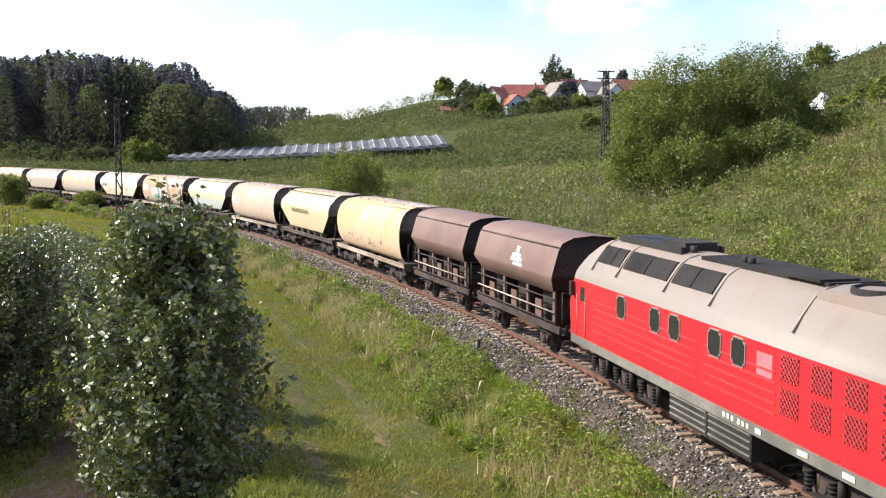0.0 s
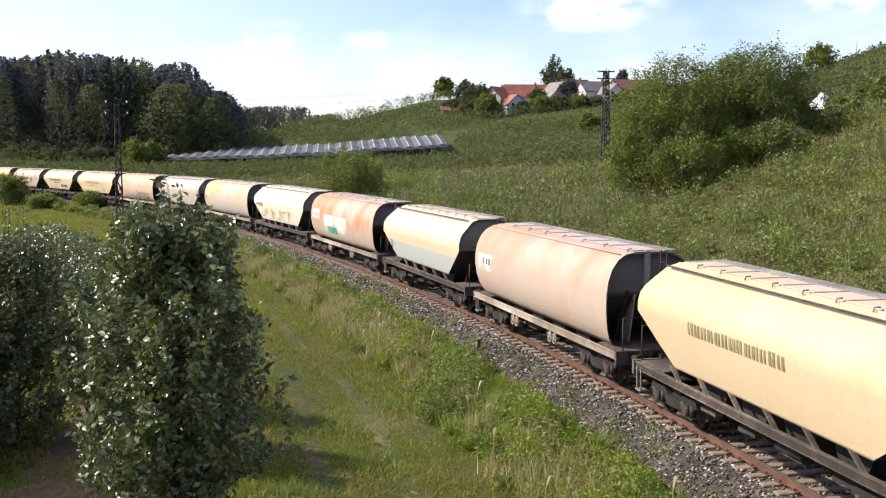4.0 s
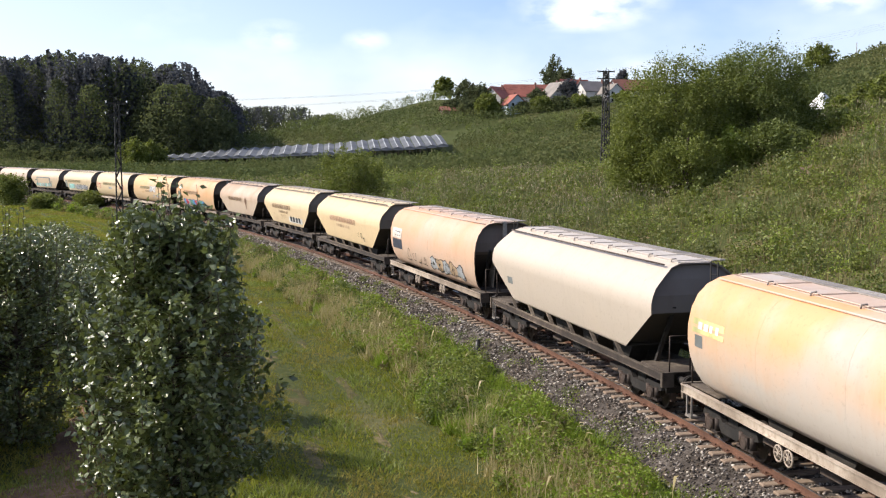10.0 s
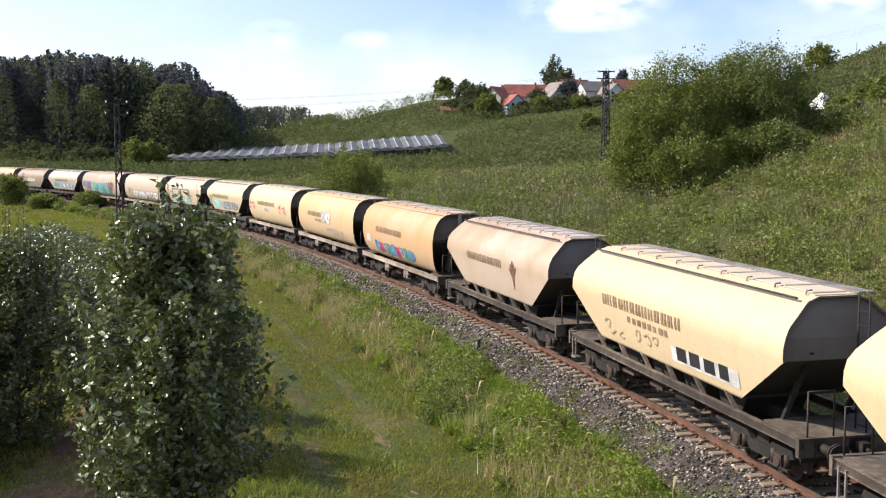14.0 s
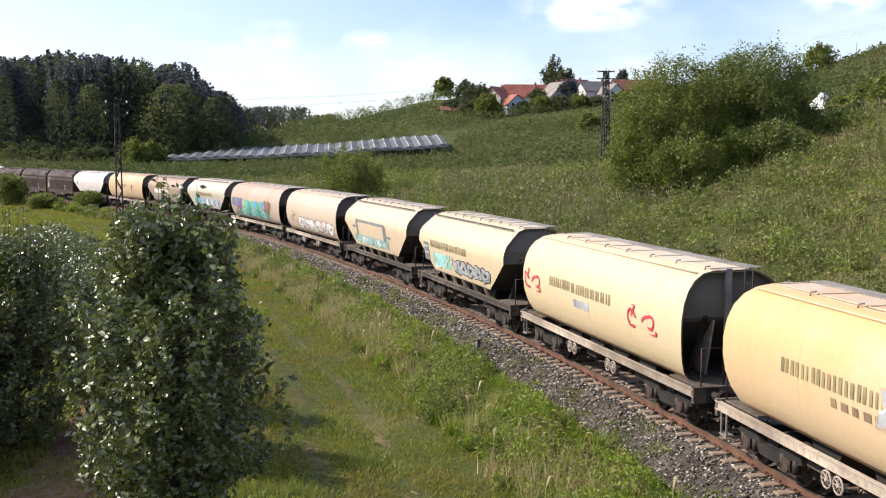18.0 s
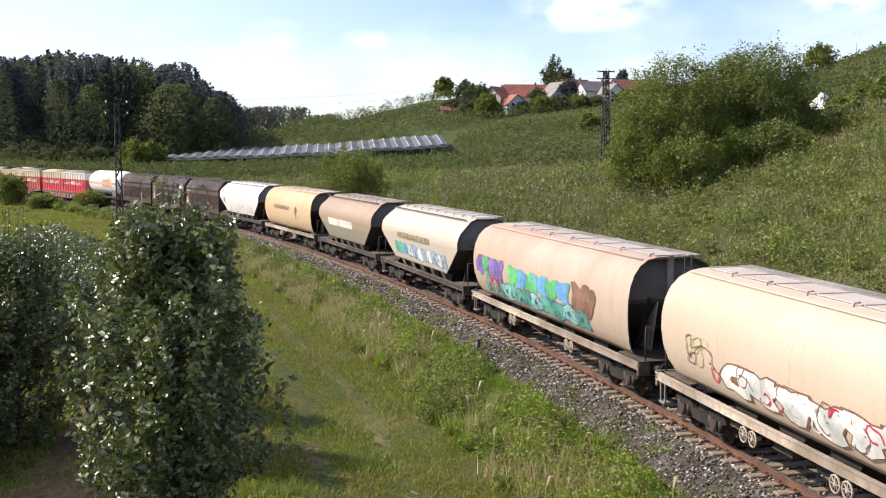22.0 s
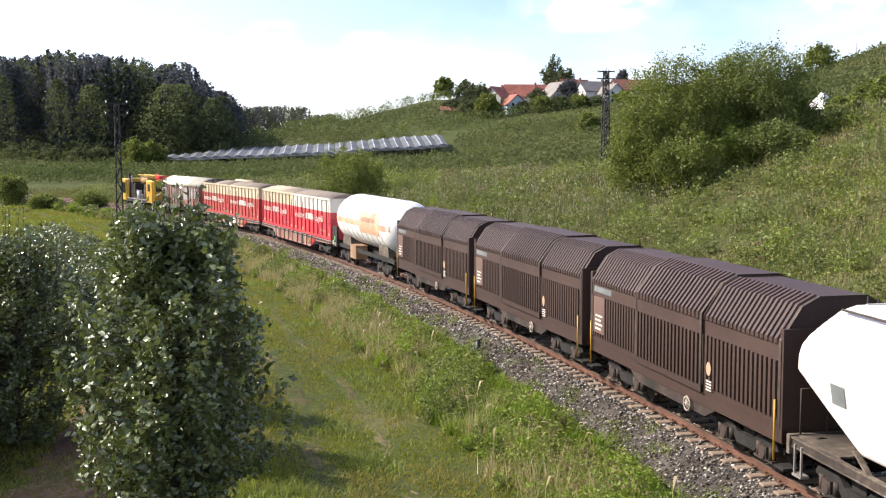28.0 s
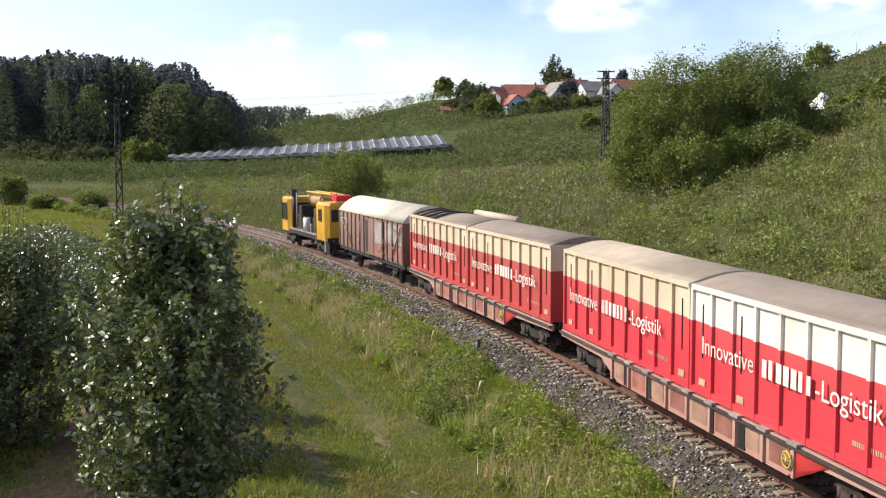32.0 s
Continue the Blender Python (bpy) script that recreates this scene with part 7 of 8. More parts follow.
def build_orchards():
    """Low rows of fruit trees on the hill and over the valley floor, in blocks with grass lanes between."""
    gen = np.random.default_rng(31)
    ang = radians(24)
    ux, uy = math.cos(ang), math.sin(ang)
    row, k = np.meshgrid(np.arange(-40, 110), np.arange(-200, 320), indexing="ij")
    a = k.ravel() * 1.7 + gen.uniform(-0.4, 0.4, k.size)
    b = row.ravel() * 4.2
    x, y = ux * a - uy * b - 40, uy * a + ux * b + 120
    px = 784 + 1950 * x / np.maximum(y, 1)
    r, s = side_of_line(x, y)
    keep = (y > 95) & (y < 470) & (px > -60) & (px < 1640)
    brow = np.where(s < 130, 38, 22)
    keep &= r > brow + 4 * np.sin(s * 0.1)
    # lanes between the blocks
    for lane, wide in ((60, 3), (103, 4), (150, 4), (198, 7), (232, 4), (262, 4), (300, 5)):
        keep &= np.abs(b - lane) > wide
    keep &= ~((np.abs((a + 0.5 * b) % 95 - 40) < 3) & (y > 210))
    keep &= ~((y > 299) & (y < 348) & (px > 330) & (px < 805))
    keep &= ~((y > 318) & (px < 430))
    keep &= ~((y > 412) & (px < 800))
    keep &= ~((y > 388) & (y < 440) & (px > 860) & (px < 1120))
    keep &= ~((px > 1060) & (px < 1440) & (y < 105))
    keep &= ~((px > 1400) & (px < 1500) & (y < 120))
    patch = np.sin(x * 0.045 + 1.0) + np.sin(y * 0.06 + x * 0.02)
    keep &= ~((patch > 1.7) & (y > 340))
    x, y, b = x[keep], y[keep], b[keep]
    z = ground_z(x, y)
    # each block has its own age: height of the trees
    block = np.digitize(b, (60, 103, 150, 198, 232, 262, 300))
    age = np.array([1.0, 0.85, 1.1, 0.95, 1.15, 0.8, 1.05, 0.9])[block]
    near = y < 200
    V, F, c = [], [], 0
    for sel, per, size in ((near, 60, 0.32), (~near, 34, 0.5)):
        q = np.stack([x[sel], y[sel], z[sel]], -1)
        n = len(q)
        tall = gen.uniform(2.5, 3.7, n) * age[sel]
        f = gen.random((n, per)) ** 0.8
        t = gen.uniform(0, 2 * np.pi, (n, per))
        rad = 1.2 * (1.05 - 0.65 * f) * np.sqrt(gen.uniform(0.25, 1, (n, per)))
        pts = np.stack([q[:, None, 0] + rad * np.cos(t), q[:, None, 1] + rad * np.sin(t), q[:, None, 2] + 0.45 + (tall[:, None] - 0.45) * f], -1).reshape(-1, 3)
        v, fc = leaves(gen, pts, size, 0.75, 0.2)
        V.append(v)
        F.append(fc + c)
        c += len(v)
    # hedges and self-sown bushes on the hillside
    hp = np.array([(x0 + 14 * gen.normal(), y0 + 5 * gen.normal()) for x0, y0 in ((-22, 352), (8, 360), (30, 350), (-40, 372), (45, 340), (70, 330), (15, 300), (60, 290), (-36, 428), (-22, 436), (-8, 440), (4, 436), (-50, 418)) for _ in range(13)])
    hz = ground_z(hp[:, 0], hp[:, 1])
    per = 150
    size = gen.uniform(1.0, 2.3, len(hp))
    d = gen.normal(size=(len(hp), per, 3))
    d /= np.linalg.norm(d, axis=2)[..., None]
    pts = np.stack([hp[:, 0], hp[:, 1], hz + size], -1)[:, None] + d * (size[:, None] * gen.uniform(0.7, 1.05, (len(hp), per)))[..., None]
    hv, hf = leaves(gen, pts.reshape(-1, 3), 0.36, 0.75, 0.2)
    stuff("hillside_bushes", hv, hf, [LEAF["cherry"]], "dark bushes and hedges on the village hill", "bushes")
    stuff("orchard_trees", np.concatenate(V), np.concatenate(F), [LEAF["orchard"]], "long rows of low green fruit trees", "orchard")


build_orchards()


def build_bank():
    """Tall grass, reed plumes and herbs on the slope beyond the track."""
    gen = np.random.default_rng(41)
    scar = on_line(46.5, -28.5)

    def scatter(n, s0, s1, r0, r1):
        s = s0 + (s1 - s0) * gen.random(n) ** 1.3
        r = gen.uniform(r0, r1, n)
        x, y, th = (np.interp(s, LINE_S, a) for a in (LINE_X, LINE_Y, LINE_TH))
        x, y = x + np.sin(th) * r, y - np.cos(th) * r
        ok = np.hypot((x - scar.x) / 1.0, (y - scar.y) / 1.8) > gen.uniform(0.4, 1.1, n)
        x, y, s, r = x[ok], y[ok], s[ok], r[ok]
        return np.stack([x, y, ground_z(x, y)], -1), s, r

    def lumps(p):
        wide = np.sin(p[:, 0] * 0.5 + 1.7 * np.sin(p[:, 1] * 0.21)) * np.sin(p[:, 1] * 0.4 + 0.8 * np.sin(p[:, 0] * 0.3))
        fine = np.sin(p[:, 0] * 1.9 + 2 * np.sin(p[:, 1] * 1.1)) * np.sin(p[:, 1] * 1.5 + np.sin(p[:, 0]))
        return 0.6 * wide + 0.5 * fine

    # where reeds stand and where leafy herbs do
    def reedy(p, s):
        return np.sin(p[:, 0] * 0.23 + 1.1 * np.sin(p[:, 1] * 0.13)) + 0.6 * np.sin(p[:, 1] * 0.31 + p[:, 0] * 0.17) + np.clip((s - 50) / 40, -0.6, 0.7)

    p, s, r = scatter(70000, 6, 190, 3.4, 50)
    w = reedy(p, s) + gen.normal(0, 0.5, len(p))
    reed = w > 0.75
    tall = np.where(reed, 1.15 + 0.45 * lumps(p), 0.4 + 0.5 * np.clip(lumps(p) + 0.4, 0, 1)) * np.clip(r / 9, 0.35, 1.1)
    v, f = blades(gen, p, np.clip(tall, 0.2, 2), 0.032 + 0.00055 * p[:, 1], 0.16)
    stuff("bank_grass", v, f, [LEAF["bank"], LEAF["reed"]], "tall half-dry grass and reeds on the slope above the track", "grass", reed.astype(int))
    q, s, r = scatter(430000, 6, 180, 3.4, 50)
    clump = lumps(q)
    ok = (clump > -0.35) & (reedy(q, s) + gen.normal(0, 0.5, len(q)) < 1.2)
    q, clump, r, s = q[ok], clump[ok], r[ok], s[ok]
    lift = gen.random(len(q)) ** 0.55
    q[:, 2] += lift * (0.12 + 1.7 * np.clip(clump + 0.15, 0, 1)) * np.clip(r / 9, 0.35, 1)
    kind = np.sin(q[:, 0] * 0.8 + 2.2 * np.sin(q[:, 1] * 0.33)) + np.sin(q[:, 1] * 0.7 - q[:, 0] * 0.4) + gen.normal(0, 0.25, len(q))
    tone = np.where(kind > 0.9, 1, np.where(kind < -1.0, 2, np.where(kind < -0.35, 3, 0)))
    v, f = leaves(gen, q, 0.075 + 0.00105 * q[:, 1], 0.5, 0.1)
    stuff("bank_herbs", v, f, [LEAF["herb"], LEAF["weed"], LEAF["cherry"], LEAF["bank"]], "dense herbs, nettles and brambles on the slope", "herbs", np.repeat(tone, 2))
    c, s, r = scatter(1500, 8, 160, 5, 48)
    size = gen.uniform(0.35, 1.0, len(c)) ** 1.3 * 1.1 * np.clip(r / 14, 0.5, 1.2)
    per = 110
    a = gen.uniform(0, 2 * np.pi, (len(c), per))
    e = np.arccos(gen.uniform(0.05, 1, (len(c), per)))
    rad = size[:, None] * gen.uniform(0.55, 1.05, (len(c), per)) * (1 + 0.25 * np.sin(3 * a + 5 * e))
    dome = np.stack([rad * np.sin(e) * np.cos(a), rad * np.sin(e) * np.sin(a), rad * np.cos(e) * 1.5], -1) + c[:, None]
    v, f = leaves(gen, dome.reshape(-1, 3), np.repeat(0.11 + 0.0014 * c[:, 1], per), 0.55, 0.2)
    tone = np.repeat(gen.choice(4, len(c), p=(0.3, 0.25, 0.2, 0.25)), per * 2)
    stuff("bank_shrubs", v, f, [LEAF["cherry"], LEAF["bush"], LEAF["weed"], LEAF["herb"]], "low shrubs and nettles scattered over the slope", "shrubs", tone)
    w, s, r = scatter(22000, 24, 175, 10, 46)
    ok = reedy(w, s) > 0.45
    w, r = w[ok], r[ok]
    w[:, 2] += (1.15 + 0.45 * lumps(w)) * np.clip(r / 9, 0.35, 1.1) * gen.uniform(0.75, 1.1, len(w))
    v, f = leaves(gen, w, 0.26, 0.2, -1.6)
    stuff("grass_plumes", v, f, [LEAF["plume"]], "pinkish-brown plumes over the tall grass", "grass")
    # a bare scar of sandy soil below the brow
    V, F = [], []
    n = 12
    for j in range(n + 1):
        for k in range(n + 1):
            u, t = 2 * j / n - 1, 2 * k / n - 1
            x, y = scar.x + 1.0 * u, scar.y + 1.8 * t
            V.append((x, y, gz(x, y) + 0.3 * max(0.0, 1 - u * u - t * t) ** 0.5 - 0.1 + 0.05 * math.sin(7 * u + 5 * t)))
    for j in range(n):
        for k in range(n):
            i = j * (n + 1) + k
            F.append((i, i + n + 1, i + n + 2, i + 1))
    me = bpy.data.meshes.new("soil_scar")
    me.from_pydata(V, [], F)
    me.materials.append(speckled("sandy_soil", [(0.13, 0.09, 0.06), (0.24, 0.17, 0.125), (0.36, 0.27, 0.2)], 4, 0.95, 0, 0.7, 0.05, 0.7))
    tagged(new("soil_scar", me), "bare scar of pale sandy soil in the slope", "soil", kind="structure")


build_bank()


def build_meadow():
    """Mown grass along the track, a weedy strip beside the ballast, dry tussocks."""
    gen = np.random.default_rng(51)

    def scatter(n, s0, s1, l0, l1, power=1.5):
        s = s0 + (s1 - s0) * gen.random(n) ** power
        lat = gen.uniform(l0, l1, n)
        x, y, th = (np.interp(s, LINE_S, a) for a in (LINE_X, LINE_Y, LINE_TH))
        x, y = x - np.sin(th) * lat, y + np.cos(th) * lat
        return np.stack([x, y, ground_z(x, y)], -1), s, lat

    def ragged(s):
        """Where the tall weeds end and the mown grass begins."""
        return 6.5 + 0.35 * np.sin(s * 0.5) + 0.25 * np.sin(s * 1.7 + 1)

    p, s, lat = scatter(300000, 2, 150, 5.6, 20)
    worn = np.exp(-((lat - 10.3 - 0.25 * np.sin(s * 0.23)) / 0.42) ** 2) + np.exp(-((lat - 8.5 - 0.2 * np.sin(s * 0.27)) / 0.3) ** 2) * 0.8
    bare = np.sin(s * 0.6 + lat) * np.sin(s * 0.23 - 2 * lat) > -0.25
    ok = (gen.random(len(p)) > 0.85 * worn * bare) & (lat > ragged(s) - 0.4)
    p, lat, worn = p[ok], lat[ok], worn[ok]
    tuft = np.sin(p[:, 0] * 1.3 + np.sin(p[:, 1])) * np.sin(p[:, 1] * 0.9)
    v, f = blades(gen, p, (0.125 + 0.06 * tuft) * (1 - 0.4 * np.clip(worn, 0, 1)), 0.02 + 0.0004 * p[:, 1], 0.6)
    tone = (tuft + gen.normal(0, 0.3, len(p)) > 0.55).astype(int)
    stuff("meadow_grass", v, f, [LEAF["grass"], LEAF["weed"]], "short mown meadow grass with dry patches", "grass", tone)

    # tall weeds between the mown grass and the ballast: many single plants of several kinds
    c, s, lat = scatter(5200, 0, 150, 2.9, 7.0, 1.35)
    ok = lat < ragged(s) + 0.2 * gen.normal(size=len(s))
    c, s, lat = c[ok], s[ok], lat[ok]
    edge = np.clip((lat - 2.6) / 1.6, 0.25, 1) * np.clip((ragged(s) + 0.5 - lat) / 0.9, 0.45, 1)
    size = gen.uniform(0.2, 0.52, len(c)) * edge * (1 + 0.35 * np.sin(s * 0.9 + 2 * lat))
    per = 52
    a = gen.uniform(0, 2 * np.pi, (len(c), per))
    up = gen.random((len(c), per)) ** 0.7
    rad = size[:, None] * (0.35 + 0.5 * np.sin(np.pi * np.clip(up, 0, 0.95))) * np.sqrt(gen.uniform(0.1, 1, (len(c), per)))
    pts = np.stack([rad * np.cos(a), rad * np.sin(a), up * size[:, None] * 1.7], -1) + c[:, None]
    v, f = leaves(gen, pts.reshape(-1, 3), np.repeat(0.07 + 0.0012 * c[:, 1], per), 0.45, 0.1)
    draw = gen.random(len(c)) + 0.25 * np.sin(s * 0.35 + lat)
    far = np.clip((s - 24) / 20, 0, 1)
    tone = np.where(draw < 0.22 + 0.25 * far, 1, np.where(draw < 0.62 + 0.1 * far, 0, np.where(draw < 0.92, 2, 3)))
    stuff("trackside_weeds", v, f, [LEAF["weed"], LEAF["dock"], LEAF["lush"], LEAF["bank"]], "leafy weeds growing beside the ballast", "weeds", np.repeat(tone, per * 2))
    # bright grass tufts
    c, s, lat = scatter(2600, 0, 120, 3.1, 6.6, 1.6)
    lush = np.exp(-((lat - 4.2 - 0.3 * np.sin(s * 0.4)) / 0.9) ** 2) + 0.35
    ok = (gen.random(len(c)) < lush) & (np.sin(s * 0.55 + 1.4 * np.sin(lat)) > -0.45)
    c, s = c[ok], s[ok]
    per = 46
    feet = (c[:, None] + gen.normal(0, 0.11, (len(c), per, 3)) * np.array([1, 1, 0])).reshape(-1, 3)
    v, f = blades(gen, feet, np.repeat(gen.uniform(0.22, 0.6, len(c)), per), 0.018 + 0.0004 * feet[:, 1], 0.42)
    stuff("trackside_grass", v, f, [LEAF["lush"]], "lush bright green grass tufts beside the ballast", "grass")
    # thin growth in the edge of the ballast
    c, s, lat = scatter(620, 0, 90, 1.75, 3.2, 1.3)
    ok = gen.random(len(c)) < np.clip((lat - 1.5) / 1.2, 0.15, 1) * (0.35 + 0.65 * (np.sin(s * 0.7) + np.sin(s * 0.31) > 0))
    c, lat = c[ok], lat[ok]
    c[:, 2] += 0.42 * np.clip(2.95 - lat, 0, 1.2) - 0.05
    per = 40
    pts = c[:, None] + gen.normal(0, 1, (len(c), per, 3)) * np.array([0.14, 0.14, 0.0]) + gen.random((len(c), per, 1)) * np.array([0, 0, 0.24])
    v, f = leaves(gen, pts.reshape(-1, 3), np.repeat(0.05 + 0.0009 * c[:, 1], per), 0.4, 0.0)
    tone = np.repeat(gen.choice(2, len(c), p=(0.6, 0.4)), per * 2)
    stuff("ballast_weeds", v, f, [LEAF["weed"], LEAF["dock"]], "low weeds growing through the ballast edge", "weeds", tone)
    # straw-coloured tussocks and arching seed heads
    c, s, lat = scatter(1500, 4, 120, 4.6, 6.7, 1.1)
    ok = (np.exp(-((s - 34) / 9) ** 2) + 0.5 * np.exp(-((s - 54) / 12) ** 2) + 0.25 * np.exp(-((s - 10) / 4) ** 2) + 0.1) > gen.random(len(c))
    c = c[ok]
    per = 44
    feet = (c[:, None] + gen.normal(0, 0.13, (len(c), per, 3)) * np.array([1, 1, 0])).reshape(-1, 3)
    v, f = blades(gen, feet, np.repeat(gen.uniform(0.45, 0.95, len(c)), per), 0.018 + 0.0004 * feet[:, 1], 0.28)
    stuff("dry_grass", v, f, [LEAF["straw"]], "straw-yellow dry grass tussocks beside the track", "grass")
    c, s, lat = scatter(150, 5, 75, 3.6, 6.4, 1.2)
    V, F, k = [], [], 0
    bend = gen.uniform(0, 2 * np.pi, len(c))
    for q, t in zip(c, bend):
        h = gen.uniform(0.6, 1.0)
        d = np.array([math.cos(t), math.sin(t), 0])
        w = np.array([-math.sin(t), math.cos(t), 0])
        spine = [q, q + d * 0.05 + [0, 0, h * 0.7], q + d * 0.16 + [0, 0, h], q + d * 0.34 + [0, 0, h * 0.98]]
        wide = (0.006, 0.008, 0.035, 0.006)
        V += [tuple(c0 + w * u * sg) for c0, u in zip(spine, wide) for sg in (-1, 1)]
        F += [(k + 2 * j, k + 2 * j + 1, k + 2 * j + 3, k + 2 * j + 2) for j in range(3)]
        k += 8
    stuff("seed_heads", np.array(V), np.array(F), [LEAF["straw"]], "pale arching grass seed heads", "grass")
    p, s, lat = scatter(60000, 60, 190, -12, -2.6, 1.0)
    v, f = blades(gen, p, 0.5, 0.06, 0.3)
    stuff("verge_grass", v, f, [LEAF["bank"]], "rough grass on the far verge", "grass")


build_meadow()


def build_strips():
    """Bare soil under the apple rows and the two worn tracks in the grass."""
    gen = np.random.default_rng(71)
    soil = speckled("reddish_soil", [(0.12, 0.075, 0.05), (0.22, 0.13, 0.09), (0.34, 0.23, 0.17)], 5, 0.95, 0, 0.6, 0.03, 0.6)
    dust = speckled("worn_path", [(0.07, 0.07, 0.025), (0.13, 0.11, 0.05), (0.26, 0.2, 0.12)], 3.5, 0.95, 0, 0.5, 0.02, 0.35)
    rows = [("soil_strip", soil, 15.4, 0.07, 0.75, 2, 60), ("soil_strip", soil, 19.6, 0.07, 0.95, 4, 60), ("worn_path", dust, 10.3, 0.0, 0.45, 2, 70), ("worn_path", dust, 8.5, 0.0, 0.32, 2, 60)]
    for name, mat, lat0, grow, wide, s0, s1 in rows:
        V, F = [], []
        n = 140
        for k in range(n):
            s = s0 + (s1 - s0) * k / (n - 1)
            lat = lat0 + grow * (s - 12) + (0.25 * math.sin(s * 0.23) if grow == 0 else 0)
            w = wide * (0.5 + gen.uniform(0.2, 0.8))
            for a in (-w, -w * 0.3, w * 0.3, w):
                p = on_line(s, lat + a)
                V.append((p.x, p.y, gz(p.x, p.y) + (0.03 if abs(a) < w * 0.5 and (mat is soil or math.sin(s * 0.9 + lat0) + gen.uniform(-0.7, 0.7) > 0.55) else -0.03)))
        for k in range(n - 1):
            for j in range(3):
                F.append((4 * k + j, 4 * k + j + 1, 4 * k + j + 5, 4 * k + j + 4))
        me = bpy.data.meshes.new(name)
        me.from_pydata(V, [], F)
        me.materials.append(mat)
        tagged(new(name, me), "bare reddish soil under the apple trees" if mat is soil else "dry worn wheel track in the meadow", "soil" if mat is soil else "path", kind="structure")


def build_alley():
    """The bare reddish alley between the two nearest apple rows."""
    gen = np.random.default_rng(73)
    soil = bpy.data.materials["reddish_soil"]
    V, F = [], []
    n = 60
    for k in range(n):
        t = k / (n - 1)
        x, y = -7.35 - 2.1 * t, 17.0 + 17.0 * t
        w = 0.75 + gen.uniform(-0.18, 0.22)
        for a in (-1.3 * w, -w, -0.3 * w, 0.4 * w, w, 1.3 * w):
            V.append((x + a, y, gz(x + a, y) + (0.05 + gen.uniform(-0.015, 0.02) if abs(a) < 1.1 * w else -0.05)))
    for k in range(n - 1):
        for j in range(5):
            F.append((6 * k + j, 6 * k + j + 1, 6 * k + j + 7, 6 * k + j + 6))
    me = bpy.data.meshes.new("soil_strip")
    me.from_pydata(V, [], F)
    me.materials.append(soil)
    tagged(new("soil_strip", me), "bare reddish soil alley between apple trees", "soil", kind="structure")


build_strips()
build_alley()


# ---- far things ----
def at(px, d):
    x = (px - 784) / 1950 * d
    return x, d, gz(x, d)


def build_poles():
    steel = speckled("pole_steel", [(0.03, 0.03, 0.028), (0.07, 0.065, 0.06)], 9, 0.7, 0.3)
    white = M["white_paint"]
    tops = []
    for px, d, foot, arm in ((211, 76, 0.24, 0.68), (1070, 118, 0.36, 1.0)):
        x, y, z = at(px, d)
        z_top = 7.304 + (248 - (180 if px < 500 else 128)) / 1950 * d
        tall = z_top - z
        root = thing("power_pole", pose(x, y, z, 0, 0, 20), "dark lattice steel power pole with white insulators", "pole", "power poles")
        for sx in (-1, 1):
            for sy in (-1, 1):
                bm = bmesh.new()
                tube(bm, (sx * foot, sy * foot, -0.3), (sx * foot * 0.55, sy * foot * 0.55, tall), 0.055 if px < 500 else 0.075, 4, smooth=False)
                part("leg", bm, steel, root)
        n = 12
        for k in range(n):
            z0, z1 = tall * k / n, tall * (k + 1) / n
            w0, w1 = foot * (1 - 0.45 * k / n), foot * (1 - 0.45 * (k + 1) / n)
            bm = bmesh.new()
            g = 1 if k % 2 else -1
            for fx, fy in ((1, 0), (-1, 0), (0, 1), (0, -1)):
                if fx:
                    tube(bm, (fx * w0, g * w0, z0), (fx * w1, -g * w1, z1), 0.05, 4)
                else:
                    tube(bm, (g * w0, fy * w0, z0), (-g * w1, fy * w1, z1), 0.05, 4)
            part("bracing", bm, steel, root)
        for z0, w in ((tall - 0.1, arm), (tall - 0.85, arm * 1.05)):
            bm = bmesh.new()
            box(bm, -w, w, -0.06, 0.06, z0 - 0.06, z0 + 0.06)
            part("crossarm", bm, steel, root)
            for xx in (-w, w):
                bm = bmesh.new()
                tube(bm, (xx, 0, z0 + 0.03), (xx, 0, z0 + 0.2), 0.055, 8, 0.04)
                part("insulator", bm, white, root, "white porcelain insulator")
        bm = bmesh.new()
        tube(bm, (0, 0, tall), (0, 0, tall + 0.3), 0.03, 5)
        part("spike", bm, steel, root)
        tops.append((Vector((x, y, z + tall)), root))
    wire = M["grime"]
    a, b = tops[0][0], tops[1][0]
    d = b - a
    for dz in (0.0, -0.6):
        for off in (-0.7, 0.7):
            line = []
            for p0, p1 in ((a - d * 1.3, a), (a, b), (b, b + d * 1.3 + Vector((6, 0, 6)))):
                n = 14
                pts = []
                for k in range(n + 1):
                    t = k / n
                    pts.append(p0 + (p1 - p0) * t + Vector((off * 0.9, off * 0.3, dz - 1.4 * 4 * t * (1 - t) * 0.5)))
                line += pts[1:] if line else pts
            bm = bmesh.new()
            pipe(bm, line, 0.006, 3)
            w = part("power_line", bm, wire)
            tagged(w, "thin sagging power line", "cable", "power lines")


build_poles()


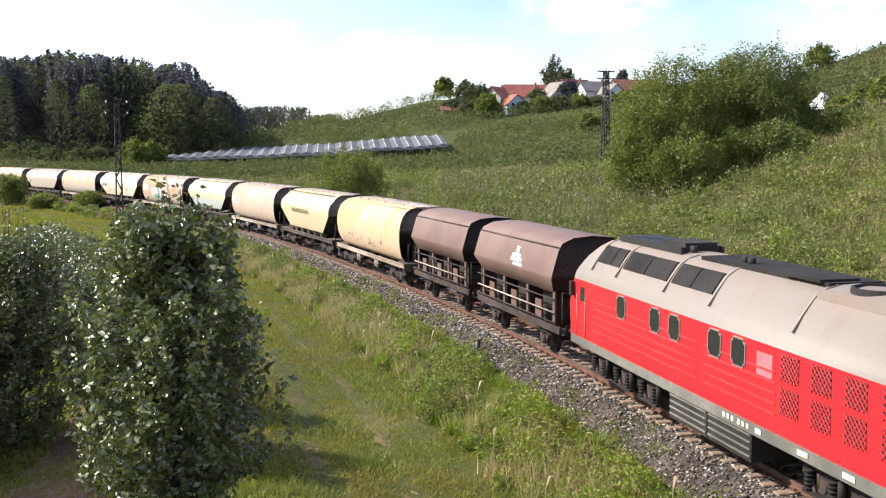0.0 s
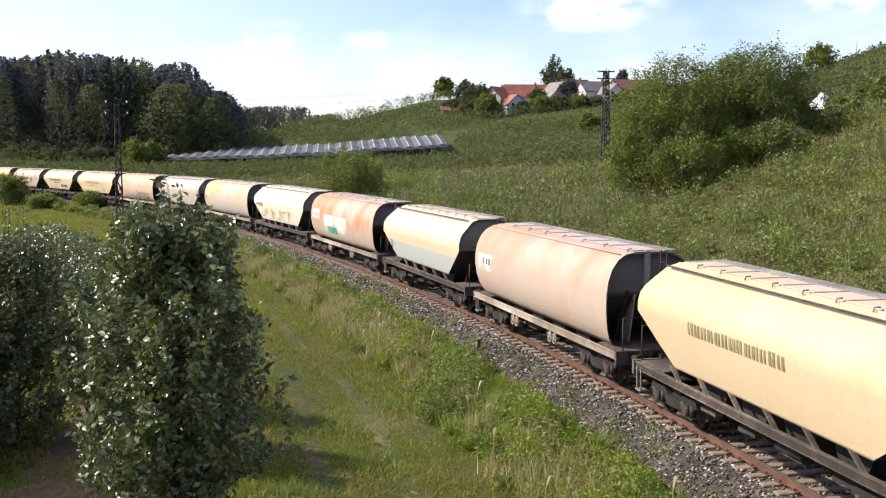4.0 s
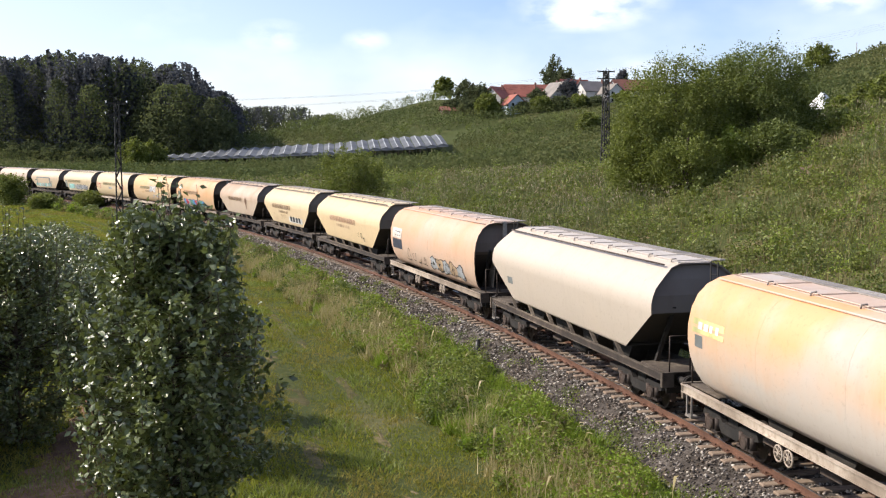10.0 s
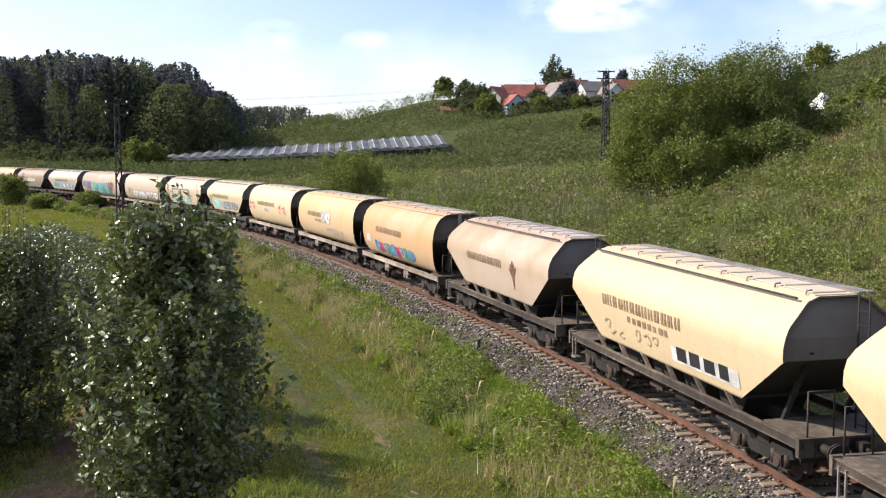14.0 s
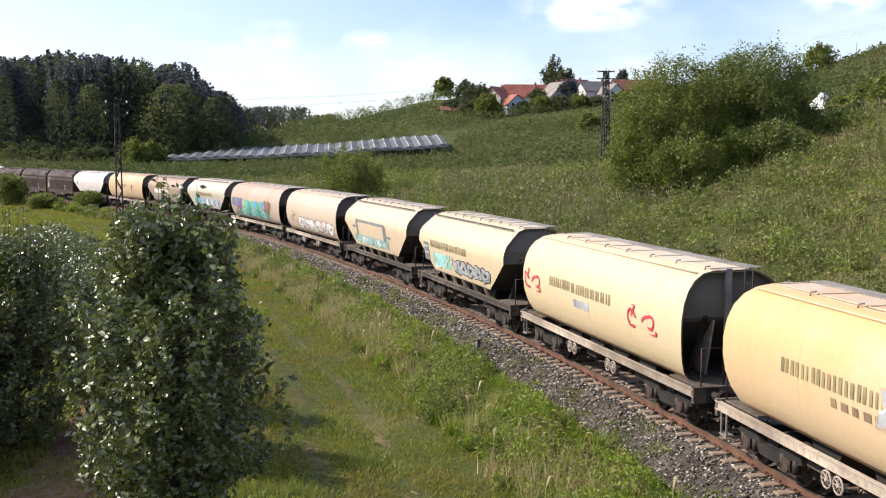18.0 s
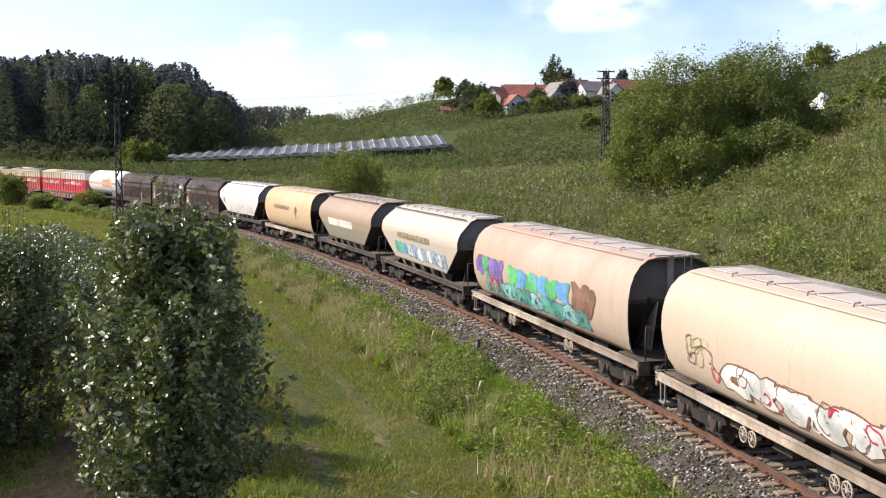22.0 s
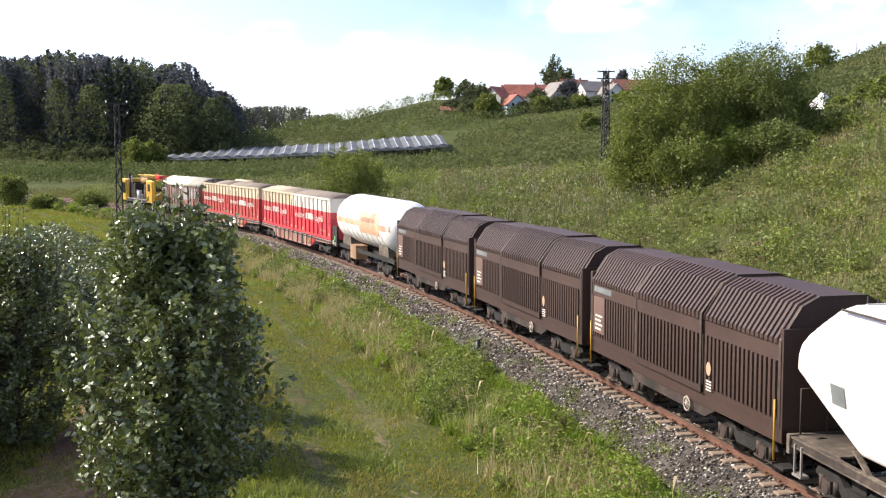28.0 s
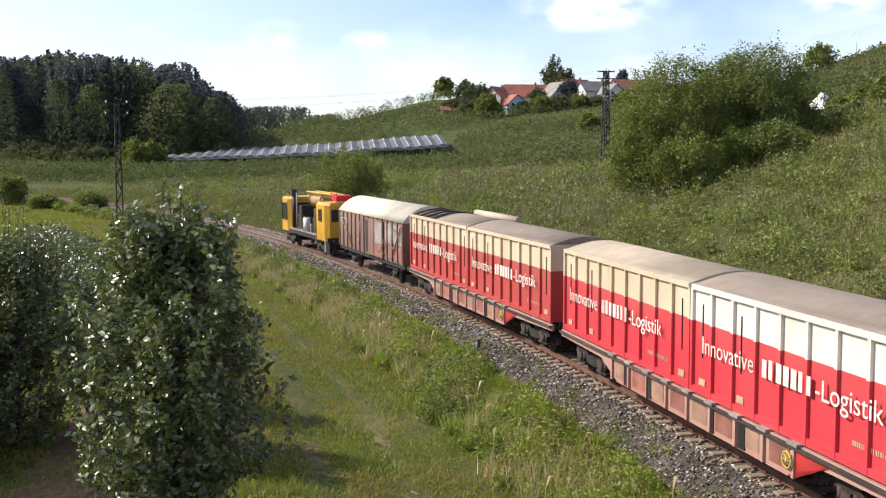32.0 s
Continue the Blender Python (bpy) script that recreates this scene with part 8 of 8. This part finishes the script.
def house(px, d, w, l, wall_h, ridge_h, turn, wall_col, roof_col, label, chimney=True):
    x, y, z = at(px, d)
    root = thing("house", pose(x, y, z - 1.6, 0, 0, turn), label, "house", "village houses")
    wall = speckled("house_wall", [tuple(0.92 * v for v in wall_col), wall_col], 0.8, 0.9, 0, 0.05, 0.005, 0.05)
    tile = speckled("roof_tile", [tuple(0.8 * v for v in roof_col), roof_col], 3, 0.8)
    bm = bmesh.new()
    out = [(-w / 2, 0), (w / 2, 0), (w / 2, wall_h), (0, ridge_h - 0.1), (-w / 2, wall_h)]
    prism(bm, out, -l / 2, l / 2)
    part("wall", bm, wall, root)
    for sx in (-1, 1):
        bm = bmesh.new()
        e = 0.5
        slope = (ridge_h - wall_h) / (w / 2)
        a = [(0, ridge_h), (sx * (w / 2 + e), wall_h - e * slope), (sx * (w / 2 + e), wall_h - e * slope + 0.2), (0, ridge_h + 0.22)]
        prism(bm, a, -l / 2 - 0.5, l / 2 + 0.5)
        part("roof", bm, tile, root, "tiled pitched roof")
    frame_mat = M["white_paint"]
    for side in (-1,):
        for k in range(2):
            for zz in (1.0, 3.6):
                if zz + 1.2 > wall_h + 0.9:
                    continue
                xx = (k - 0.5) * w * 0.45
                bm = bmesh.new()
                box(bm, xx - 0.5, xx + 0.5, -l / 2 - 0.04, -l / 2 + 0.05, zz, zz + 1.25)
                wn = part("window", bm, frame_mat, root)
                bm = bmesh.new()
                box(bm, xx - 0.4, xx + 0.4, -l / 2 - 0.06, -l / 2 + 0.02, zz + 0.1, zz + 1.15)
                part("pane", bm, M["glass"], wn)
    n = max(2, int(l / 3.2))
    for k in range(n):
        yy = -l / 2 + l * (k + 0.5) / n
        for zz in (1.0, 3.6):
            if zz + 1.2 > wall_h:
                continue
            bm = bmesh.new()
            box(bm, -w / 2 - 0.04, -w / 2 + 0.05, yy - 0.5, yy + 0.5, zz, zz + 1.2)
            wn = part("window", bm, frame_mat, root)
            bm = bmesh.new()
            box(bm, -w / 2 - 0.06, -w / 2 + 0.02, yy - 0.4, yy + 0.4, zz + 0.1, zz + 1.1)
            part("pane", bm, M["glass"], wn)
    if chimney:
        bm = bmesh.new()
        box(bm, 0.6, 1.2, l * 0.15, l * 0.15 + 0.6, ridge_h - 0.9, ridge_h + 0.9)
        part("chimney", bm, flat_paint("chimney_brick", (0.3, 0.14, 0.1)), root)
    return root


def build_village():
    red, brown = (0.4, 0.13, 0.09), (0.3, 0.12, 0.08)
    house(880, 405, 8.0, 11, 5.2, 9.2, -28, (0.78, 0.76, 0.72), red, "white gabled house with a red tiled roof")
    house(908, 392, 7.0, 9, 4.4, 7.6, 14, (0.5, 0.6, 0.66), red, "pale blue gabled house with a red tiled roof")
    house(932, 412, 9.0, 17, 4.4, 8.6, -78, (0.74, 0.7, 0.64), red, "long farmhouse with a wide red roof")
    house(984, 402, 10.0, 12, 4.0, 9.2, 18, (0.72, 0.7, 0.66), (0.3, 0.27, 0.24), "white house with a grey-brown roof")
    house(1014, 425, 8.0, 12, 4.4, 8.8, -60, (0.68, 0.62, 0.56), red, "house with a red roof behind a tree")
    house(1052, 405, 9.0, 12, 4.6, 8.0, -72, (0.74, 0.73, 0.7), (0.16, 0.15, 0.15), "white house with a dark grey roof")
    house(1078, 398, 7.5, 9, 4.2, 7.4, 20, (0.74, 0.73, 0.7), (0.28, 0.25, 0.22), "white house with a shallow grey-brown roof")
    house(1112, 410, 8.0, 14, 4.0, 7.6, -70, (0.7, 0.66, 0.6), brown, "long house with a dull red roof")
    house(800, 398, 4.5, 8, 2.4, 3.6, -80, (0.3, 0.22, 0.16), brown, "small wooden barn with a rusty roof", False)
    x, y, z = at(1450, 112)
    z = 7.3 + (248 - 197) / 1950 * 112 - 4.0
    root = thing("hut", pose(x, y, z, 0, 0, 35), "small hut with a bright white pyramid roof", "hut")
    bm = bmesh.new()
    box(bm, -1.05, 1.05, -1.05, 1.05, -0.5, 4.0)
    part("wall", bm, flat_paint("hut_wall", (0.3, 0.28, 0.25)), root)
    bm = bmesh.new()
    tube(bm, (0, 0, 4.0), (0, 0, 5.8), 1.75, 4, 0.08, smooth=False)
    part("roof", bm, M["white_paint"], root)
    x, y, z = at(1507, 230)
    root = thing("mast", pose(x, y, z), "thin distant mast on the ridge", "mast")
    bm = bmesh.new()
    tube(bm, (0, 0, 0), (0, 0, 5.6), 0.09, 6, 0.06)
    part("post", bm, M["grey_steel"], root)


build_village()


def build_nets():
    """Hail nets over a plantation: long pale ridges of netting on posts."""
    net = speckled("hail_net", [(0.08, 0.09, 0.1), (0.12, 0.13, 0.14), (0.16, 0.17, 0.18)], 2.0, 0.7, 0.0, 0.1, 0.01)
    # the narrow strip left of each ridge line is paler than the rest
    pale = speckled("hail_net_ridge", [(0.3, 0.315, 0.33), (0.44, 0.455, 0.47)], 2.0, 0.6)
    for k in range(26):
        u = k / 25
        x0, y0 = -78 + 78 * u, 303 + 8 * max(0.0, u - 0.6) / 0.4
        root = thing("hail_net", pose(0, 0, 0), "grey hail net stretched in a long ridge over fruit trees", "net", "hail nets")
        dx, dy = -0.1, 0.99
        long = min(22, 5 + 2.4 * k)
        bm, bp = bmesh.new(), bmesh.new()
        n = 10
        rows = []
        for j in range(n + 1):
            t = j / n * long
            cx, cy = x0 + dx * t, y0 + dy * t
            row = []
            for a, h in ((-1.52, 2.85), (-0.22, 3.2), (0.0, 3.3), (1.52, 2.85)):
                row.append(Vector((cx + a, cy, gz(cx + a, cy) + h)))
            rows.append(row)
        for p, q in zip(rows, rows[1:]):
            for i in (0, 2):
                bm.faces.new([bm.verts.new(v) for v in (p[i], p[i + 1], q[i + 1], q[i])])
            bp.faces.new([bp.verts.new(v) for v in (p[1], p[2], q[2], q[1])])
        e = rows[0]
        low = [Vector((v.x, v.y - 0.3, v.z - 0.5)) for v in (e[0], e[3])]
        bm.faces.new([bm.verts.new(v) for v in (low[0], low[1], e[3], e[2], e[0])])
        bmesh.ops.remove_doubles(bm, verts=bm.verts, dist=0.001)
        bmesh.ops.remove_doubles(bp, verts=bp.verts, dist=0.001)
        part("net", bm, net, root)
        part("ridge", bp, pale, root, "paler strip of net beside the ridge line")
        for j in (0, 5, 10):
            bm = bmesh.new()
            p = rows[j][2]
            tube(bm, (p.x, p.y, p.z - 4.2), p, 0.07, 5)
            part("post", bm, M["sleeper"], root)


build_nets()


def build_stub():
    p = on_line(24.2, 2.55, -0.7)
    root = thing("marker_post", pose(p.x, p.y, p.z), "short dark wooden post at the ballast edge", "post")
    bm = bmesh.new()
    tube(bm, (0, 0, -0.2), (0.02, 0.0, 0.62), 0.12, 9, 0.09)
    tube(bm, (0.02, 0, 0.62), (0.02, 0, 0.68), 0.09, 9, 0.04)
    part("post", bm, M["black_paint"], root)


build_stub()


def build_fly():
    """A small insect that crosses close before the lens."""
    root = thing("fly", pose(0, 0, 0), "small dark fly crossing the sky", "insect")
    bm = bmesh.new()
    tube(bm, (-0.006, 0, 0), (0.004, 0, 0.001), 0.0028, 8, 0.0022)
    tube(bm, (0.004, 0, 0.001), (0.007, 0, 0.001), 0.002, 8, 0.001)
    part("body", bm, M["black_paint"], root)
    for sgn in (-1, 1):
        bm = bmesh.new()
        vs = [bm.verts.new(p) for p in ((0.002, 0, 0.002), (0.0, sgn * 0.009, 0.006), (-0.007, sgn * 0.007, 0.004))]
        bm.faces.new(vs)
        part("wing", bm, M["grey_steel"], root)
    return root


FLY = build_fly()


# ---- sleepers and stones ----
def build_sleepers():
    rng = random.Random(3)
    bm = bmesh.new()
    box(bm, -0.13, 0.13, -1.3, 1.3, -0.34, -0.155)
    bmesh.ops.bevel(bm, geom=[e for e in bm.edges], offset=0.018, segments=1, affect="EDGES")
    m, nt, b = material("old_sleeper", 0.9)
    info = nt.nodes.new("ShaderNodeObjectInfo")
    grain = noise_node(nt, 6.0, 6.0, 0.7, stretch=(4, 0.6, 4))
    col = ramp_node(nt, grain, [(0.3, (0.13, 0.09, 0.065)), (0.55, (0.27, 0.2, 0.15)), (0.75, (0.4, 0.33, 0.26))])
    col = mix_node(nt, ramp_node(nt, info.outputs["Random"], [(0.0, (0.0, 0.0, 0.0)), (1.0, (0.5, 0.5, 0.5))]), col, (0.3, 0.24, 0.18))
    nt.links.new(col, b.inputs["Base Color"])
    bump_node(nt, b, grain, 0.6, 0.02)
    me = mesh_of(bm, "sleeper", m)
    bmc = bmesh.new()
    for y in (-0.7535, 0.7535):
        box(bmc, -0.16, 0.16, y - 0.17, y + 0.17, -0.157, -0.14)
        for d in (-0.11, 0.11):
            tube(bmc, (0.0, y + d, -0.15), (0.0, y + d, -0.1), 0.03, 6)
    clip = mesh_of(bmc, "rail_fastening", M["rail"])
    root = thing("sleepers", pose(0, 0, 0), "weathered wooden sleepers bedded in the ballast", "sleeper", kind="structure")
    s = -14.0
    n = 0
    while n < 240:
        p = on_line(s)
        t = math.degrees(line_angle(s)) + rng.uniform(-0.7, 0.7)
        o = placed("sleeper", me, root, pose(p.x, p.y, p.z + rng.uniform(-0.01, 0.006), 0, 0, t))
        if n < 140:
            placed("rail_fastening", clip, o)
        s += 0.62
        n += 1
    v0 = [(-0.13, -1.3, -0.34), (0.13, -1.3, -0.34), (0.13, 1.3, -0.34), (-0.13, 1.3, -0.34), (-0.13, -1.3, -0.155), (0.13, -1.3, -0.155), (0.13, 1.3, -0.155), (-0.13, 1.3, -0.155)]
    fc = [(4, 5, 6, 7), (0, 1, 5, 4), (1, 2, 6, 5), (2, 3, 7, 6), (3, 0, 4, 7)]
    V, F = [], []
    while s < 240:
        p = on_line(s)
        mt = pose(p.x, p.y, p.z, 0, 0, math.degrees(line_angle(s)))
        k = len(V)
        V += [tuple(mt @ Vector(v)) for v in v0]
        F += [tuple(i + k for i in f) for f in fc]
        s += 0.62
    me2 = bpy.data.meshes.new("far_sleepers")
    me2.from_pydata(V, [], F)
    me2.materials.append(M["sleeper"])
    o = new("far_sleepers", me2)
    o.parent = root
    tagged(o, kind="stuff")


build_sleepers()


def build_stones():
    gen = np.random.default_rng(61)
    m, nt, b = material("ballast_pieces", 0.9)
    geo = nt.nodes.new("ShaderNodeNewGeometry")
    col = ramp_node(nt, geo.outputs["Random Per Island"], [(0.0, (0.05, 0.044, 0.037)), (0.5, (0.17, 0.15, 0.13)), (0.8, (0.33, 0.3, 0.265)), (1.0, (0.6, 0.56, 0.5))])
    rust = noise_node(nt, 0.8, 3.0)
    col = mix_node(nt, ramp_node(nt, rust, [(0.45, (0, 0, 0)), (0.7, (0.5, 0.5, 0.5))]), col, (0.2, 0.14, 0.1))
    nt.links.new(col, b.inputs["Base Color"])
    n = 46000
    s = -8 + 118 * gen.random(n) ** 1.7
    lat = gen.uniform(-3.0, 3.3, n)
    h = np.where(np.abs(lat) < 1.75, -0.19, -0.19 - (np.abs(lat) - 1.75) * 0.41)
    ok = ~((np.abs(np.abs(lat) - 0.7535) < 0.09) | ((((s + 14) / 0.62 + 0.5) % 1 > 0.28) & (((s + 14) / 0.62 + 0.5) % 1 < 0.72) & (np.abs(lat) < 1.32)))
    s, lat, h = s[ok], lat[ok], h[ok]
    n = len(s)
    x, y, z, th = (np.interp(s, LINE_S, a) for a in (LINE_X, LINE_Y, LINE_Z, LINE_TH))
    c = np.stack([x - np.sin(th) * lat, y + np.cos(th) * lat, z + h], -1)
    size = gen.uniform(0.022, 0.05, n) * (1 + np.clip(s, 0, 100) / 90)
    base = np.array([(1, 0, 0), (-1, 0, 0), (0, 1, 0), (0, -1, 0), (0, 0, 0.75), (0, 0, -0.75)], float)
    a = gen.uniform(0, 2 * np.pi, n)
    rot = np.stack([np.cos(a), -np.sin(a), np.sin(a), np.cos(a)], -1).reshape(-1, 2, 2)
    v = base[None] * (size[:, None] * gen.uniform(0.7, 1.3, (n, 6)))[..., None] + gen.normal(0, 0.2, (n, 6, 3)) * size[:, None, None]
    v[..., :2] = np.einsum("nij,nkj->nki", rot, v[..., :2])
    v = (v + c[:, None]).reshape(-1, 3)
    f = np.array([(0, 2, 4), (2, 1, 4), (1, 3, 4), (3, 0, 4), (2, 0, 5), (1, 2, 5), (3, 1, 5), (0, 3, 5)])
    f = (np.arange(n)[:, None, None] * 6 + f[None]).reshape(-1, 3)
    stuff("ballast_stones", v, f, [m], "loose grey crushed stones between and beside the sleepers", "ballast")


build_stones()


# ---- what moves ----
def motions():
    """The whole train runs past at one speed along the curve of the track, and its wheels turn."""
    for root, middle, reach in TRAIN:
        rows = []
        for k in range(65):
            t = 0.5 * k
            s = middle - SPEED * t
            a, b = on_line(s - reach), on_line(s + reach)
            d = a - b
            c = (a + b) / 2
            rows.append((t, pose(c.x, c.y, c.z, 0, -math.degrees(math.asin(d.z / d.length)), math.degrees(math.atan2(d.y, d.x)))))
        walk(root, rows)
        # the wheels turn while the vehicle is near: 46 degrees for each thirtieth of a second
        t0, t1 = max(0.0, (middle - 62) / SPEED), min(32.0, (middle + 12) / SPEED)
        if t1 <= t0:
            continue
        first, last = math.ceil(t0 * FPS), math.floor(t1 * FPS)
        step = math.degrees(SPEED / FPS / 0.46)
        for wheel in [o for o in root.children_recursive if o in WHEELS]:
            base = wheel.matrix_basis.copy()
            sign = 1 if base.to_euler().z < 1 else -1
            spun = [(k / FPS, base @ pose(0, 0, 0, 0, sign * step * (k - first), 0)) for k in range(first, last + 1)]
            if first > 0:
                spun.insert(0, (0.0, base))
            if last < 32 * FPS:
                spun.append((32.0, spun[-1][1]))
            walk(wheel, spun)
    walk(FLY, [(0.0, pose(2.5, -6.0, 7.6)), (5.4, pose(2.5, -6.0, 7.6)), (5.87, pose(1.6, 0.6, 8.3, 0, 0, 110)), (6.0, pose(-0.235, 2.6, 7.42, 0, 0, 140)), (6.13, pose(-3.2, 3.0, 8.0, 0, 0, 170)), (6.6, pose(-9.0, -6.0, 9.0, 0, 0, 190)), (32.0, pose(-9.0, -6.0, 9.0, 0, 0, 190))])


motions()
